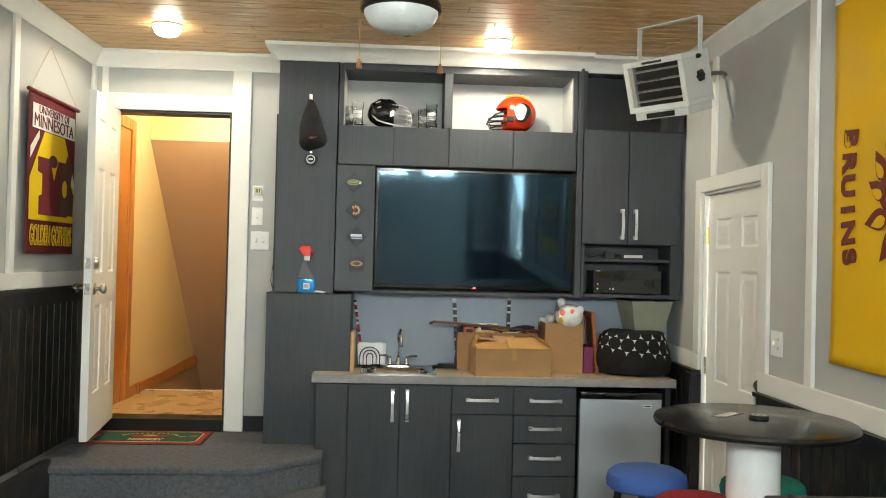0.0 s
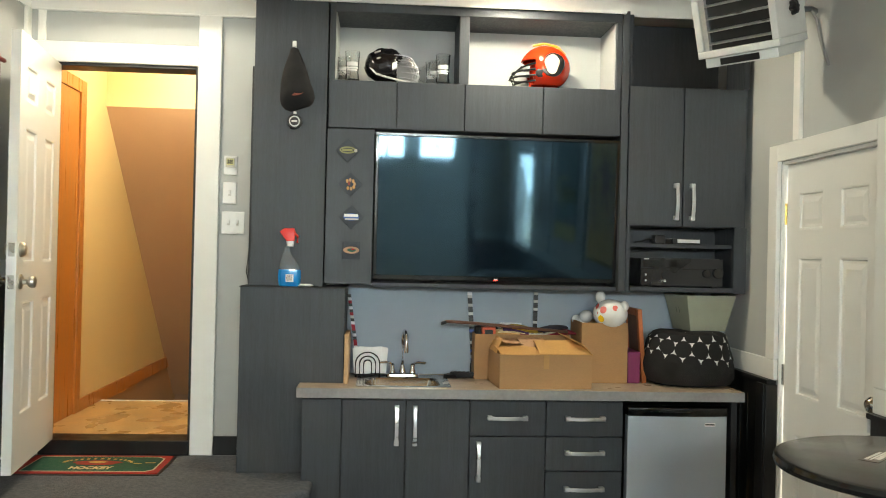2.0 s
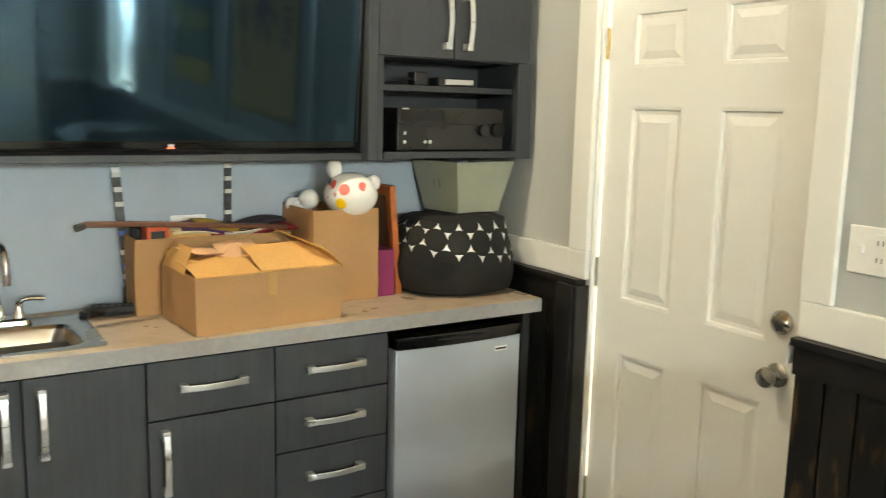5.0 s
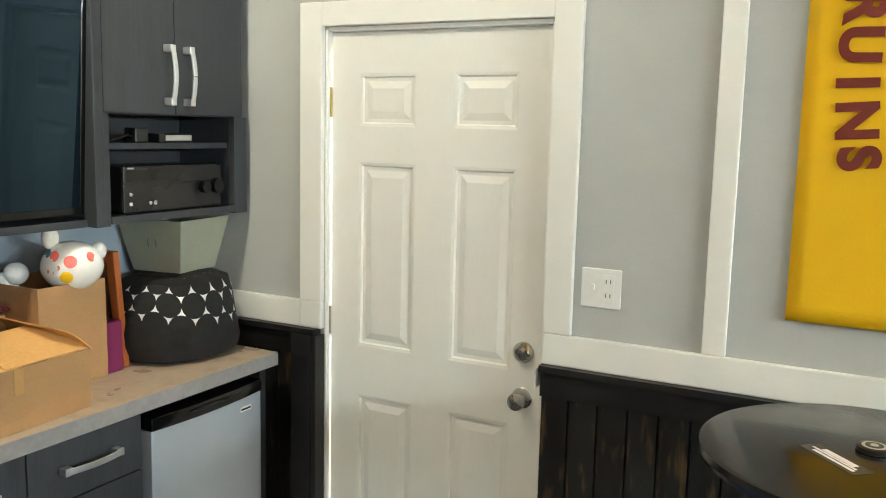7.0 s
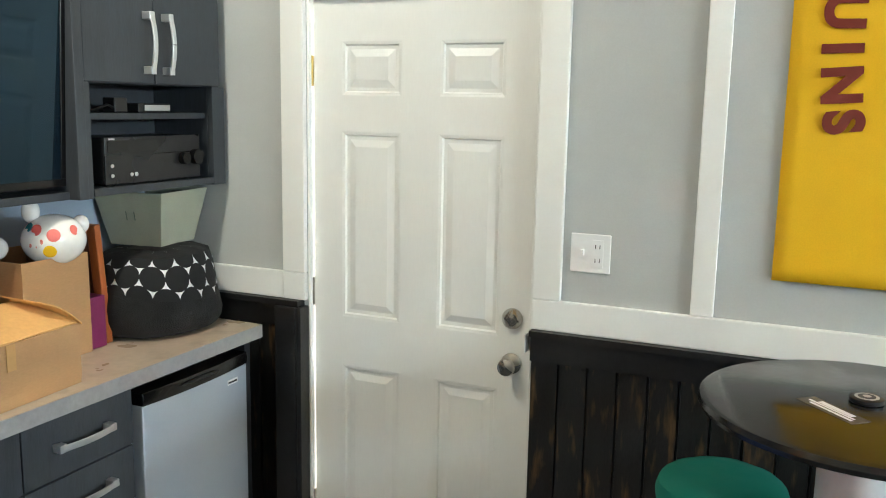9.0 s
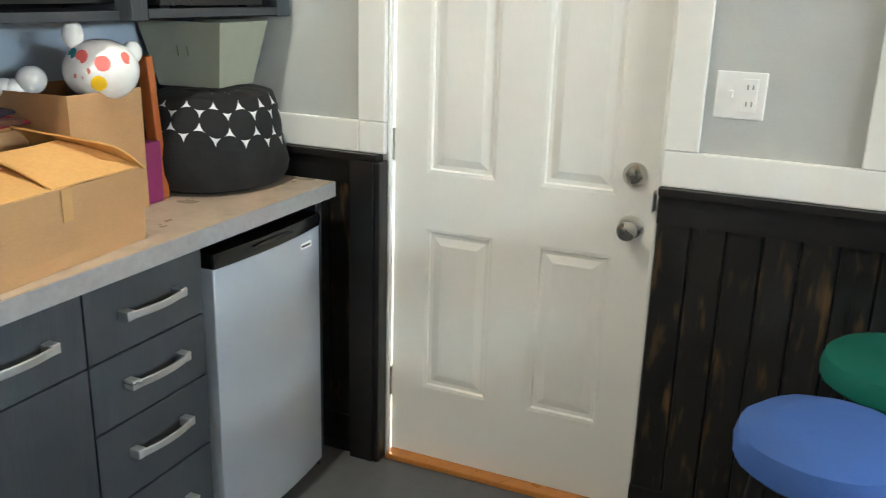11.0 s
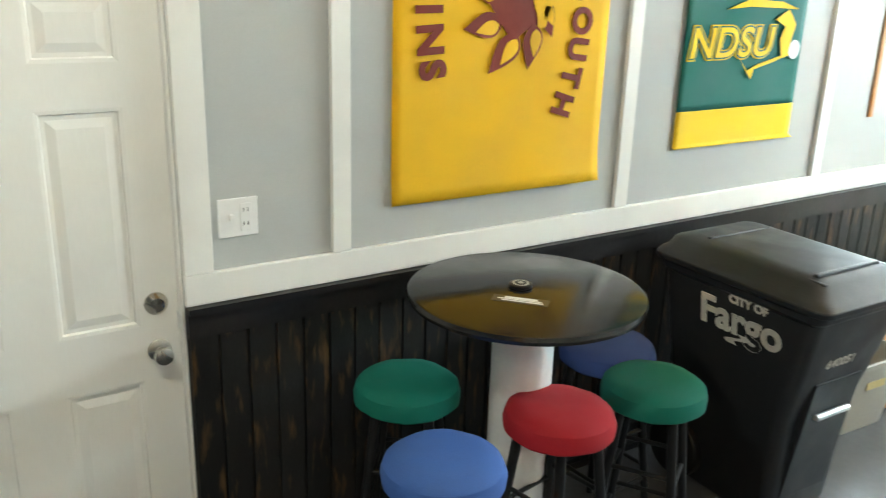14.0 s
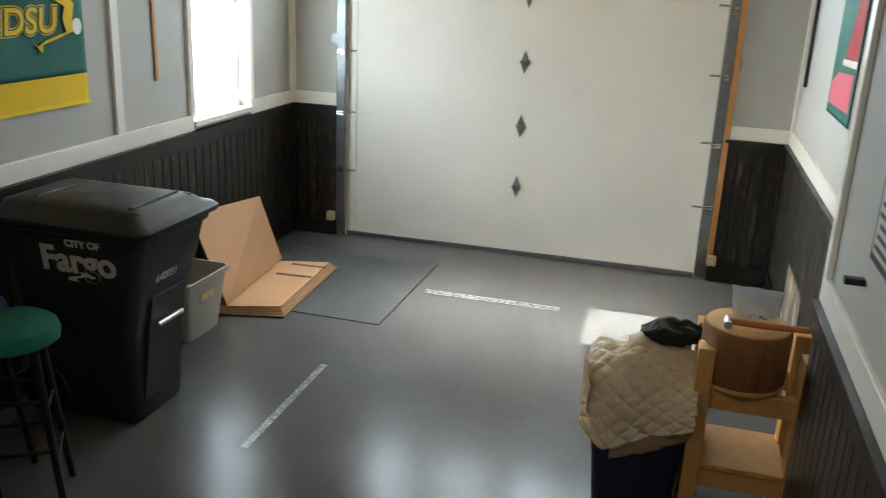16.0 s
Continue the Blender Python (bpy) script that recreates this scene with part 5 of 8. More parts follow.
gb = thing("green_banner", (XR, 1.97, 2.3), "dark green college banner with yellow hem and lettering", "banner")
cloth_sheet("cloth", gb, 2.295, 1.645, 1.505, 2.45, BX, M_GREENC, 0.004, 0.0, 3)
cloth_sheet("hem_band", gb, 2.295, 1.645, 1.356, 1.505, BX, M_YELLOWC, 0.004, 0.02, 5)
EAST = facing("-x", 0, 0, 0).to_3x3().to_4x4()
SHEAR = Matrix(((1, 0.15, 0, 0), (0, 1, 0, 0), (0, 0, 1, 0), (0, 0, 0, 1)))
for dx, material, bold in ((0.0, M_YELLOWC, 0.013), (0.0015, M_GREENC, 0.008), (0.003, M_YELLOWC, 0.002)):
    lettering("letters", "NDSU", Matrix.Translation((PX + 0.003 - dx, 2.045, 1.765)) @ EAST @ SHEAR, 0.165, material, gb, bold=bold)
for k, (pts) in enumerate(([(2.10, 1.90), (1.98, 1.94), (1.80, 1.93), (1.70, 1.90), (1.82, 1.905), (1.98, 1.91)], [(2.00, 1.70), (1.93, 1.62), (1.92, 1.66), (1.80, 1.69), (1.72, 1.72), (1.80, 1.705), (1.90, 1.68), (1.955, 1.655)],
                           [(1.83, 1.86), (1.76, 1.90), (1.71, 1.84), (1.73, 1.76), (1.69, 1.72), (1.77, 1.70), (1.79, 1.78), (1.77, 1.83)])):
    flat_shape("emblem", gb, pts, PX, M_YELLOWC, 0.001 + 0.001 * k)
flat_shape("emblem_ball", gb, [(1.70 + 0.03 * math.cos(a), 1.735 + 0.04 * math.sin(a)) for a in [2 * math.pi * i / 20 for i in range(20)]], PX, M_WHITE, 0.0035)

st = thing("wall_yardstick", (XR, 1.085, 1.41), "thin bare wooden stick hanging on the wall", "stick")
bm = bm_new()
ring_loft(bm, [[(XR - 0.012, 1.062, 1.405), (XR - 0.012, 1.092, 1.405), (XR - 0.002, 1.092, 1.405), (XR - 0.002, 1.062, 1.405)], [(XR - 0.012, 1.072, 2.30), (XR - 0.012, 1.10, 2.30), (XR - 0.002, 1.10, 2.30), (XR - 0.002, 1.072, 2.30)]])
finish("blade", bm, M_WOODT, st, 0.003)

settle(gb, 0, -0.082, 0, -0.022, 1.117)
settle(yb, 0, -0.02, 0, -0.010, 1.022)
settle(st, 0, -0.168, 0, -0.026)

# pennant flag by the house door
fl = thing("maroon_flag", (XL, 5.0, 2.77), "maroon and yellow team flag hung by a cord", "flag")
M_MAR2 = mat("dark_maroon_cloth", srgb(104, 22, 34), 0.75, vary=0.08, bump=0.2, fine=260, depth=0.001)
WX = XL + 0.028
cloth_sheet("cloth", fl, 4.66, 5.315, 1.62, 2.475, WX, M_MAR2, 0.004, 0.004, 7, face=1)
bm = bm_new()
rod(bm, (WX + 0.012, 4.64, 2.475), (WX + 0.012, 5.345, 2.475), 0.011, seg=10)
finish("rod", bm, mat("red_brown_dowel", srgb(112, 40, 34), 0.5), fl, smooth=True)
bm = bm_new()
for y in (4.66, 5.32):
    rod(bm, (WX + 0.012, y, 2.48), (WX - 0.02, 4.99, 2.772), 0.0018, seg=6)
finish("cord", bm, mat("tan_cord", srgb(190, 176, 150), 0.8), fl)
FPX = WX + 0.0125
WEST = facing("+x", 0, 0, 0).to_3x3().to_4x4()
flat_shape("name_panel", fl, [(4.70, 2.285), (5.29, 2.285), (5.29, 2.415), (4.70, 2.415)], FPX, M_WHITE, 0, face=1)
lettering("letters", "UNIVERSITY OF", Matrix.Translation((FPX + 0.002, 4.99, 2.388)) @ WEST, 0.062, M_MAR2, fl)
lettering("letters", "MINNESOTA", Matrix.Translation((FPX + 0.002, 4.99, 2.325)) @ WEST, 0.098, M_MAR2, fl)
flat_shape("field", fl, [(4.68, 1.80), (5.30, 1.80), (5.30, 2.05), (5.14, 2.28), (4.86, 2.28), (4.68, 2.02)], FPX, M_YELLOWC, 0, face=1)
flat_shape("field_stripe", fl, [(5.19, 2.10), (5.30, 1.98), (5.30, 2.04), (5.20, 2.16)], FPX, M_WHITE, 0.0004, face=1)
flat_shape("field_stripe", fl, [(4.68, 2.12), (4.79, 2.24), (4.79, 2.28), (4.68, 2.18)], FPX, M_WHITE, 0.0004, face=1)
flat_shape("emblem", fl, [(4.80, 1.83), (5.20, 1.83), (5.20, 1.93), (5.15, 1.94), (5.15, 2.05), (5.22, 2.06), (5.22, 2.14), (5.06, 2.14), (5.0, 2.02), (4.94, 2.14), (4.78, 2.14), (4.78, 2.06), (4.84, 2.05), (4.84, 1.94), (4.80, 1.93)], FPX, M_MAR2, 0.0015, face=1)
M_BRPRINT = mat("brown_print", srgb(88, 54, 40), 0.7)
flat_shape("mascot_mark", fl, [(5.10, 1.84), (5.28, 1.84), (5.29, 1.96), (5.24, 2.02), (5.27, 2.12), (5.20, 2.20), (5.15, 2.13), (5.06, 2.10), (5.09, 1.98)], FPX, M_BRPRINT, 0.003, face=1)
flat_shape("mascot_mark", fl, [(5.15 + 0.035 * math.cos(a), 1.99 + 0.05 * math.sin(a)) for a in [2 * math.pi * i / 12 for i in range(12)]], FPX, M_YELLOWC, 0.0045, face=1)
flat_shape("mascot_mark", fl, [(4.98 + 0.06 * math.cos(a), 2.13 + 0.035 * math.sin(a)) for a in [2 * math.pi * i / 16 for i in range(16)]], FPX, M_BRPRINT, 0.003, face=1)
TALL = Matrix.Diagonal((0.62, 1.35, 1, 1))
lettering("letters", "GOLDEN GOPHERS", Matrix.Translation((FPX + 0.002, 4.99, 1.715)) @ WEST @ TALL, 0.108, M_YELLOWC, fl, bold=0.004)
lettering("letters", "GOLDEN GOPHERS", Matrix.Translation((FPX + 0.0035, 4.99, 1.715)) @ WEST @ TALL, 0.108, mat("dark_gold_print", srgb(176, 130, 30), 0.75), fl)

# things on the west wall near the garage door
po = thing("sports_poster", (LX2, 0.95, 1.45), "red and green sports poster on the wall", "poster")
cloth_sheet("sheet", po, 0.50, 1.42, 1.44, 2.08, LX2, M_GREENC, 0.002, 0.0, 9, face=1)
flat_shape("print", po, [(0.914, 1.72), (1.374, 1.75), (1.374, 2.03), (1.098, 2.03)], LX2 + 0.007, M_REDC, 0, face=1)
flat_shape("print", po, [(0.546, 1.49), (1.328, 1.50), (1.328, 1.68), (0.776, 1.66), (0.546, 1.60)], LX2 + 0.007, mat("pink_print", srgb(206, 92, 112), 0.7), 0, face=1)
flat_shape("print", po, [(0.868, 1.70), (1.374, 1.71), (1.374, 1.745), (0.868, 1.73)], LX2 + 0.007, M_WHITE, 0.001, face=1)
sk = thing("wall_hockey_stick", (LX2, -0.75, 1.5), "slim dark stick hung upright on the wall", "stick")
bm = bm_new()
rod(bm, (LX2 + 0.02, -0.56, 1.455), (LX2 + 0.02, -0.60, 2.37), 0.012, seg=8)
finish("shaft", bm, M_BLACK, sk)
bw = thing("framed_print", (LX1, 2.95, 1.5), "black and white printed picture in a dark frame", "picture")
boxes("frame", [(LX1 + 0.0005, LX1 + 0.02, 2.86, 3.30, 1.36, 1.70)], M_BLACK, bw, 0.004)
boxes("print", [(LX1 + 0.0205, LX1 + 0.022, 2.885, 3.275, 1.385, 1.675)], M_PRINT, bw, 0)
for i in range(9):
    boxes("print_bar", [(LX1 + 0.0222, LX1 + 0.023, 2.90 + 0.01 * (i % 3), 3.25 - 0.02 * (i % 4), 1.40 + 0.029 * i, 1.412 + 0.029 * i)], M_BLACK, bw, 0)
og = thing("orange_sign", (LX1, 3.0, 1.75), "bright orange sign on the wall", "sign")
boxes("sheet", [(LX1 + 0.0005, LX1 + 0.006, 2.90, 3.25, 1.74, 1.99)], mat("orange_print", srgb(226, 92, 30), 0.5, vary=0.05), og, 0.001)
hk = thing("wall_hook", (LX1, 2.78, 1.27), "small black wall hook", "hook")
boxes("peg", [(LX1 + 0.0005, LX1 + 0.055, 2.765, 2.795, 1.255, 1.275)], M_BLACK, hk, 0.003)

settle(po, 0, -0.32, 0, -0.012, 0.74)
for ob in (bw, og, hk):
    settle(ob, 0, 0.03)

# ---- on the wall unit ----
cap = thing("baseball_cap", (-0.61, 5.40, 2.46), "black baseball cap hung on a white hook", "cap")
M_CAP = mat("black_cap_cloth", srgb(24, 23, 25), 0.85, vary=0.15, scale=12, bump=0.4, fine=260, depth=0.001)
bm = bm_new()
CAPP = ((2.606, 0.010, 0.012), (2.598, 0.020, 0.016), (2.57, 0.030, 0.022), (2.53, 0.046, 0.034), (2.48, 0.062, 0.048), (2.43, 0.074, 0.058), (2.385, 0.083, 0.058), (2.35, 0.086, 0.046), (2.325, 0.078, 0.032), (2.307, 0.060, 0.018), (2.297, 0.032, 0.010))
ring_loft(bm, [[(-0.612 + 0.07 * (2.6 - z) + w * math.cos(a) * (1 + 0.03 * math.sin(3 * a + z * 30)), 5.409 - d * max(0.0, math.sin(a)) - 0.001, z + 0.010 * math.cos(a) * (z < 2.4)) for a in [2 * math.pi * k / 28 for k in range(28)]] for z, w, d in CAPP])
finish("crown", bm, M_CAP, cap, smooth=True)
bm = bm_new()
ring_loft(bm, [[(-0.590 + 0.030 * math.cos(a), y + 0.01 * abs(math.cos(a)), 2.372 + 0.011 * math.sin(a) + 0.006 * math.cos(a)) for a in [2 * math.pi * i / 20 for i in range(20)]] for y in (5.362, 5.350)])
finish("emblem", bm, mat("red_brown_patch", srgb(120, 66, 52), 0.7), cap, label="small brown embroidered emblem")
hk2 = thing("adhesive_hook", (-0.613, 5.40, 2.60), "small white plastic adhesive hook", "hook")
boxes("plate", [(-0.622, -0.602, 5.402, 5.4095, 2.575, 2.640)], M_WHITE, hk2, 0.003)
boxes("peg", [(-0.618, -0.606, 5.386, 5.4015, 2.608, 2.628)], M_WHITE, hk2, 0.003)
puck = thing("wall_puck", (-0.602, 5.40, 2.24), "round black puck-like disc hung on a hook", "puck")
bm = bm_new()
rod(bm, (-0.602, 5.409, 2.238), (-0.602, 5.388, 2.238), 0.037, seg=28)
finish("disc", bm, M_BLACK, puck, 0.003, smooth=True)
bm = bm_new()
rod(bm, (-0.602, 5.3878, 2.238), (-0.602, 5.3865, 2.238), 0.027, seg=28)
finish("print_ring", bm, M_PRINT, puck)
bm = bm_new()
rod(bm, (-0.602, 5.3863, 2.238), (-0.602, 5.3855, 2.238), 0.021, seg=28)
finish("print_disc", bm, M_BLACK, puck)
boxes("print_bar", [(-0.616, -0.588, 5.3845, 5.3852, 2.233, 2.243)], M_PRINT, puck, 0)
boxes("clip", [(-0.609, -0.595, 5.395, 5.4095, 2.276, 2.288)], M_WHITE, puck, 0.002)
M_SLATE = mat("dark_slate_coaster", srgb(56, 60, 68), 0.7, vary=0.15, scale=20, bump=0.3)
for i, (x, z, rot, col) in enumerate(((-0.337, 2.103, 45, srgb(150, 150, 96)), (-0.321, 1.934, 45, srgb(190, 150, 110)), (-0.312, 1.770, 45, srgb(70, 100, 160)), (-0.308, 1.604, 0, srgb(170, 130, 100)))):
    c = thing("logo_coaster", (x, UF, z), "small dark square coaster with a team emblem", "coaster", "coasters on the panel")
    m = facing("-y", x, UF - 0.0005, z)
    bm = bm_new()
    box(bm, -0.043, 0.043, -0.043, 0.043, 0, 0.006)
    bm.transform(m @ pose(0, 0, 0, 0, 0, rot))
    finish("tile", bm, M_SLATE, c, 0.002)
    mcol = mat("emblem_print", col, 0.6, vary=0.1)

    def disc(part, rx, rz, dx, dz, y, material):
        bm = bm_new()
        ring_loft(bm, [[(dx + rx * math.cos(a), dz + rz * math.sin(a), y + h) for a in [2 * math.pi * k / 18 for k in range(18)]] for h in (0, 0.0008)])
        bm.transform(m)
        finish(part, bm, material, c)
    disc("emblem", 0.040, 0.018, 0, 0.002, 0.0062, mcol) if i != 1 else None
    if i == 0:
        disc("emblem_inner", 0.033, 0.011, 0, 0.002, 0.0072, M_SLATE)
        boxes("emblem_bar", [(x - 0.028, x + 0.024, UF - 0.0092, UF - 0.0086, z - 0.004, z + 0.008)], mcol, c, 0)
        disc("emblem_ball", 0.008, 0.009, 0.04, 0.0, 0.0075, M_PRINT)
    if i == 1:
        for k in range(7):
            a = radians(-120 + k * 42)
            disc("emblem_claw", 0.0065, 0.0095, 0.022 * math.cos(a), 0.022 * math.sin(a), 0.0062, mcol if k % 2 else mat("amber_print", srgb(206, 156, 92), 0.6))
        boxes("emblem_bar", [(x - 0.012, x + 0.0, UF - 0.0088, UF - 0.0068, z - 0.004, z + 0.014)], mat("maroon_mark", srgb(140, 60, 50), 0.6), c, 0)
    if i == 2:
        boxes("emblem_bar", [(x - 0.036, x + 0.034, UF - 0.0088, UF - 0.0078, z + 0.002, z + 0.016)], M_WHITE, c, 0)
        boxes("emblem_bar", [(x - 0.030, x + 0.036, UF - 0.0088, UF - 0.0078, z - 0.013, z - 0.006)], M_PRINT, c, 0)
    if i == 3:
        disc("emblem_inner", 0.022, 0.009, 0.002, 0.002, 0.0072, mat("green_mark", srgb(40, 86, 66), 0.6))
        disc("emblem_eye", 0.008, 0.004, 0.008, 0.006, 0.0082, M_REDC)


def mug(x, y, z, s=1.0):
    g_ = thing("glass_mug", (x, y, z), "clear glass beer mug with a white emblem", "mug", "glass mugs on the shelf")
    bm = bm_new()
    r, h = 0.036 * s, 0.155 * s
    lathe(bm, x, y, [(r * 0.9, z), (r, z + 0.01), (r * 0.82, z + h * 0.35), (r * 0.95, z + h * 0.8), (r, z + h), (r - 0.003, z + h), (r * 0.95 - 0.004, z + h * 0.8), (r * 0.82 - 0.004, z + h * 0.35), (r - 0.008, z + 0.02), (0.004, z + 0.018)], 24)
    finish("glass", bm, M_GLASS, g_, smooth=True)
    bm = bm_new()
    tube(bm, [(x - r, y, z + h * 0.8), (x - r - 0.03, y, z + h * 0.76), (x - r - 0.034, y, z + h * 0.4), (x - r * 0.85, y, z + h * 0.25)], 0.006, 8)
    finish("handle", bm, M_GLASS, g_, smooth=True)
    for dz, hw, hh in ((0.090, 0.030, 0.010), (0.071, 0.034, 0.004), (0.060, 0.026, 0.004)):
        bm = bm_new()
        ring_loft(bm, [[(x + (r * 0.98 + o) * math.sin(a), y - (r * 0.98 + o) * math.cos(a), z + dz * s + e * hh) for o, e in ((0.0, -1), (0.001, -1), (0.001, 1), (0.0, 1))] for a in [hw / r * (k / 4 - 1) for k in range(9)]])
        finish("emblem", bm, M_WHITE, g_)
    return g_


for x, y in ((-0.327, 5.50), (-0.372, 5.58), (0.136, 5.50), (0.085, 5.60)):
    mug(x, y, 2.4565, 1.05 if y < 5.55 else 0.95)


def helmet(name, c, r, material, label, cage_mat, football):
    """A sports helmet facing -x."""
    hm = thing(name, (c[0], c[1], 2.4565), label, "helmet")
    bm = bm_new()
    sphere(bm, c, r, (1.12, 0.92, 1.0), 36, 22)
    sgn = -1 if football else 1
    cut = []
    for f in bm.faces:
        m = f.calc_center_median()
        if (m.x - c[0]) * sgn > r * (0.62 if football else 0.45) and m.z < c[2] + r * (0.22 if football else 0.12) or m.z < c[2] - r * 0.80:
            cut.append(f)
    bmesh.ops.delete(bm, geom=cut, context="FACES")
    for v in bm.verts:
        if v.co.z < c[2] - 0.3 * r:
            v.co.y = c[1] + (v.co.y - c[1]) * 1.08
    ob = finish("shell", bm, material, hm, smooth=True)
    mod = ob.modifiers.new("thickness", "SOLIDIFY")
    mod.thickness, mod.offset = 0.008, -1
    bm = bm_new()
    base_x = c[0] + sgn * r * 0.75
    for k, z in enumerate((0.02, -0.25, -0.50, -0.74) if football else (0.10, -0.12, -0.34, -0.56, -0.76)):
        out = (1.05, 1.45, 1.55, 1.35)[k] if football else (1.22, 1.48, 1.60, 1.55, 1.35)[k]
        zz = c[2] + z * r
        tube(bm, [(c[0] + sgn * 0.55 * r, c[1] - 0.80 * r, zz + 0.06 * r), (c[0] + sgn * out * 0.8 * r, c[1] - 0.62 * r, zz), (c[0] + sgn * out * r, c[1] - 0.2 * r, zz - 0.02 * r), (c[0] + sgn * out * r, c[1] + 0.2 * r, zz - 0.02 * r),
                  (c[0] + sgn * out * 0.8 * r, c[1] + 0.62 * r, zz), (c[0] + sgn * 0.55 * r, c[1] + 0.80 * r, zz + 0.06 * r)], 0.005 if football else 0.0028, 6)
    for y in ((-0.28, 0.28) if football else (-0.55, -0.36, -0.18, 0.0, 0.18, 0.36, 0.55)):
        tube(bm, [(c[0] + sgn * (1.08 if football else 1.22) * r, c[1] + y * r, c[2] + (0.0 if football else 0.12) * r), (c[0] + sgn * (1.5 if football else 1.56) * r, c[1] + y * r, c[2] - 0.38 * r), (c[0] + sgn * (1.36 if football else 1.34) * r, c[1] + y * r, c[2] - 0.76 * r)], 0.005 if football else 0.0025, 6)
    finish("face_cage", bm, cage_mat, hm, smooth=True)
    bm = bm_new()
    sphere(bm, (c[0] + sgn * 0.35 * r, c[1] - 0.80 * r, c[2] - 0.35 * r), 0.22 * r, (1, 0.35, 0.9), 14, 8)
    finish("ear_pad", bm, M_WHITE if not football else M_BLACK, hm, smooth=True)
    return hm


M_REDG = mat("glossy_red_shell", srgb(214, 48, 22), 0.12, vary=0.04, bump=0.0, coat=0.6)
h1 = thing("hockey_helmet", (-0.15, 5.52, 2.4565), "black hockey helmet with a steel wire cage", "helmet")
M_SHELL = mat("glossy_black_shell", srgb(20, 20, 22), 0.18, vary=0.1, bump=0.0)
bm = bm_new()
sphere(bm, (-0.158, 5.52, 2.556), 0.1, (1.07, 0.86, 0.90), 44, 28)
cut = []
for f_ in bm.faces:
    m_ = f_.calc_center_median()
    if m_.z < 2.472 or (m_.x > -0.105 + 0.9 * max(0.0, m_.z - 2.575) and m_.z < 2.625 and m_.x > -0.118):
        cut.append(f_)
bmesh.ops.delete(bm, geom=cut, context="FACES")
for v in bm.verts:
    ridge = 0.004 * (math.sin((v.co.x + 0.158) * 90 + (v.co.z - 2.55) * 50) > 0.3)
    v.co += (v.co - Vector((-0.158, 5.52, 2.556))).normalized() * ridge
ob = finish("shell", bm, M_SHELL, h1, smooth=True)
mod = ob.modifiers.new("thickness", "SOLIDIFY")
mod.thickness, mod.offset = 0.012, -1
bm = bm_new()
for k in range(9):
    w = (k - 4) / 4
    y = 5.52 + 0.078 * w
    back = 0.030 * w * w
    tube(bm, [(-0.060 - back, y, 2.612 - 0.012 * abs(w)), (-0.020 - back, y, 2.592), (0.008 - back, y, 2.550), (0.016 - back, y, 2.510), (0.004 - back, y, 2.472), (-0.012 - back, y, 2.460)], 0.0023, 6)
for z, o in ((2.592, -0.020), (2.566, -0.002), (2.536, 0.011), (2.506, 0.015), (2.478, 0.006), (2.461, -0.012)):
    tube(bm, [(o - 0.095, 5.438, z + 0.006), (o - 0.055, 5.432, z + 0.002), (o - 0.030, 5.442, z)] + [(o - 0.030 * (k / 4) ** 2, 5.52 + 0.078 * k / 4, z) for k in range(-3, 4)] + [(o - 0.030, 5.598, z), (o - 0.055, 5.606, z + 0.002)], 0.0023, 6)
finish("face_cage", bm, M_STEEL, h1, smooth=True)
for nm, x0, x1, y0, z0, z1, material in (("ear_badge", -0.125, -0.100, 5.430, 2.520, 2.556, M_WHITE), ("vent", -0.205, -0.165, 5.437, 2.572, 2.582, M_STEEL), ("vent", -0.215, -0.185, 5.452, 2.606, 2.614, M_STEEL)):
    bm = bm_new()
    ring_loft(bm, [[(x0, y0, z0), (x1, y0 + 0.002, z0 + 0.010), (x1, y0 + 0.006, z1 + 0.010), (x0, y0 + 0.004, z1)], [(x0, y0 + 0.02, z0), (x1, y0 + 0.022, z0 + 0.010), (x1, y0 + 0.026, z1 + 0.010), (x0, y0 + 0.024, z1)]])
    finish(nm, bm, material, h1, 0.002)
bm = bm_new()
tube(bm, [(-0.235, 5.470, 2.535), (-0.205, 5.444, 2.500), (-0.150, 5.434, 2.482), (-0.090, 5.436, 2.470), (-0.040, 5.445, 2.463)], 0.005, 8)
finish("chin_strap", bm, M_PRINT, h1, smooth=True)
h2 = helmet("football_helmet", (0.672, 5.53, 2.575), 0.118, M_REDG, "glossy red football helmet with a black face guard", M_BLACK, True)
bm = bm_new()
ring_loft(bm, [[(0.695 + (0.062 + o) * math.cos(a) * (1 + 0.12 * math.sin(2 * a)), 5.424 - h + 0.02 * math.cos(a) ** 2, 2.575 + (0.062 + o) * math.sin(a)) for a in [2 * math.pi * k / 26 for k in range(26)]] for h, o in ((0, 0), (0.012, -0.004))])
finish("side_patch", bm, M_BLACK, h2, 0.002, label="black side emblem patch")
bm = bm_new()
ring_loft(bm, [[(0.688 + 0.036 * math.cos(a) * (1 + 0.15 * math.sin(3 * a)), 5.414 - h + 0.012 * math.cos(a) ** 2, 2.575 + 0.05 * math.sin(a)) for a in [2 * math.pi * k / 26 for k in range(26)]] for h in (0, 0.010)])
finish("side_emblem", bm, mat("cream_print", srgb(226, 206, 180), 0.5), h2, 0.002, label="cream oval emblem")
bm = bm_new()
tube(bm, [(0.60, 5.50, 2.685), (0.66, 5.49, 2.697), (0.73, 5.50, 2.685), (0.775, 5.52, 2.65)], 0.006, 8)
finish("crown_stripe", bm, mat("orange_stripe", srgb(240, 150, 60), 0.3), h2, smooth=True)

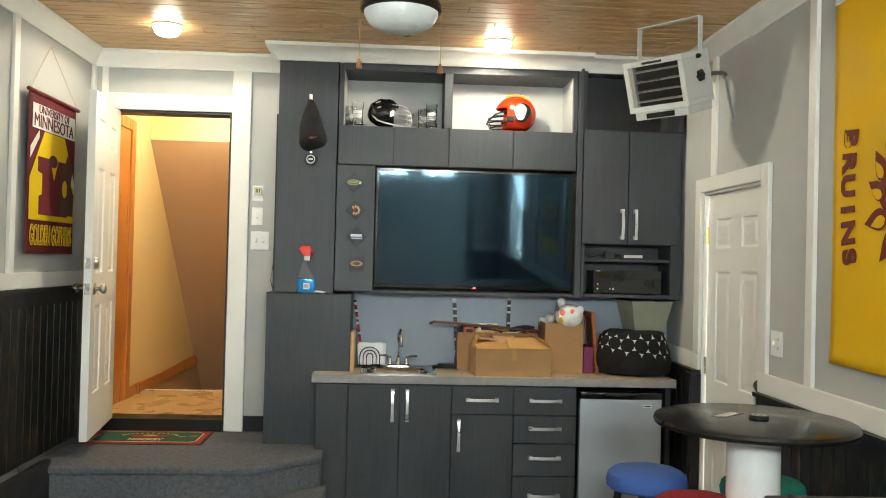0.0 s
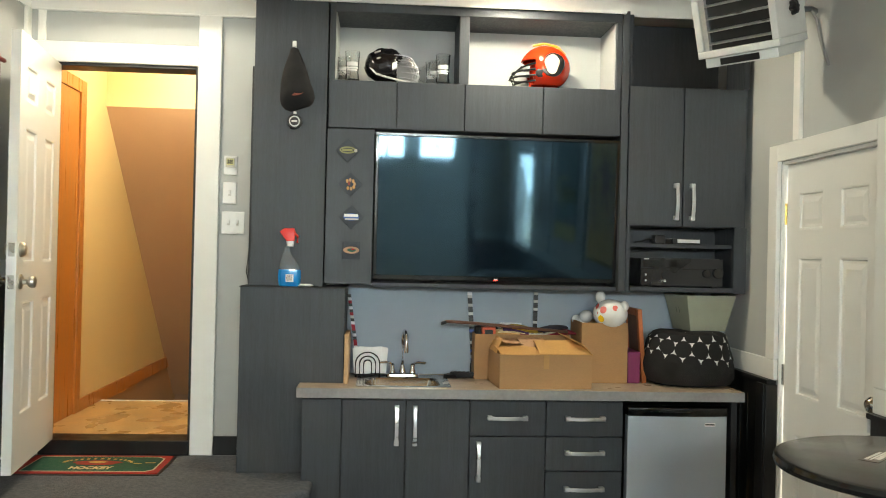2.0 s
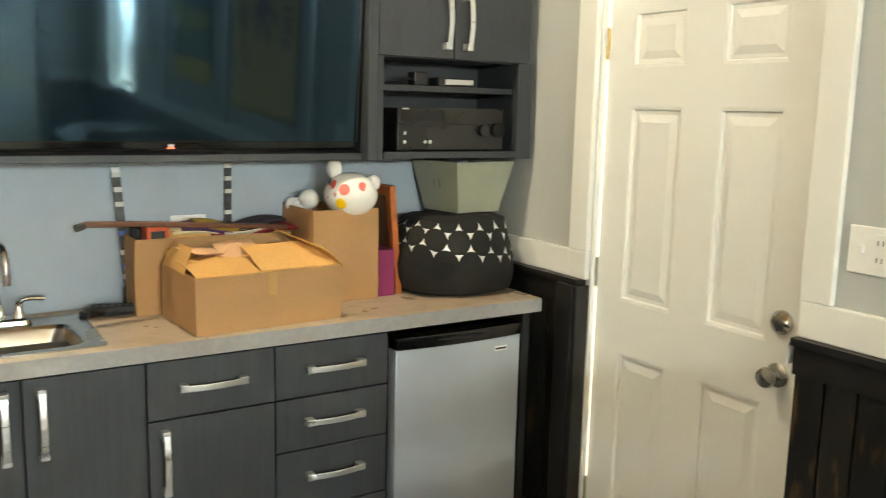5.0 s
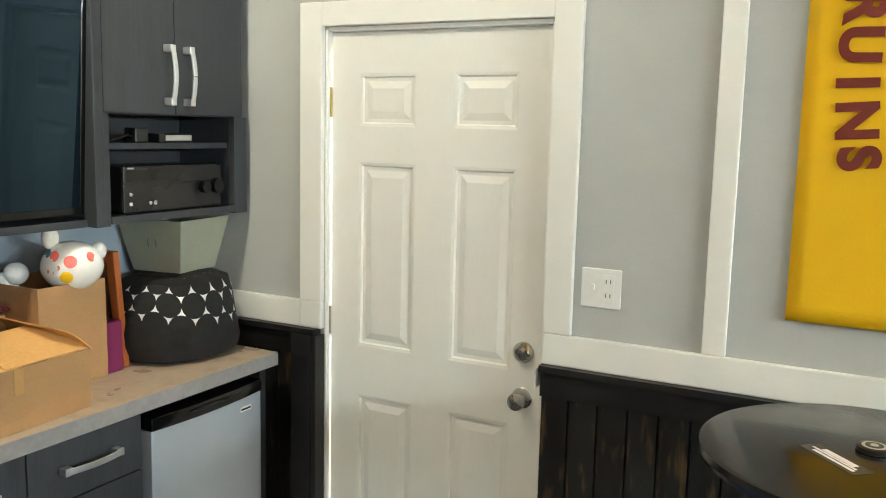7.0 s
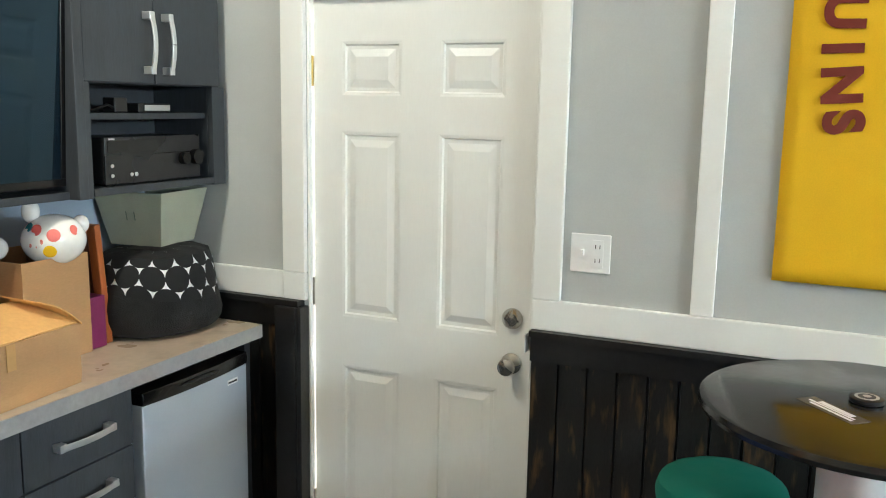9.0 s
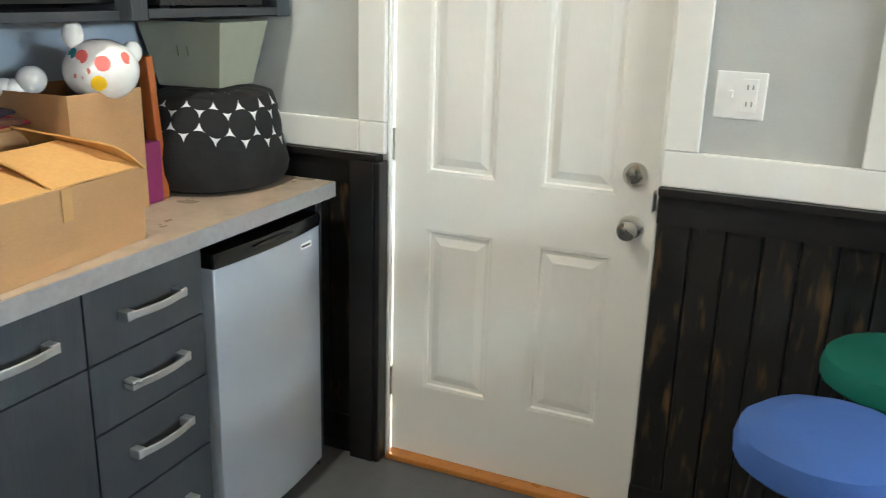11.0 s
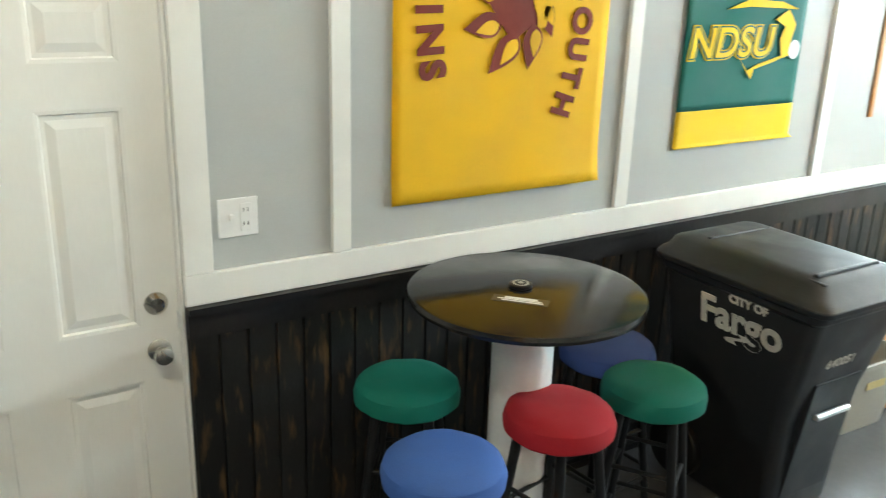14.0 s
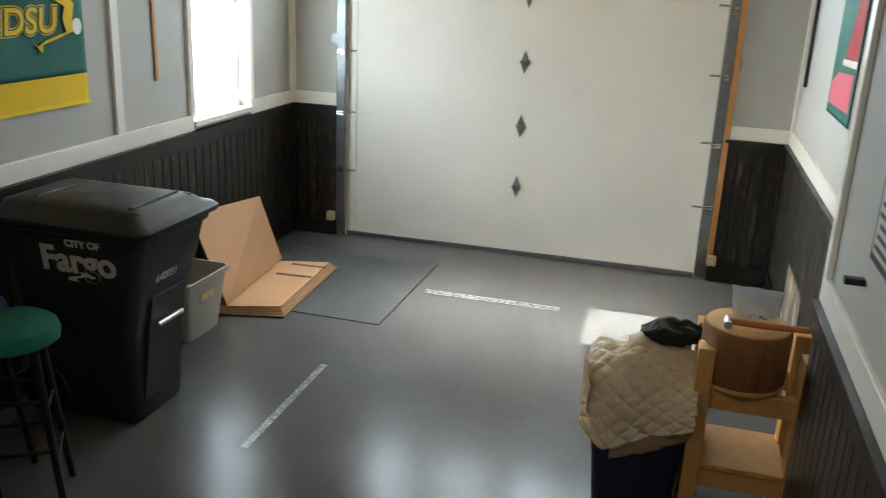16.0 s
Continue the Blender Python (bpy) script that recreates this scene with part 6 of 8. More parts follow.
# spray bottle and cloth on the partition
sp = thing("spray_bottle", (-0.606, 5.374, 1.4205), "clear spray bottle half full of blue cleaner, red trigger", "spray bottle")
sx, sy, sz = -0.606, 5.374, 1.421
bm = bm_new()
ring_loft(bm, [rrect(sx - w + o, sx + w + o, sy - d, sy + d, min(w, d) * 0.7, sz + z) for z, w, d, o in ((0.0822, 0.053, 0.027, 0.0), (0.11, 0.048, 0.026, -0.003), (0.135, 0.034, 0.022, -0.010), (0.16, 0.021, 0.018, -0.014), (0.18, 0.015, 0.014, -0.014), (0.195, 0.014, 0.013, -0.012))])
M_PET = mat("clear_bottle_plastic", srgb(176, 192, 204), 0.12, vary=0.03, bump=0.0)
M_PET.node_tree.nodes["Principled BSDF"].inputs["Transmission Weight"].default_value = 0.72
finish("bottle", bm, M_PET, sp, smooth=True)
bm = bm_new()
ring_loft(bm, [rrect(sx - w, sx + w, sy - d, sy + d, min(w, d) * 0.7, sz + z) for z, w, d in ((0.0, 0.046, 0.023), (0.008, 0.052, 0.027), (0.05, 0.056, 0.029), (0.082, 0.053, 0.027))])
finish("liquid", bm, mat("blue_cleaner", srgb(24, 136, 206), 0.15, vary=0.04, bump=0.0), sp, smooth=True, label="blue liquid")
boxes("label", [(sx - 0.016, sx + 0.022, sy - 0.0312, sy - 0.0285, sz + 0.022, sz + 0.060)], M_WHITE, sp, 0.001)
boxes("label_bar", [(sx - 0.012 + 0.005 * k, sx - 0.010 + 0.005 * k, sy - 0.0320, sy - 0.0314, sz + 0.028, sz + 0.054) for k in range(6)], M_BLACK, sp, 0)
bm = bm_new()
ring_loft(bm, [rrect(sx - w0, sx + w1, sy - d, sy + d, 0.006, sz + z) for z, w0, w1, d in ((0.196, 0.016, 0.016, 0.015), (0.222, 0.018, 0.018, 0.015))])
finish("collar", bm, M_WHITE, sp, smooth=True)
bm = bm_new()
ring_loft(bm, [rrect(sx - w0, sx + w1, sy - d, sy + d, 0.006, sz + z) for z, w0, w1, d in ((0.223, 0.018, 0.02, 0.013), (0.25, 0.040, 0.022, 0.013), (0.268, 0.052, 0.024, 0.013), (0.285, 0.03, 0.018, 0.010))])
tube(bm, [(sx + 0.02, sy, sz + 0.262), (sx + 0.036, sy, sz + 0.245), (sx + 0.034, sy, sz + 0.215)], 0.006, 8)
finish("trigger", bm, mat("red_plastic", srgb(222, 44, 34), 0.35, vary=0.04), sp, smooth=True, label="red trigger head")
cl = thing("folded_cloth", (-0.53, 5.372, 1.4205), "small crumpled white cloth", "cloth")
bm = bm_new()
sphere(bm, (-0.53, 5.372, 1.4272), 0.007, (6.0, 4.5, 1.0), 18, 8)
for v in bm.verts:
    v.co.z = max(1.4208, v.co.z + 0.005 * noise.noise(v.co * 60))
finish("cloth", bm, M_WHITE, cl, smooth=True)

# receiver and player in the equipment shelf
rv_ = thing("stereo_receiver", (1.38, 5.5, 1.4525), "wide black stereo receiver with two volume knobs", "receiver")
boxes("case", [(1.175, 1.605, 5.435, 5.63, 1.460, 1.600)], M_BLACK, rv_, 0.004)
boxes("front_panel", [(1.174, 1.606, 5.428, 5.4345, 1.458, 1.602)], mat("satin_black_front", srgb(26, 26, 28), 0.3, vary=0.08), rv_, 0.002)
boxes("display", [(1.185, 1.40, 5.4262, 5.4278, 1.555, 1.592)], M_BLACKG, rv_, 0.001)
boxes("groove", [(1.176, 1.604, 5.4265, 5.4279, 1.545, 1.548)], M_BLACKG, rv_, 0)
for x, z, r in ((1.515, 1.525, 0.020), (1.575, 1.528, 0.026), (1.20, 1.515, 0.006), (1.20, 1.485, 0.006), (1.28, 1.485, 0.006), (1.30, 1.485, 0.007)):
    bm = bm_new()
    rod(bm, (x, 5.4275, z), (x, 5.405 if r > 0.01 else 5.424, z), r, seg=20)
    finish("knob", bm, M_BLACKG if r > 0.01 else M_STEEL, rv_, 0.001, smooth=True)
boxes("maker_mark", [(1.19, 1.215, 5.4272, 5.4279, 1.594, 1.599)], M_STEEL, rv_, 0)
for x in (1.20, 1.56):
    boxes("foot", [(x, x + 0.03, 5.45, 5.48, 1.4522, 1.4595)], M_BLACK, rv_, 0)
pl = thing("media_player", (1.38, 5.5, 1.6755), "small black media box with cables", "media player")
boxes("case", [(1.345, 1.49, 5.45, 5.56, 1.6755, 1.705)], M_BLACK, pl, 0.003)
boxes("front", [(1.37, 1.488, 5.447, 5.4495, 1.682, 1.700)], M_STEEL, pl, 0.001)
boxes("adapter", [(1.255, 1.31, 5.46, 5.51, 1.6755, 1.722)], M_BLACK, pl, 0.004)
bm = bm_new()
tube(bm, [(1.26, 5.47, 1.69), (1.22, 5.455, 1.70), (1.18, 5.46, 1.685), (1.15, 5.48, 1.680)], 0.004, 6)
finish("cable", bm, M_BLACK, pl, smooth=True)

# ---- on the counter ----
Z = CT + 0.0005


def open_carton(name, x0, x1, y0, y1, z1, label, material=M_CARD, inside=True):
    b = thing(name, ((x0 + x1) / 2, (y0 + y1) / 2, Z), label, "box")
    t = 0.004
    bm = bm_new()
    box(bm, x0, x1, y0, y1, Z, Z + t)
    box(bm, x0, x1, y0, y0 + t, Z + t, z1)
    box(bm, x0, x1, y1 - t, y1, Z + t, z1)
    box(bm, x0, x0 + t, y0 + t, y1 - t, Z + t, z1)
    box(bm, x1 - t, x1, y0 + t, y1 - t, Z + t, z1)
    bmesh.ops.subdivide_edges(bm, edges=[e for e in bm.edges if e.calc_length() > 0.1], cuts=5, use_grid_fill=True)
    for v in bm.verts:
        if v.co.z > Z + 0.01:
            v.co += Vector((noise.noise(v.co * 7), noise.noise(v.co * 7 + Vector((4, 0, 0))), 0)) * 0.004
    finish("walls", bm, material, b, smooth=False)
    return b


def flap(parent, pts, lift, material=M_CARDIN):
    """A cardboard flap: four corners, bowed a little, 4 mm thick."""
    a, b, c, d = [Vector(p) for p in pts]
    bm = bm_new()
    n = 6
    for k in range(1):
        top, bot = [], []
        for j in range(n + 1):
            v = j / n
            row_t, row_b = [], []
            for i in range(n + 1):
                u = i / n
                p = a.lerp(b, u).lerp(d.lerp(c, u), v)
                p = p + Vector((0, 0, lift * math.sin(math.pi * v) + 0.004 * noise.noise(p * 9)))
                row_t.append(bm.verts.new(p))
                row_b.append(bm.verts.new(p - Vector((0, 0, 0.004))))
            top.append(row_t)
            bot.append(row_b)
        for g_, flip in ((top, False), (bot, True)):
            for j in range(n):
                for i in range(n):
                    q = (g_[j][i], g_[j][i + 1], g_[j + 1][i + 1], g_[j + 1][i])
                    bm.faces.new(q[::-1] if flip else q)
        for j in range(n):
            bm.faces.new((top[j][0], top[j + 1][0], bot[j + 1][0], bot[j][0]))
            bm.faces.new((top[j][n], bot[j][n], bot[j + 1][n], top[j + 1][n]))
            bm.faces.new((top[0][j], bot[0][j], bot[0][j + 1], top[0][j + 1]))
            bm.faces.new((top[n][j], top[n][j + 1], bot[n][j + 1], bot[n][j]))
    return finish("flap", bm, material, parent, smooth=True)


b1 = open_carton("cardboard_box", 0.405, 0.862, 5.212, 5.50, 1.118, "open brown cardboard box with folded flaps, full of odds")
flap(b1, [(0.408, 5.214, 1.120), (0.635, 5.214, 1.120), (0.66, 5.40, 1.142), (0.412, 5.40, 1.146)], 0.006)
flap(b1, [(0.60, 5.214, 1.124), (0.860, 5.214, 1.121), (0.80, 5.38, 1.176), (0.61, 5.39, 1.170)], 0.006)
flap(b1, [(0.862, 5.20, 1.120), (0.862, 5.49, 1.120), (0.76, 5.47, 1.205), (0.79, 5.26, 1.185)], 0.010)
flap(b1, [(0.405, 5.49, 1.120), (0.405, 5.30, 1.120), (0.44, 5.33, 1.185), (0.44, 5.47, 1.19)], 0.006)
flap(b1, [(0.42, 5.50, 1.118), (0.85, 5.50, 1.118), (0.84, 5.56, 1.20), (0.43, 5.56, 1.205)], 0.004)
bm = bm_new()
box(bm, 0.62, 0.648, 5.2100, 5.2113, 1.05, 1.117)
box(bm, 0.8625, 0.8635, 5.30, 5.36, 0.96, 1.117)
finish("packing_tape", bm, mat("clear_brown_tape", srgb(190, 150, 100), 0.2, vary=0.05), b1, label="glossy packing tape")
paper = thing("paper_sheets", (0.6, 5.36, 1.12), "white and pale papers sticking out of the box", "paper")
for i, (x, y, tilt) in enumerate(((0.56, 5.41, 14), (0.62, 5.43, 22), (0.50, 5.42, 8))):
    bm = bm_new()
    box(bm, -0.07, 0.07, -0.05, 0.05, -0.001, 0.001)
    bm.transform(pose(x, y, 1.150 + 0.006 * i, tilt, 6 * i - 6, 20 * i - 12))
    finish("sheet", bm, M_CARDP, paper)
b2 = open_carton("cardboard_box", 0.335, 0.83, 5.512, 5.67, 1.188, "second brown cardboard box behind the first, full of odds")
junk = thing("mixed_papers", (0.58, 5.57, 1.188), "pile of folded cloth, papers and a book", "clutter")
rng = random.Random(11)
for i, col in enumerate((srgb(236, 220, 176), srgb(90, 62, 108), srgb(196, 160, 60), srgb(120, 40, 60), srgb(222, 214, 196), srgb(56, 48, 60), srgb(150, 44, 58))):
    bm = bm_new()
    n = 16
    x0 = 0.44 + 0.045 * i
    ring_loft(bm, [[(x0 + 0.16 * t + 0.0, 5.585 + 0.045 * math.cos(a) * (1.0 + 0.1 * i % 0.3), 1.188 + 0.012 * (i % 3) + 0.02 * math.sin(a) * (0.5 + 0.5 * math.sin(math.pi * t + 0.3)) + 0.012 * math.sin(3 * t + i)) for a in [2 * math.pi * k / 12 for k in range(12)]] for t in [j / 8 for j in range(9)]])
    finish("fold", bm, mat("mixed_cloth", col, 0.8, vary=0.15, scale=20), junk, smooth=True)
ob_ = thing("orange_package", (0.42, 5.56, 1.19), "small orange and black package", "package")
boxes("pack", [(0.375, 0.445, 5.535, 5.60, 1.17, 1.222)], mat("orange_pack", srgb(214, 84, 36), 0.4, vary=0.1), ob_, 0.004)
boxes("print", [(0.388, 0.43, 5.5335, 5.5345, 1.18, 1.208)], M_BLACK, ob_, 0)
bt = thing("black_case", (0.40, 5.6, 1.19), "black soft case lying in the box", "case")
boxes("body", [(0.345, 0.47, 5.605, 5.665, 1.16, 1.225)], M_BLACK, bt, 0.02)
lg = thing("long_hockey_stick", (0.48, 5.42, 1.24), "worn brown wooden stick lying across the boxes", "stick")
bm = bm_new()
ring_loft(bm, [[(p[0] + dx, p[1] + dy, p[2] + dz) for dx, dy, dz in ((0, -0.016, -0.007), (0, 0.016, -0.007), (0, 0.016, 0.007), (0, -0.016, 0.007))] for p in ((0.148, 5.36, 1.252), (0.175, 5.365, 1.262), (0.32, 5.40, 1.252), (0.82, 5.52, 1.205))])
finish("shaft", bm, mat("worn_dark_wood", srgb(96, 62, 46), 0.5, vary=0.3, scale=14, stretch=(0.6, 6, 6)), lg, 0.003, smooth=True)
bm = bm_new()
ring_loft(bm, [[(p[0] + dx, p[1] + dy, p[2] + dz) for dx, dy, dz in ((0, -0.0168, -0.0076), (0, 0.0168, -0.0076), (0, 0.0168, 0.0076), (0, -0.0168, 0.0076))] for p in ((0.147, 5.36, 1.252), (0.172, 5.364, 1.260))])
finish("tip", bm, M_BLACK, lg)

pb = open_carton("paper_carton", 0.862, 1.10, 5.425, 5.685, 1.262, "tall brown cardboard carton holding white china figures")
pig = thing("china_piggy_bank", (1.0, 5.51, 1.2), "white china animal money box painted with coloured spots", "money box")
M_CHINA = mat("white_glazed_china", srgb(240, 238, 234), 0.12, vary=0.03, bump=0.0, coat=0.5)
bm = bm_new()
sphere(bm, (1.018, 5.512, 1.315), 0.082, (1.1, 1.0, 0.92), 28, 18)
finish("body", bm, M_CHINA, pig, smooth=True)
for x, y, z, sx_, sz_ in ((0.962, 5.525, 1.400, 0.026, 0.034), (1.092, 5.50, 1.357, 0.024, 0.028)):
    bm = bm_new()
    sphere(bm, (x, y, z), 1.0, (sx_, sx_ * 0.8, sz_), 16, 10)
    finish("ear", bm, M_CHINA, pig, smooth=True)
for a, e, r, col in ((-140, 30, 0.018, srgb(232, 110, 104)), (-104, 18, 0.019, srgb(236, 128, 120)), (-112, -18, 0.019, srgb(240, 196, 40)), (-165, 34, 0.017, srgb(60, 140, 150)), (-128, 4, 0.009, srgb(214, 120, 110)), (-60, 26, 0.016, srgb(230, 120, 110)),
                     (-150, -4, 0.008, srgb(220, 140, 130)), (-138, -8, 0.006, srgb(210, 130, 120)), (-120, -2, 0.006, srgb(226, 140, 130))):
    d = Vector((math.cos(radians(a)) * math.cos(radians(e)) * 1.1, math.sin(radians(a)) * math.cos(radians(e)), math.sin(radians(e)) * 0.92))
    p = Vector((1.018, 5.512, 1.315)) + d * 0.0805
    bm = bm_new()
    sphere(bm, (0, 0, 0), r, (1, 1, 0.12), 14, 6)
    bm.transform(Matrix.Translation(p) @ d.to_track_quat("Z", "Y").to_matrix().to_4x4())
    finish("painted_spot", bm, mat("spot_glaze", col, 0.15, vary=0.05, bump=0.0), pig, smooth=True)
for x, y, z, r, dx, dy in ((0.935, 5.60, 1.283, 0.036, -0.02, 0.05), (0.895, 5.645, 1.262, 0.028, 0.03, -0.045)):
    fg = thing("china_figure", (x, y, 1.2), "small white glazed china figure lying in the carton", "figurine", "china figures in the carton")
    bm = bm_new()
    sphere(bm, (x, y, z), r, (1, 1, 0.95), 18, 12)
    finish("head", bm, M_CHINA, fg, smooth=True)
    bm = bm_new()
    sphere(bm, (x + dx, y + dy * 0.6, z - 0.02), r * 0.9, (1.1, 1.0, 0.75), 18, 12)
    finish("body", bm, M_CHINA, fg, smooth=True)
fo = thing("purple_folder", (1.15, 5.5, Z), "purple-red book standing upright", "book")
boxes("block", [(1.108, 1.172, 5.42, 5.64, Z, 1.116)], mat("magenta_cover", srgb(128, 34, 88), 0.5, vary=0.06), fo, 0.003)
wf = thing("wooden_picture_frame", (1.2, 5.5, Z), "orange-brown wooden frame leaning by the carton", "picture frame")
bm = bm_new()
for y0, y1, z0, z1 in ((5.42, 5.455, Z, 1.335), (5.635, 5.67, Z, 1.335), (5.455, 5.635, 1.30, 1.335), (5.455, 5.635, Z, 0.99)):
    box(bm, 1.180, 1.204, y0, y1, z0, z1)
finish("frame", bm, mat("orange_stained_wood", srgb(176, 96, 44), 0.45, vary=0.15, scale=10, stretch=(4, 4, 0.6)), wf, 0.003)
boxes("backing", [(1.186, 1.196, 5.4551, 5.6349, 0.9901, 1.2999)], mat("brown_backing_board", srgb(120, 86, 62), 0.7), wf, 0)


def dotted(name):
    """Black cotton with rows of big black dots on white between: lattice of rings above, plain black below."""
    m = bpy.data.materials.new(name)
    m.use_nodes = True
    nt, n = m.node_tree, m.node_tree.nodes
    p = n["Principled BSDF"]
    uv = n.new("ShaderNodeUVMap")
    mp = n.new("ShaderNodeMapping")
    nt.links.new(uv.outputs[0], mp.inputs["Vector"])
    lens = []
    for shift in (0.0, 0.5):
        add = n.new("ShaderNodeVectorMath")
        add.operation = "ADD"
        add.inputs[1].default_value = (shift, shift, 0)
        nt.links.new(mp.outputs[0], add.inputs[0])
        fr_ = n.new("ShaderNodeVectorMath")
        fr_.operation = "FRACTION"
        nt.links.new(add.outputs[0], fr_.inputs[0])
        off = n.new("ShaderNodeVectorMath")
        off.operation = "SUBTRACT"
        off.inputs[1].default_value = (0.5, 0.5, 0)
        nt.links.new(fr_.outputs[0], off.inputs[0])
        sc = n.new("ShaderNodeVectorMath")
        sc.operation = "MULTIPLY"
        sc.inputs[1].default_value = (1.0, 1.732, 0)
        nt.links.new(off.outputs[0], sc.inputs[0])
        ln = n.new("ShaderNodeVectorMath")
        ln.operation = "LENGTH"
        nt.links.new(sc.outputs[0], ln.inputs[0])
        lens.append(ln.outputs["Value"])
    low = n.new("ShaderNodeMath")
    low.operation = "MINIMUM"
    nt.links.new(lens[0], low.inputs[0])
    nt.links.new(lens[1], low.inputs[1])
    cut = n.new("ShaderNodeMath")
    cut.operation = "GREATER_THAN"
    cut.inputs[1].default_value = 0.505
    nt.links.new(low.outputs[0], cut.inputs[0])
    mix = n.new("ShaderNodeMix")
    mix.data_type = "RGBA"
    mix.inputs["A"].default_value, mix.inputs["B"].default_value = srgb(14, 14, 15), srgb(226, 226, 226)
    nt.links.new(cut.outputs[0], mix.inputs["Factor"])
    nt.links.new(mix.outputs["Result"], p.inputs["Base Color"])
    p.inputs["Roughness"].default_value = 0.85
    ns = n.new("ShaderNodeTexNoise")
    ns.inputs["Scale"].default_value = 30
    bp = n.new("ShaderNodeBump")
    bp.inputs["Strength"].default_value, bp.inputs["Distance"].default_value = 0.3, 0.004
    nt.links.new(ns.outputs["Fac"], bp.inputs["Height"])
    nt.links.new(bp.outputs[0], p.inputs["Normal"])
    return m


bag = thing("cloth_bag", (1.44, 5.48, Z), "slumped black cloth bag with white star-dot pattern", "bag")


def bag_skin(part, prof, material):
    bm = bm_new()
    seg = 40
    uvl = bm.loops.layers.uv.new("UVMap")
    rows = []
    for r, z in prof:
        row = []
        for i in range(seg):
            a = 2 * math.pi * i / seg
            k = 1 + 0.05 * noise.noise(Vector((2 * math.cos(a), 2 * math.sin(a), z * 14)))
            row.append(bm.verts.new((1.445 + 0.238 * r * k * math.cos(a), 5.475 + 0.198 * r * k * math.sin(a), z + 0.012 * noise.noise(Vector((3 * math.cos(a), 3 * math.sin(a), 5))) * (1 if z > 1.0 else 0) - 0.030 * math.cos(a + 0.3) * math.sin(math.pi * min(1, (z - Z) / 0.26)))))
        rows.append(row)
    for j in range(len(rows) - 1):
        for i in range(seg):
            f = bm.faces.new((rows[j][i], rows[j][(i + 1) % seg], rows[j + 1][(i + 1) % seg], rows[j + 1][i]))
            for lp, (u, v) in zip(f.loops, ((i, j), (i + 1, j), (i + 1, j + 1), (i, j + 1))):
                lp[uvl].uv = (u / seg * 16.0, (prof[v][1] - Z - 0.1215) * 12.0 / 1.732 + 0.5)
    bm.faces.new(rows[-1])
    return finish(part, bm, material, bag, smooth=True)


bag_skin("lower_body", [(0.75, Z), (0.93, Z + 0.012), (1.0, Z + 0.05), (1.0, Z + 0.085), (0.99, Z + 0.122)], mat("black_canvas", srgb(15, 15, 16), 0.85, vary=0.2, scale=10, bump=0.4, fine=200))
bag_skin("dotted_body", [(0.99, Z + 0.1215), (0.975, Z + 0.15), (0.94, Z + 0.18), (0.90, Z + 0.21), (0.86, Z + 0.235), (0.80, Z + 0.26), (0.66, Z + 0.272), (0.4, Z + 0.274)], dotted("star_dot_cotton"))
bm = bm_new()
for k in range(7):
    c0 = Vector((1.60 + 0.012 * math.cos(k * 2.1), 5.42 + 0.02 * math.sin(k * 1.7), Z + 0.245 + 0.008 * (k % 3)))
    sphere(bm, c0, 0.016, (1, 0.8, 0.6), 10, 6)
finish("gathered_cord", bm, M_PRINT, bag, smooth=True)
sg = thing("sage_storage_bin", (1.47, 5.46, 1.235), "pale green tapered fabric storage bin resting on the bag", "storage bin")
M_SAGE = mat("sage_green_fabric", srgb(158, 160, 142), 0.85, vary=0.06, scale=14, bump=0.3, fine=240, depth=0.001)
bm = bm_new()
q = pose(1.508, 5.512, 0, 0, 0, 7)
ring_loft(bm, [[q @ Vector((sx_ * w, sy_ * d, z)) for sx_, sy_ in ((-1, -1), (1, -1), (1, 1), (-1, 1))] for z, w, d in ((1.226, 0.098, 0.10), (1.412, 0.138, 0.135), (1.412, 0.133, 0.130), (1.24, 0.094, 0.095))])
finish("body", bm, M_SAGE, sg, 0.002)
for y in (-0.016, 0.016):
    bm = bm_new()
    ring_loft(bm, [[q @ Vector((-0.098 - 0.04 * (z - 1.226) / 0.186 + o, y + dy, z)) for o, dy in ((-0.0006, -0.0018), (-0.0006, 0.0018), (0.002, 0.0018), (0.002, -0.0018))] for z in (1.315, 1.345)])
    finish("handle_slit", bm, mat("dark_sage", srgb(96, 108, 94), 0.85), sg)

# mini sticks, napkins, board, remotes
M_WHITEP = mat("white_printed_card", srgb(226, 226, 228), 0.5, vary=0.05)


def mini_stick(p, q_, w, bands, label):
    s = thing("mini_hockey_stick", p, label, "mini stick", "mini sticks by the wall")
    p, q_ = Vector(p), Vector(q_)
    n = len(bands)
    for i, col in enumerate(bands):
        a, b = p.lerp(q_, i / n), p.lerp(q_, (i + 1) / n)
        bm = bm_new()
        side = Vector((w / 2, 0, 0))
        ring_loft(bm, [[c - side - Vector((0, 0.006, 0)), c + side - Vector((0, 0.006, 0)), c + side + Vector((0, 0.006, 0)), c - side + Vector((0, 0.006, 0))] for c in (a, b)])
        finish("band", bm, col, s)
    return s


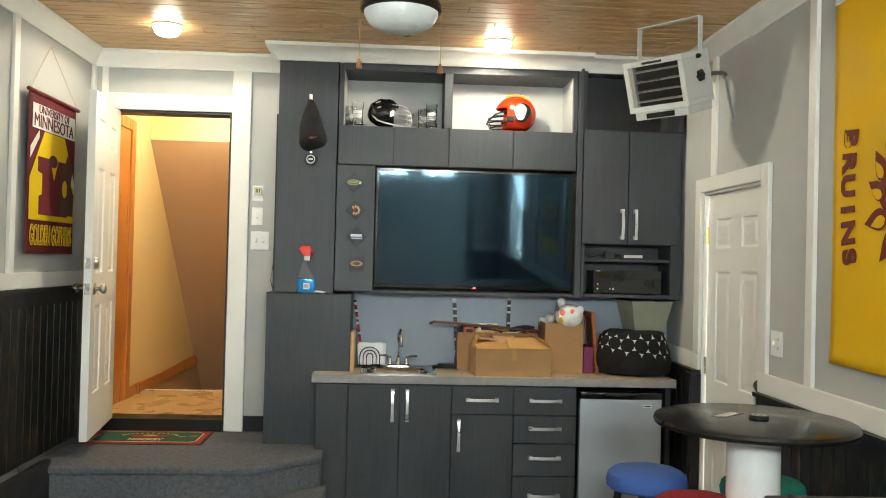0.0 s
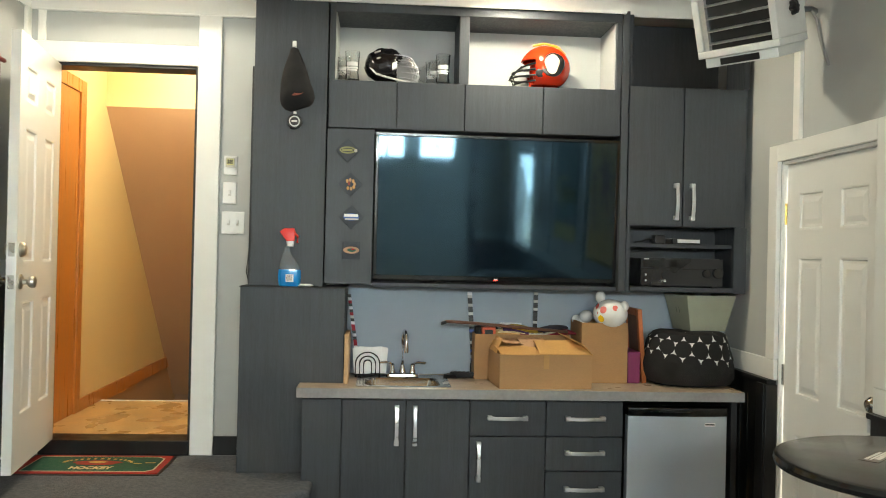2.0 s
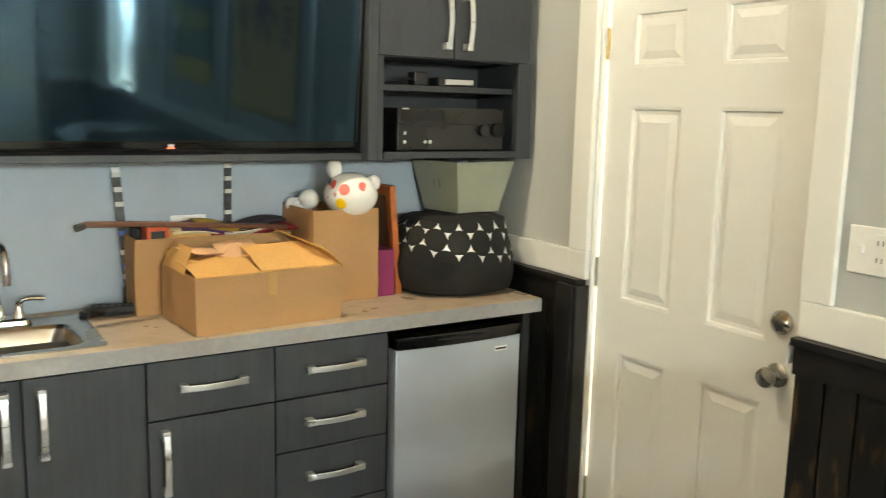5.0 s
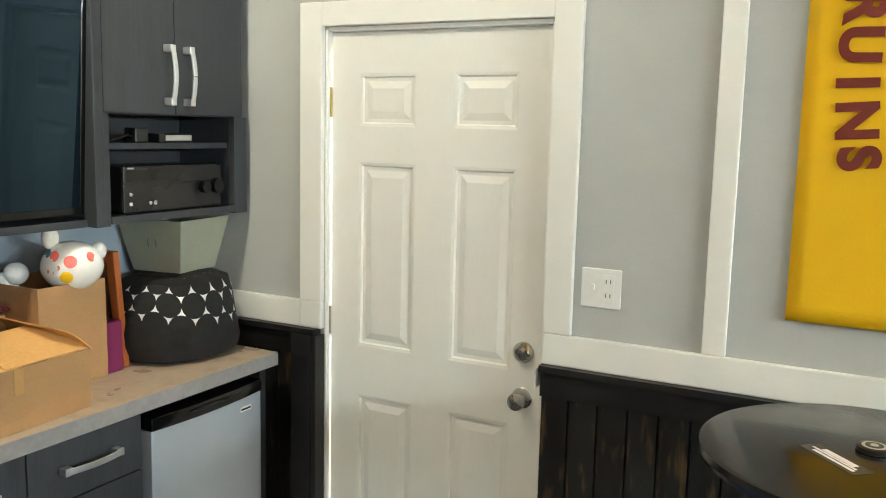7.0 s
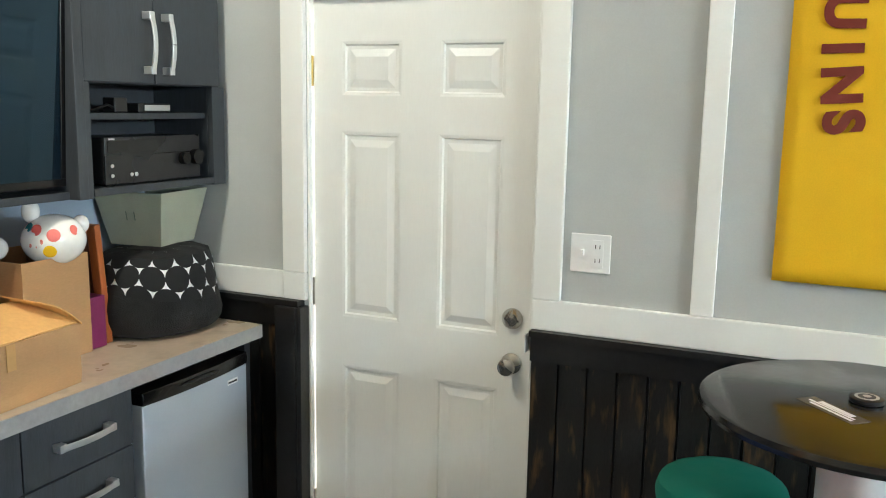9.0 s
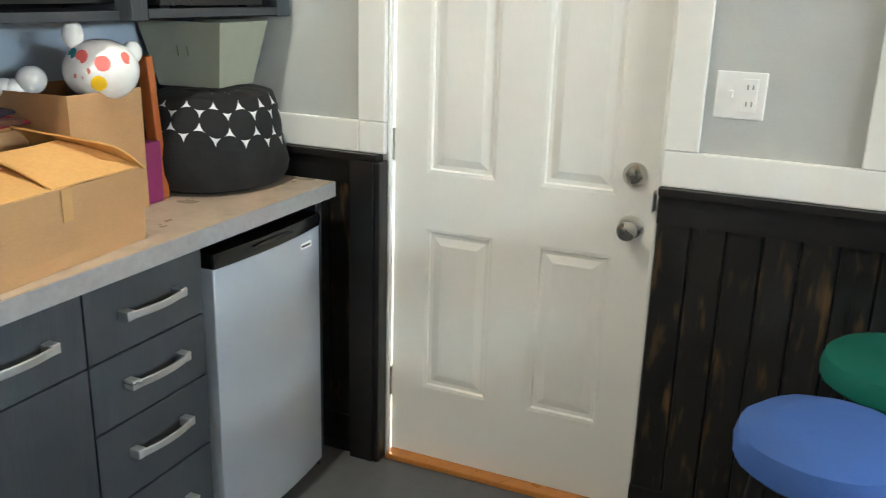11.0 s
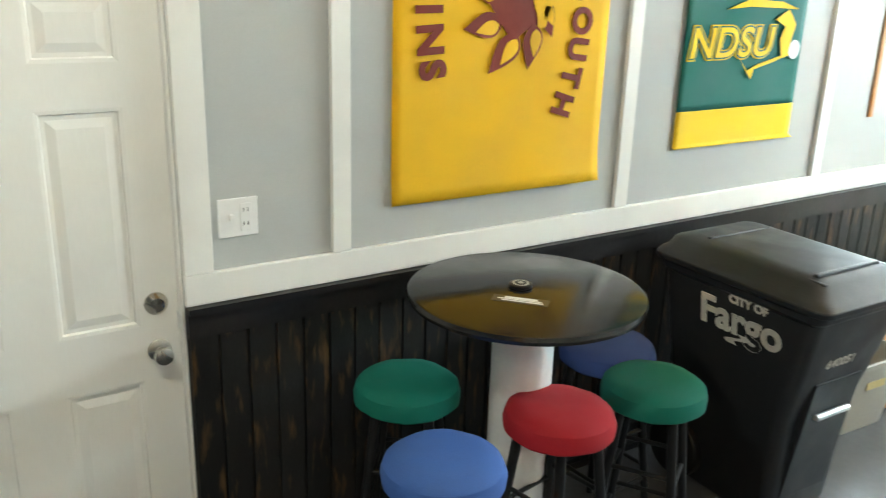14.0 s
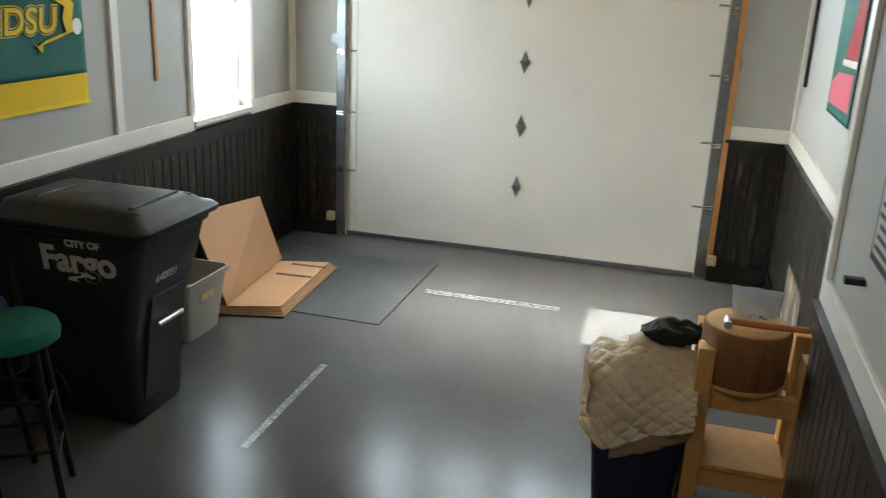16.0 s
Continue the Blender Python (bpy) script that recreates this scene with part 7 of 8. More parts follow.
R_, K_, W_ = M_REDC, M_BLACK, M_WHITEP
mini_stick((-0.268, 5.60, 1.03), (-0.322, 5.66, 1.372), 0.018, [R_, R_, R_, K_, W_, R_, R_, M_CHARIN, W_, K_, R_, R_, W_, K_, M_PRINT, R_, K_, W_, M_CHARIN, R_, W_, K_], "red and white printed mini hockey stick leaning on the wall")
mini_stick((0.345, 5.655, 1.00), (0.318, 5.672, 1.395), 0.024, [K_, K_, M_NAVYC, M_PRINT, K_, M_NAVYC, K_, K_, M_PRINT, K_, M_CHARIN, K_, M_NAVYC, K_, M_PRINT, K_, M_CHARIN, K_, M_PRINT, K_, K_, M_PRINT, K_, M_CHARIN, M_PRINT, W_], "black printed mini hockey stick leaning on the wall")
mini_stick((0.668, 5.665, Z), (0.678, 5.68, 1.402), 0.022, [K_] * 20 + [M_PRINT, K_, K_, M_CHARIN, K_, M_PRINT, K_, M_CHARIN, M_PRINT, K_, K_, M_PRINT], "black and white mini hockey stick leaning on the wall")
bm = bm_new()
box(bm, 0.327, 0.363, 5.650, 5.66, Z, 1.02)
finish("blade", bm, M_BLACK, thing("stick_blade", (0.345, 5.655, Z), "black blade foot of a mini stick", "mini stick"), 0.004)
nh = thing("napkin_holder", (-0.215, 5.56, Z), "black wire arch napkin holder", "napkin holder")
for yy in (5.535, 5.59):
    for r in (0.062, 0.041, 0.020):
        bm = bm_new()
        pts = [(-0.215 - r, yy, Z + 0.014), (-0.215 - r, yy, Z + 0.07)] + [(-0.215 - r * math.cos(a), yy, Z + 0.07 + r * math.sin(a) * 0.95) for a in [math.pi * k / 12 for k in range(1, 12)]] + [(-0.215 + r, yy, Z + 0.07), (-0.215 + r, yy, Z + 0.014)]
        tube(bm, pts, 0.0032, 8)
        finish("wire_arch", bm, M_BLACK, nh, smooth=True)
bm = bm_new()
tube(bm, [(-0.28, 5.535, Z + 0.014), (-0.15, 5.535, Z + 0.014), (-0.15, 5.59, Z + 0.014), (-0.28, 5.59, Z + 0.014), (-0.28, 5.535, Z + 0.0141)], 0.0035, 8)
for x in (-0.275, -0.155):
    for y in (5.537, 5.588):
        sphere(bm, (x, y, Z + 0.006), 0.006, (1, 1, 1), 8, 6)
finish("wire_base", bm, M_BLACK, nh, smooth=True)
nk = thing("napkins", (-0.215, 5.56, Z), "stack of white paper napkins", "napkins")
for i in range(5):
    bm = bm_new()
    box(bm, -0.075, 0.075, -0.002, 0.002, 0.0, 0.135)
    bm.transform(pose(-0.21 + 0.004 * i, 5.548 + 0.008 * i, Z + 0.018, 3 * i - 6, 2 * i - 5, 2 * i - 4))
    finish("napkin", bm, M_WHITE, nk)
cbd = thing("cutting_board", (-0.312, 5.4, Z), "pale wooden board standing against the partition", "board")
boxes("board", [(-0.3275, -0.306, 5.30, 5.56, Z, 1.195)], mat("pale_maple", srgb(206, 168, 122), 0.5, vary=0.1, scale=6, stretch=(4, 4, 0.6)), cbd, 0.004)
for i, (x, y, a, ln) in enumerate(((0.255, 5.60, 28, 0.15), (0.31, 5.585, 8, 0.13), (0.285, 5.57, -16, 0.14))):
    rm = thing("remote_control", (x, y, Z), "black remote control lying on the counter", "remote", "remotes on the counter")
    rm.matrix_basis = pose(x, y, Z + 0.012 * (i == 2) + 0.0, 0, 0, a)
    bm = bm_new()
    ring_loft(bm, [rrect(-ln / 2, ln / 2, -0.022, 0.022, 0.01, z) for z in (0.0, 0.012, 0.017)])
    finish("case", bm, M_BLACK, rm, 0.002, local=True, smooth=True)
    bm = bm_new()
    for k in range(5):
        for j in (-1, 0, 1):
            box(bm, -ln / 2 + 0.02 + k * 0.022, -ln / 2 + 0.032 + k * 0.022, j * 0.012 - 0.004, j * 0.012 + 0.004, 0.0172, 0.019)
    tagged(finish("buttons", bm, M_CHARIN, rm, local=True), kind="stuff")

settle(b1, 0.009, 0.002, 3.8)
settle(paper, 0.009, 0.002, 3.8)
settle(pig, 0.013, -0.033, -27, -0.008)
settle(pb, 0.013, 0.003)
settle(fo, 0.012, 0.02)
wf.matrix_basis = pose(1.221, 5.535, Z, 0, -4.9, 0)
settle(sg, 0.024, 0.046)

# ---- on the pub table ----
pk = thing("hockey_puck", (1.319, 3.297, TZ), "black hockey puck with a pale emblem ring", "puck")
bm = bm_new()
lathe(bm, 1.319, 3.297, [(0.034, TZ + 0.0003), (0.037, TZ + 0.002), (0.037, TZ + 0.011), (0.034, TZ + 0.013)], 32)
finish("disc", bm, M_BLACK, pk, smooth=True)
for r0, z, material in ((0.026, 0.0135, M_PRINT), (0.019, 0.0142, M_BLACK), (0.009, 0.0149, M_PRINT)):
    bm = bm_new()
    lathe(bm, 1.319, 3.297, [(r0, TZ + z - 0.0004), (r0, TZ + z + 0.0002)], 28)
    finish("emblem", bm, material, pk)
sk2 = thing("table_sticker", (1.26, 3.38, TZ), "clear sticker with white lettering on the table top", "sticker")
sk2.matrix_basis = pose(1.226, 3.368, TZ, 0, 0, 222)
bm = bm_new()
box(bm, -0.085, 0.085, -0.026, 0.026, 0.0003, 0.0010)
finish("film", bm, mat("brownish_clear_film", srgb(96, 86, 70), 0.15, vary=0.05, bump=0), sk2, local=True)
for x0, x1, y0, y1 in ((-0.05, 0.05, 0.004, 0.018), (-0.07, 0.065, -0.004, 0.002), (-0.055, 0.07, -0.016, -0.008)):
    bm = bm_new()
    box(bm, x0, x1, y0, y1, 0.0012, 0.0018)
    finish("print_bar", bm, M_WHITE, sk2, local=True)

# ---- on the garage floor ----
fm = thing("rubber_mat", (0.9, 0.12, 0), "large flat dark grey rubber floor mat", "mat")
boxes("sheet", [(0.54, 1.66, -0.48, 0.755, 0.0005, 0.007)], M_MATR, fm, 0.003)
tt = thing("grey_tote", (1.48, 1.2, 0), "open grey plastic storage tote", "tote")
bm = bm_new()
ring_loft(bm, [rrect(1.40, 1.62, 1.08, 1.40, 0.03, 0.001), rrect(1.365, 1.655, 1.02, 1.44, 0.035, 0.33), rrect(1.35, 1.665, 1.005, 1.455, 0.035, 0.335), rrect(1.35, 1.665, 1.005, 1.455, 0.035, 0.36),
               rrect(1.362, 1.653, 1.017, 1.443, 0.033, 0.36), rrect(1.372, 1.648, 1.03, 1.43, 0.033, 0.33), rrect(1.405, 1.615, 1.085, 1.395, 0.03, 0.012)], cap=True)
finish("tub", bm, M_GREYP, tt, smooth=True)
boxes("label", [(1.3665, 1.3685, 1.17, 1.31, 0.225, 0.262)], mat("yellowed_label", srgb(196, 184, 130), 0.6), tt, 0)
cdx = thing("tote_contents", (1.5, 1.22, 0.05), "folded brown paper inside the tote", "paper")
boxes("pile", [(1.42, 1.60, 1.10, 1.38, 0.013, 0.24)], M_CARD, cdx, 0.02)
sh = thing("flattened_cartons", (1.4, 0.4, 0), "stack of flattened cardboard cartons leaning on the wall", "cardboard")
for i in range(5):
    bm = bm_new()
    z = 0.0075 + 0.0105 * i
    o = 0.010 * i
    prism(bm, [(1.10 + o, 0.87 - o), (1.50, 0.98), (1.64, 0.90), (1.66, 0.10), (1.18 + o, -0.10 + o)], z, z + 0.0085)
    finish("sheet", bm, M_CARDP, sh)
bm = bm_new()
lo = [(1.44, 0.955, 0.062), (1.56, 0.02, 0.062), (1.682, 0.10, 0.52), (1.682, 0.94, 0.60)]
ring_loft(bm, [lo, [(x - 0.007, y, z + 0.003) for x, y, z in lo]])
finish("leaning_sheet", bm, M_CARDP, sh)
for y0 in (0.06, 0.28):
    bm = bm_new()
    for k in range(9):
        x = 1.20 + 0.028 * k
        box(bm, x, x + 0.021, y0 - 0.016 + 0.1 * (x - 1.2), y0 + 0.016 + 0.1 * (x - 1.2), 0.0586, 0.0594)
    tagged(finish("print_bars", bm, M_BLACK, sh), kind="stuff")
boxes("print_mark", [(1.607, 1.6085, 0.42, 0.49, 0.345, 0.385)], mat("blue_grey_print", srgb(70, 84, 100), 0.7), sh, 0)
# thin pale strips lying on the floor, blotched with darker grey
for nm, x0, x1, y0, y1, lines in (("floor_tape", -0.60, 0.306, 0.045, 0.125, 3), ("floor_tape", 0.472, 0.509, 1.375, 2.28, 1)):
    tp = thing(nm, ((x0 + x1) / 2, (y0 + y1) / 2, 0), "thin pale blotched strip on the floor", "tape")
    for k in range(lines):
        w = (y1 - y0) / lines
        bm = bm_new()
        if lines == 1:
            box(bm, x0, x1, y0, y1, 0.0004, 0.0012)
        else:
            box(bm, x0, x1, y0 + w * k + 0.004, y0 + w * (k + 1) - 0.006, 0.0004, 0.0016)
        finish("strip", bm, mat("blotched_pale_strip", srgb(160, 164, 166), 0.3, vary=0.2, scale=30, dark=srgb(112, 114, 116), dark_at=(0.46, 0.60)), tp)
settle(fm, -0.156, -0.004, -1.2)
settle(tt, -0.108, -0.008, -1.8)
settle(cdx, -0.108, -0.008, -1.8)
settle(sh, -0.146, -0.016, -2.0)
dm = thing("door_mat", (-1.55, 5.53, ZL), "green and red bordered team door mat", "door mat")
boxes("red_border", [(-1.90, -1.205, 5.40, 5.665, ZL + 0.0008, ZL + 0.006)], mat("red_mat_pile", srgb(158, 44, 38), 0.9, vary=0.15, scale=60, bump=0.5, fine=300), dm, 0.003)
boxes("edge", [(-1.915, -1.19, 5.388, 5.677, ZL + 0.0004, ZL + 0.0035)], M_BLACK, dm, 0.001)
bm = bm_new()
prism(bm, [(-1.86, 5.425), (-1.27, 5.425), (-1.235, 5.45), (-1.235, 5.615), (-1.27, 5.64), (-1.86, 5.64)], ZL + 0.0062, ZL + 0.0068)
finish("cream_line", bm, mat("cream_mat_pile", srgb(206, 196, 168), 0.9), dm)
bm = bm_new()
prism(bm, [(-1.855, 5.432), (-1.275, 5.432), (-1.243, 5.454), (-1.243, 5.611), (-1.275, 5.633), (-1.855, 5.633)], ZL + 0.0070, ZL + 0.0076)
finish("green_field", bm, mat("green_mat_pile", srgb(24, 78, 60), 0.9, vary=0.15, scale=60, bump=0.4, fine=300), dm)
lettering("letters", "HOCKEY", Matrix.Translation((-1.545, 5.468, ZL + 0.0085)), 0.050, mat("cream_mat_print", srgb(214, 196, 150), 0.9), dm, 0.0004, bold=0.002)
M_MATG = mat("gold_mat_emblem", srgb(196, 164, 92), 0.9, vary=0.2, scale=60)
for part, cy, w, d, up, m in (("emblem_field", 5.545, 0.115, 0.034, 0.0078, mat("red_mat_emblem", srgb(150, 48, 40), 0.9, vary=0.2, scale=60)), ("emblem_crest", 5.552, 0.045, 0.016, 0.0086, M_MATG)):
    bm = bm_new()
    ring_loft(bm, [[(-1.545 + w * (1 + 0.12 * math.sin(5 * a)) * math.cos(a), cy + d * math.sin(a), ZL + up + h) for a in [2 * math.pi * i / 24 for i in range(24)]] for h in (0, 0.0006)])
    finish(part, bm, m, dm)
bm = bm_new()
for k in range(15):
    a = math.pi * (0.04 + 0.92 * k / 14)
    x, y = -1.545 - 0.165 * math.cos(a), 5.548 + 0.055 * math.sin(a)
    box(bm, x - 0.0065, x + 0.0065, y - 0.008, y + 0.008, ZL + 0.0078, ZL + 0.0086)
for x0, x1, y in ((-1.365, -1.325, 5.538), (-1.312, -1.262, 5.548)):
    box(bm, x0, x1, y - 0.004, y + 0.004, ZL + 0.0078, ZL + 0.0086)
finish("print_bars", bm, M_MATG, dm)

settle(dm, 0, -0.06, 0, 0, 1.38)

# wooden stand with a log, blanket over a tub
sd = thing("log_stand", (-1.53, 2.06, 0), "home-made pine lumber stand with a round seat ring", "stand")
for x in (-1.365, -1.725):
    for y in (2.19, 1.93):
        boxes("post", [(x - 0.011, x + 0.049, y - 0.045, y + 0.045, 0, 0.775)], M_WOOD, sd, 0.004)
for y in (2.19, 1.93):
    boxes("rail", [(-1.687 + 0.0005, -1.3655, y - 0.02, y + 0.02, 0.20, 0.285)], M_WOOD, sd, 0.003)
    boxes("rail", [(-1.687 + 0.0005, -1.3655, y - 0.02, y + 0.02, 0.53, 0.61)], M_WOOD, sd, 0.003)
boxes("shelf", [(-1.686, -1.366, 1.89, 2.23, 0.2855, 0.305)], M_WOOD, sd, 0.003)
bm = bm_new()
lathe(bm, -1.484, 2.10, [(0.10, 0.6105), (0.150, 0.6105), (0.156, 0.622), (0.150, 0.634), (0.10, 0.634)], 40, cap=True)
finish("ring_seat", bm, M_WOOD, sd, smooth=True)
lo_ = thing("log_round", (-1.535, 2.07, 0.635), "short debarked log round with rough sawn top", "log")
bm = bm_new()
rings = []
for r, z in ((0.152, 0.635), (0.157, 0.645), (0.158, 0.74), (0.159, 0.835), (0.153, 0.845)):
    rings.append([(-1.525 + r * (1 + 0.03 * noise.noise(Vector((2 * math.cos(a), 2 * math.sin(a), 1)))) * math.cos(a), 2.07 + r * (1 + 0.03 * noise.noise(Vector((2 * math.cos(a), 2 * math.sin(a), 1)))) * math.sin(a), z) for a in [2 * math.pi * i / 40 for i in range(40)]])
ring_loft(bm, rings)
finish("bark_side", bm, mat("brown_log_side", srgb(134, 92, 54), 0.6, vary=0.25, scale=6, stretch=(5, 5, 0.8), bump=0.5, fine=40), lo_, smooth=True)
bm = bm_new()
lathe(bm, -1.525, 2.07, [(0.151, 0.8455), (0.149, 0.850), (0.09, 0.851), (0.03, 0.850)], 40)
finish("sawn_top", bm, mat("sawn_end_grain", srgb(206, 166, 110), 0.7, vary=0.2, scale=16, bump=0.5, fine=80), lo_, smooth=True)
hmr = thing("claw_hammer", (-1.580, 2.130, 0.852), "hammer with an orange-brown wooden handle", "hammer")
bm = bm_new()
tube(bm, [(-1.450, 2.140, 0.872), (-1.570, 2.135, 0.868), (-1.680, 2.125, 0.868), (-1.730, 2.120, 0.868)], 0.012, 10)
finish("handle", bm, mat("orange_wood_handle", srgb(186, 108, 50), 0.4, vary=0.12), hmr, smooth=True)
bm = bm_new()
rod(bm, (-1.445, 2.175, 0.868), (-1.445, 2.120, 0.868), 0.014, seg=14)
rod(bm, (-1.445, 2.120, 0.868), (-1.445, 2.070, 0.866), 0.012, 0.004, seg=10)
finish("head", bm, M_STEEL, hmr, smooth=True)
zb = thing("zip_bag", (-1.550, 2.020, 0.852), "clear zip bag of small screws with a blue seal", "plastic bag")
M_FILM = mat("clear_bag_film", srgb(214, 226, 240), 0.15, vary=0.05, bump=0.4, fine=50)
M_FILM.node_tree.nodes["Principled BSDF"].inputs["Alpha"].default_value = 0.34
bm = bm_new()
rings = []
for k in range(9):
    t = k / 8
    ring = []
    for i in range(28):
        a = 2 * math.pi * i / 28
        c, sn = math.cos(a), math.sin(a)
        p = Vector((-1.55 + (0.082 + 0.012 * t) * c, 2.0 - 0.02 * t + (0.036 * (1 - t) ** 0.7 + 0.002) * sn, 0.8525 + 0.105 * t))
        ring.append(p + Vector((noise.noise(p * 30), 1.2 * noise.noise(p * 30 + Vector((4, 0, 0))), 0.6 * noise.noise(p * 26) * t)) * 0.007)
    rings.append(ring)
ring_loft(bm, rings)
finish("film", bm, M_FILM, zb, smooth=True, label="thin clear plastic film")
bm = bm_new()
box(bm, -1.642, -1.458, 1.977, 1.983, 0.940, 0.948)
finish("seal", bm, mat("blue_seal_film", srgb(120, 160, 214), 0.2, vary=0.05), zb)
bm = bm_new()
rng = random.Random(4)
for k in range(60):
    a, r = rng.random() * 6.28, rng.random() ** 0.5
    p = Vector((-1.555 + 0.06 * r * math.cos(a), 2.01 + 0.028 * r * math.sin(a), 0.858 + 0.012 * rng.random()))
    rod(bm, p, p + Vector((rng.uniform(-1, 1), rng.uniform(-1, 1), 0.1)) * 0.012, 0.002, seg=5)
tagged(finish("screws", bm, mat("dark_screws", srgb(70, 66, 60), 0.4, 0.8), zb), kind="stuff")

tub = thing("blue_tub", (-1.14, 2.0, 0), "dark blue plastic storage tub under the blanket", "tub")
bm = bm_new()
ring_loft(bm, [rrect(-1.28, -0.98, 1.83, 2.17, 0.03, 0.0), rrect(-1.31, -0.945, 1.80, 2.20, 0.035, 0.39), rrect(-1.32, -0.935, 1.79, 2.21, 0.035, 0.395), rrect(-1.32, -0.935, 1.79, 2.21, 0.035, 0.42)])
finish("body", bm, mat("navy_plastic", srgb(22, 32, 58), 0.4, vary=0.1, scale=5), tub, smooth=True)
bl = thing("quilted_blanket", (-1.1, 2.0, 0.4), "crumpled beige quilted blanket heaped over the tub", "blanket")
M_QUILT = mat("beige_quilt_cloth", srgb(214, 199, 176), 0.85, vary=0.08, scale=9, bump=0.4, fine=220, depth=0.001)


def lower_edge(u):
    """How low the quilt hangs in front, from the tub's outer side across to the stand."""
    return 0.40 - 0.30 * u if u < 0.25 else 0.325 + 0.20 * (u - 0.25)


PROF = [(1.80, 0.45), (1.85, 0.56), (1.93, 0.645), (2.04, 0.675), (2.13, 0.645), (2.20, 0.57), (2.24, 0.47), (2.262, 0.34)]
NU, NV = 110, 96
bm = bm_new()
rows = []
ln = [0.0]
for (ya, za), (yb_, zb_) in zip(PROF, PROF[1:]):
    ln.append(ln[-1] + math.hypot(yb_ - ya, zb_ - za))
for j in range(NV + 1):
    sv = ln[-1] * j / NV
    k = max(i for i in range(len(PROF) - 1) if ln[i] <= sv + 1e-9)
    f = (sv - ln[k]) / (ln[k + 1] - ln[k])
    (ya, za), (yb_, zb_) = PROF[k], PROF[k + 1]
    ny, nz = -(zb_ - za) / (ln[k + 1] - ln[k]), (yb_ - ya) / (ln[k + 1] - ln[k])
    row = []
    for i in range(NU + 1):
        u = i / NU
        x = -0.900 - 0.425 * u
        y, z = ya + (yb_ - ya) * f, za + (zb_ - za) * f
        if y > 2.13:
            z = 0.645 + (z - 0.645) * (0.645 - lower_edge(u)) / 0.305
        e = max(0.0, 1 - u / 0.22)
        z -= 0.10 * e ** 2 * max(0.0, (z - 0.4) / 0.27)
        y -= 0.05 * e ** 2
        a, b = (x + sv * 1.1) * 40, (x - sv * 1.1) * 40
        d = 0.024 * noise.noise(Vector((x * 8, sv * 5, 2.0))) + 0.014 * math.sin(9 * u + 6 * j / NV) + 0.008 * noise.noise(Vector((x * 22, sv * 22, 5.0)))
        d += 0.013 * min(abs(math.sin(a)), abs(math.sin(b))) ** 0.5
        row.append(bm.verts.new((x, y + ny * d, z + nz * d)))
    rows.append(row)
for p, q2 in zip(rows, rows[1:]):
    for i in range(NU):
        bm.faces.new((p[i], p[i + 1], q2[i + 1], q2[i]))
ob = finish("quilt", bm, M_QUILT, bl, smooth=True)
mod = ob.modifiers.new("thickness", "SOLIDIFY")
mod.thickness = 0.02


def fold(part, pts, half, thick, material, seed):
    """A thick folded strip of cloth along pts, half its height, thick its depth, rounded and creased."""
    bm = bm_new()
    rings = []
    for k, p in enumerate(pts):
        t = k / (len(pts) - 1)
        s_ = 0.55 + 0.45 * math.sin(math.pi * (0.12 + 0.76 * t))
        ring = []
        for i in range(20):
            a = 2 * math.pi * i / 20
            w = 1 + 0.14 * noise.noise(Vector((t * 5, 2 * math.cos(a), 2 * math.sin(a) + seed)))
            ring.append((p[0] + 0.012 * noise.noise(Vector((t * 6, a, seed))), p[1] + thick * s_ * w * math.cos(a), p[2] + half * s_ * w * math.sin(a)))
        rings.append(ring)
    ring_loft(bm, rings)
    finish(part, bm, material, bl, smooth=True)


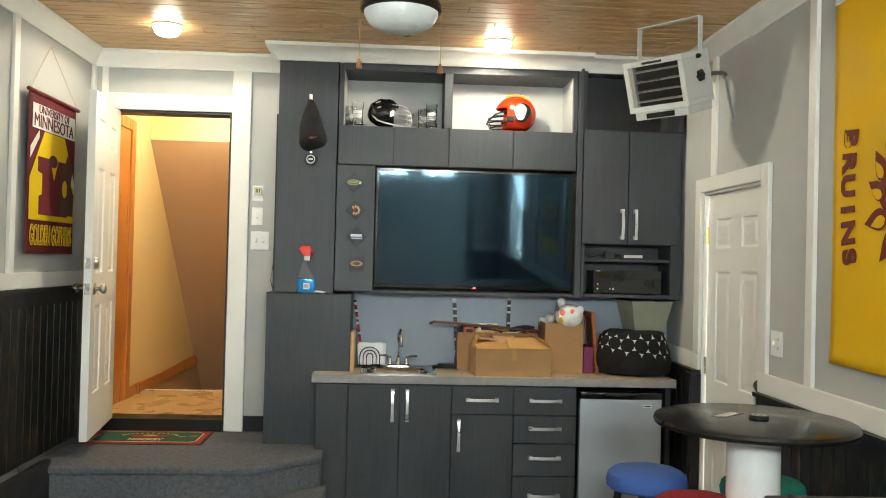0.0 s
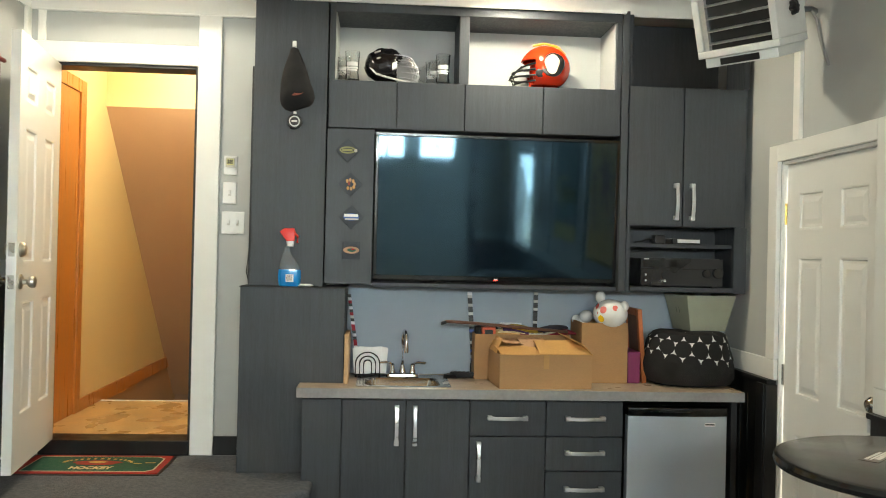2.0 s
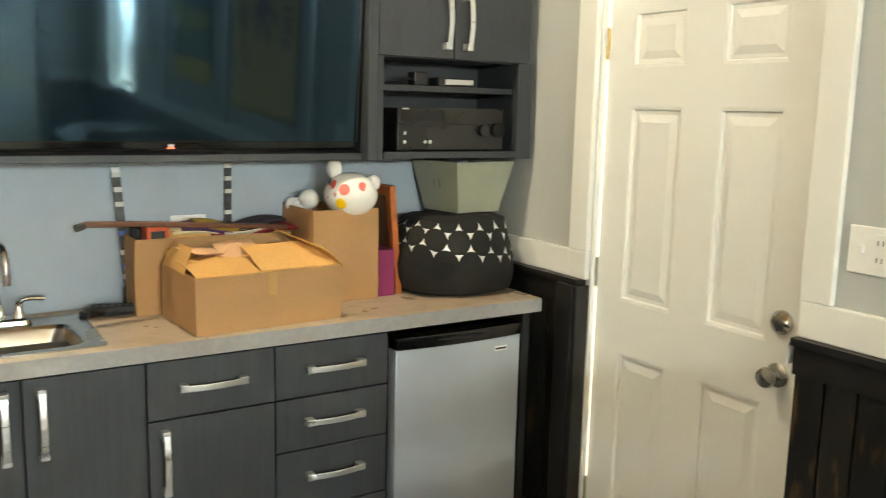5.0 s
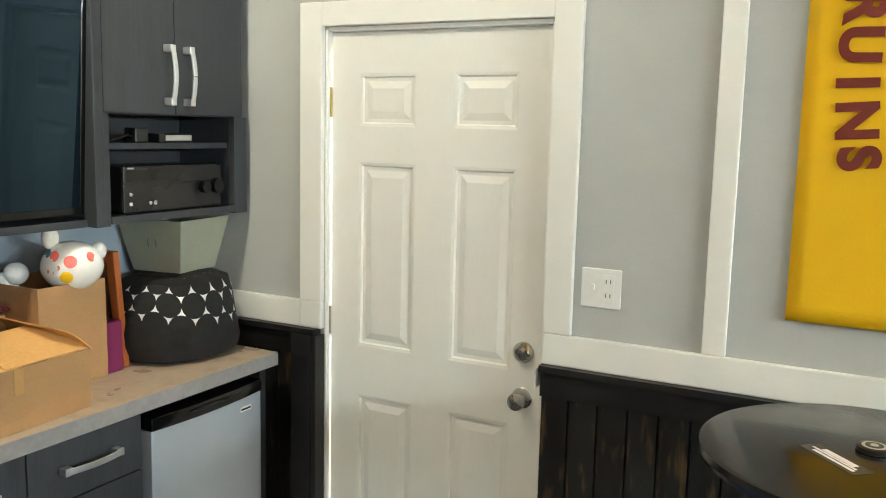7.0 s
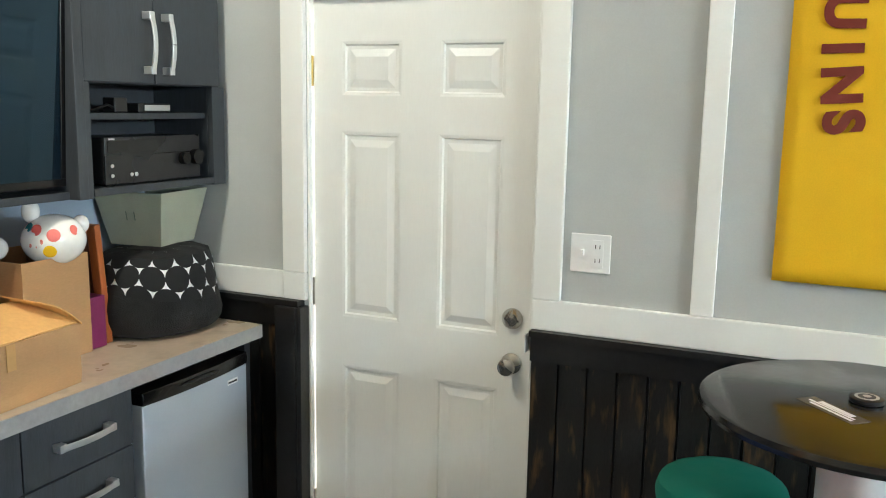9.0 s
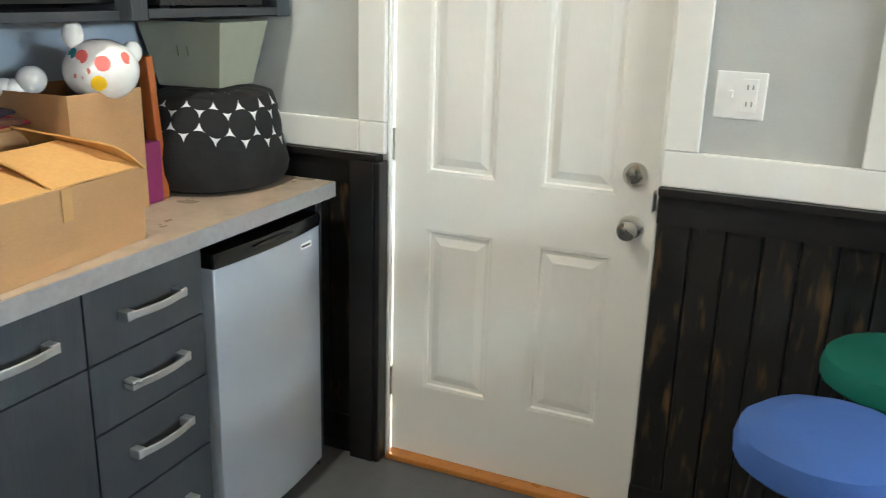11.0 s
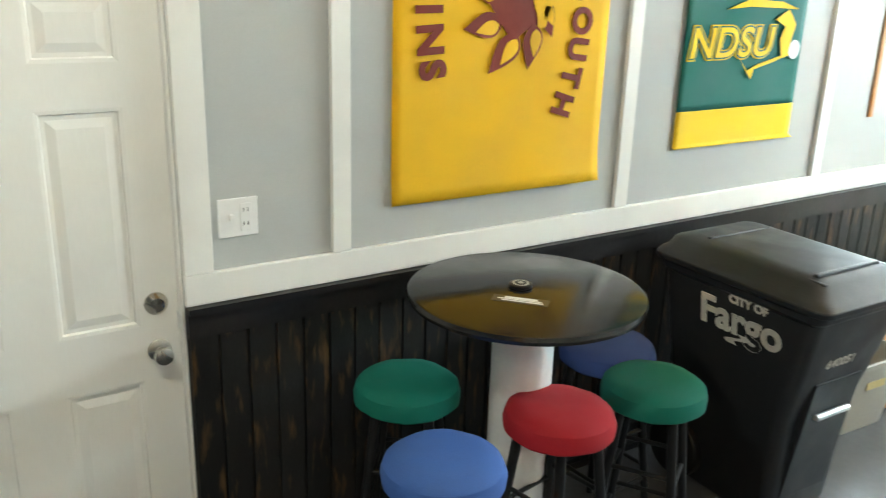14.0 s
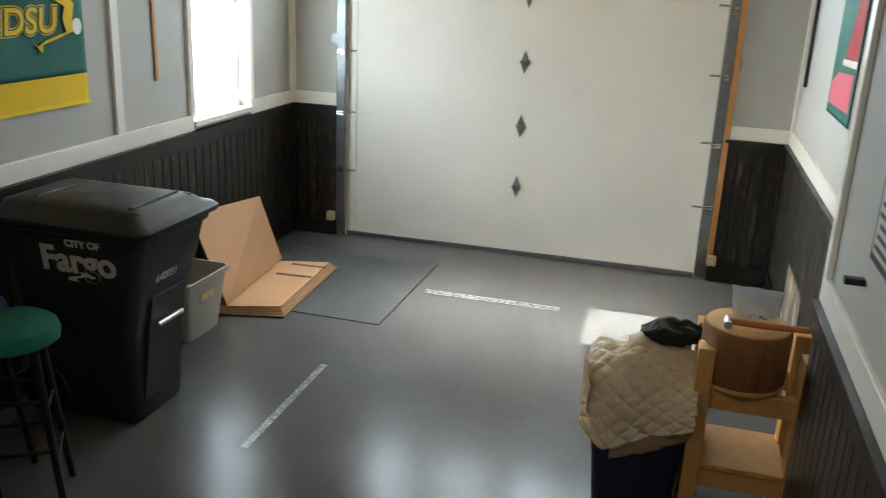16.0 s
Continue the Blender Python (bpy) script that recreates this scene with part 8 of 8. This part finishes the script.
M_LINING = mat("plain_quilt_lining", srgb(172, 148, 116), 0.85, vary=0.07, scale=9, bump=0.3, fine=200, depth=0.001)
fold("turned_fold", [(-1.03 - 0.03 * k, 2.236 - 0.0035 * k, 0.318 + 0.0125 * k + 0.004 * (k % 2)) for k in range(11)], 0.062, 0.024, M_LINING, 1.0)
fold("side_layer", [(-0.893 - 0.004 * k, 2.06 + 0.018 * k, 0.535 - 0.002 * k) for k in range(9)], 0.105, 0.03, mat("pale_inner_layer", srgb(206, 180, 148), 0.85, vary=0.05, scale=8, bump=0.3, fine=200, depth=0.001), 4.0)
fold("top_heap", [(-1.05 - 0.03 * k, 2.0, 0.655 + 0.010 * math.sin(k)) for k in range(9)], 0.055, 0.09, M_QUILT, 7.0)
gc = thing("green_garment", (-1.205, 2.0, 0.70), "dark green crumpled garment", "clothing")
bm = bm_new()
sphere(bm, (-1.21, 2.0, 0.738), 1.0, (0.125, 0.08, 0.046), 60, 34)
for w in bm.verts:
    w.co += Vector((noise.noise(w.co * 12), noise.noise(w.co * 12 + Vector((3, 0, 0))), noise.noise(w.co * 14 + Vector((0, 3, 0))))) * 0.026 + Vector((noise.noise(w.co * 38), noise.noise(w.co * 38 + Vector((2, 0, 0))), noise.noise(w.co * 38 + Vector((0, 2, 0))))) * 0.012
finish("cloth", bm, mat("dark_green_cloth", srgb(24, 36, 30), 0.85, vary=0.15, scale=12, bump=0.3), gc, smooth=True)
settle(sd, -0.044, 0.04)
for ob in (lo_, hmr, zb):
    settle(ob, -0.003, 0.07)
for ob in (tub, bl, gc):
    settle(ob, -0.052, 0.06)

# the upper units stand a little proud of the wall, with all that is on and in them
for ob in list(scene.objects):
    kind = ob.name.split(".")[0]
    if ob.parent is None and kind in ("wall_unit", "corner_wall_cabinet"):
        ob.matrix_basis = UPPER_FIT @ Matrix.Translation((0, 5.70, 0)) @ Matrix.Diagonal((1, 1.1207, 1, 1)) @ Matrix.Translation((0, -5.70, 0)) @ ob.matrix_basis
    elif ob.parent is None and kind in ("television", "baseball_cap", "adhesive_hook", "wall_puck", "logo_coaster", "glass_mug", "hockey_helmet", "football_helmet", "stereo_receiver", "media_player"):
        ob.matrix_basis = UPPER_FIT @ Matrix.Translation((0, -0.035, 0)) @ ob.matrix_basis
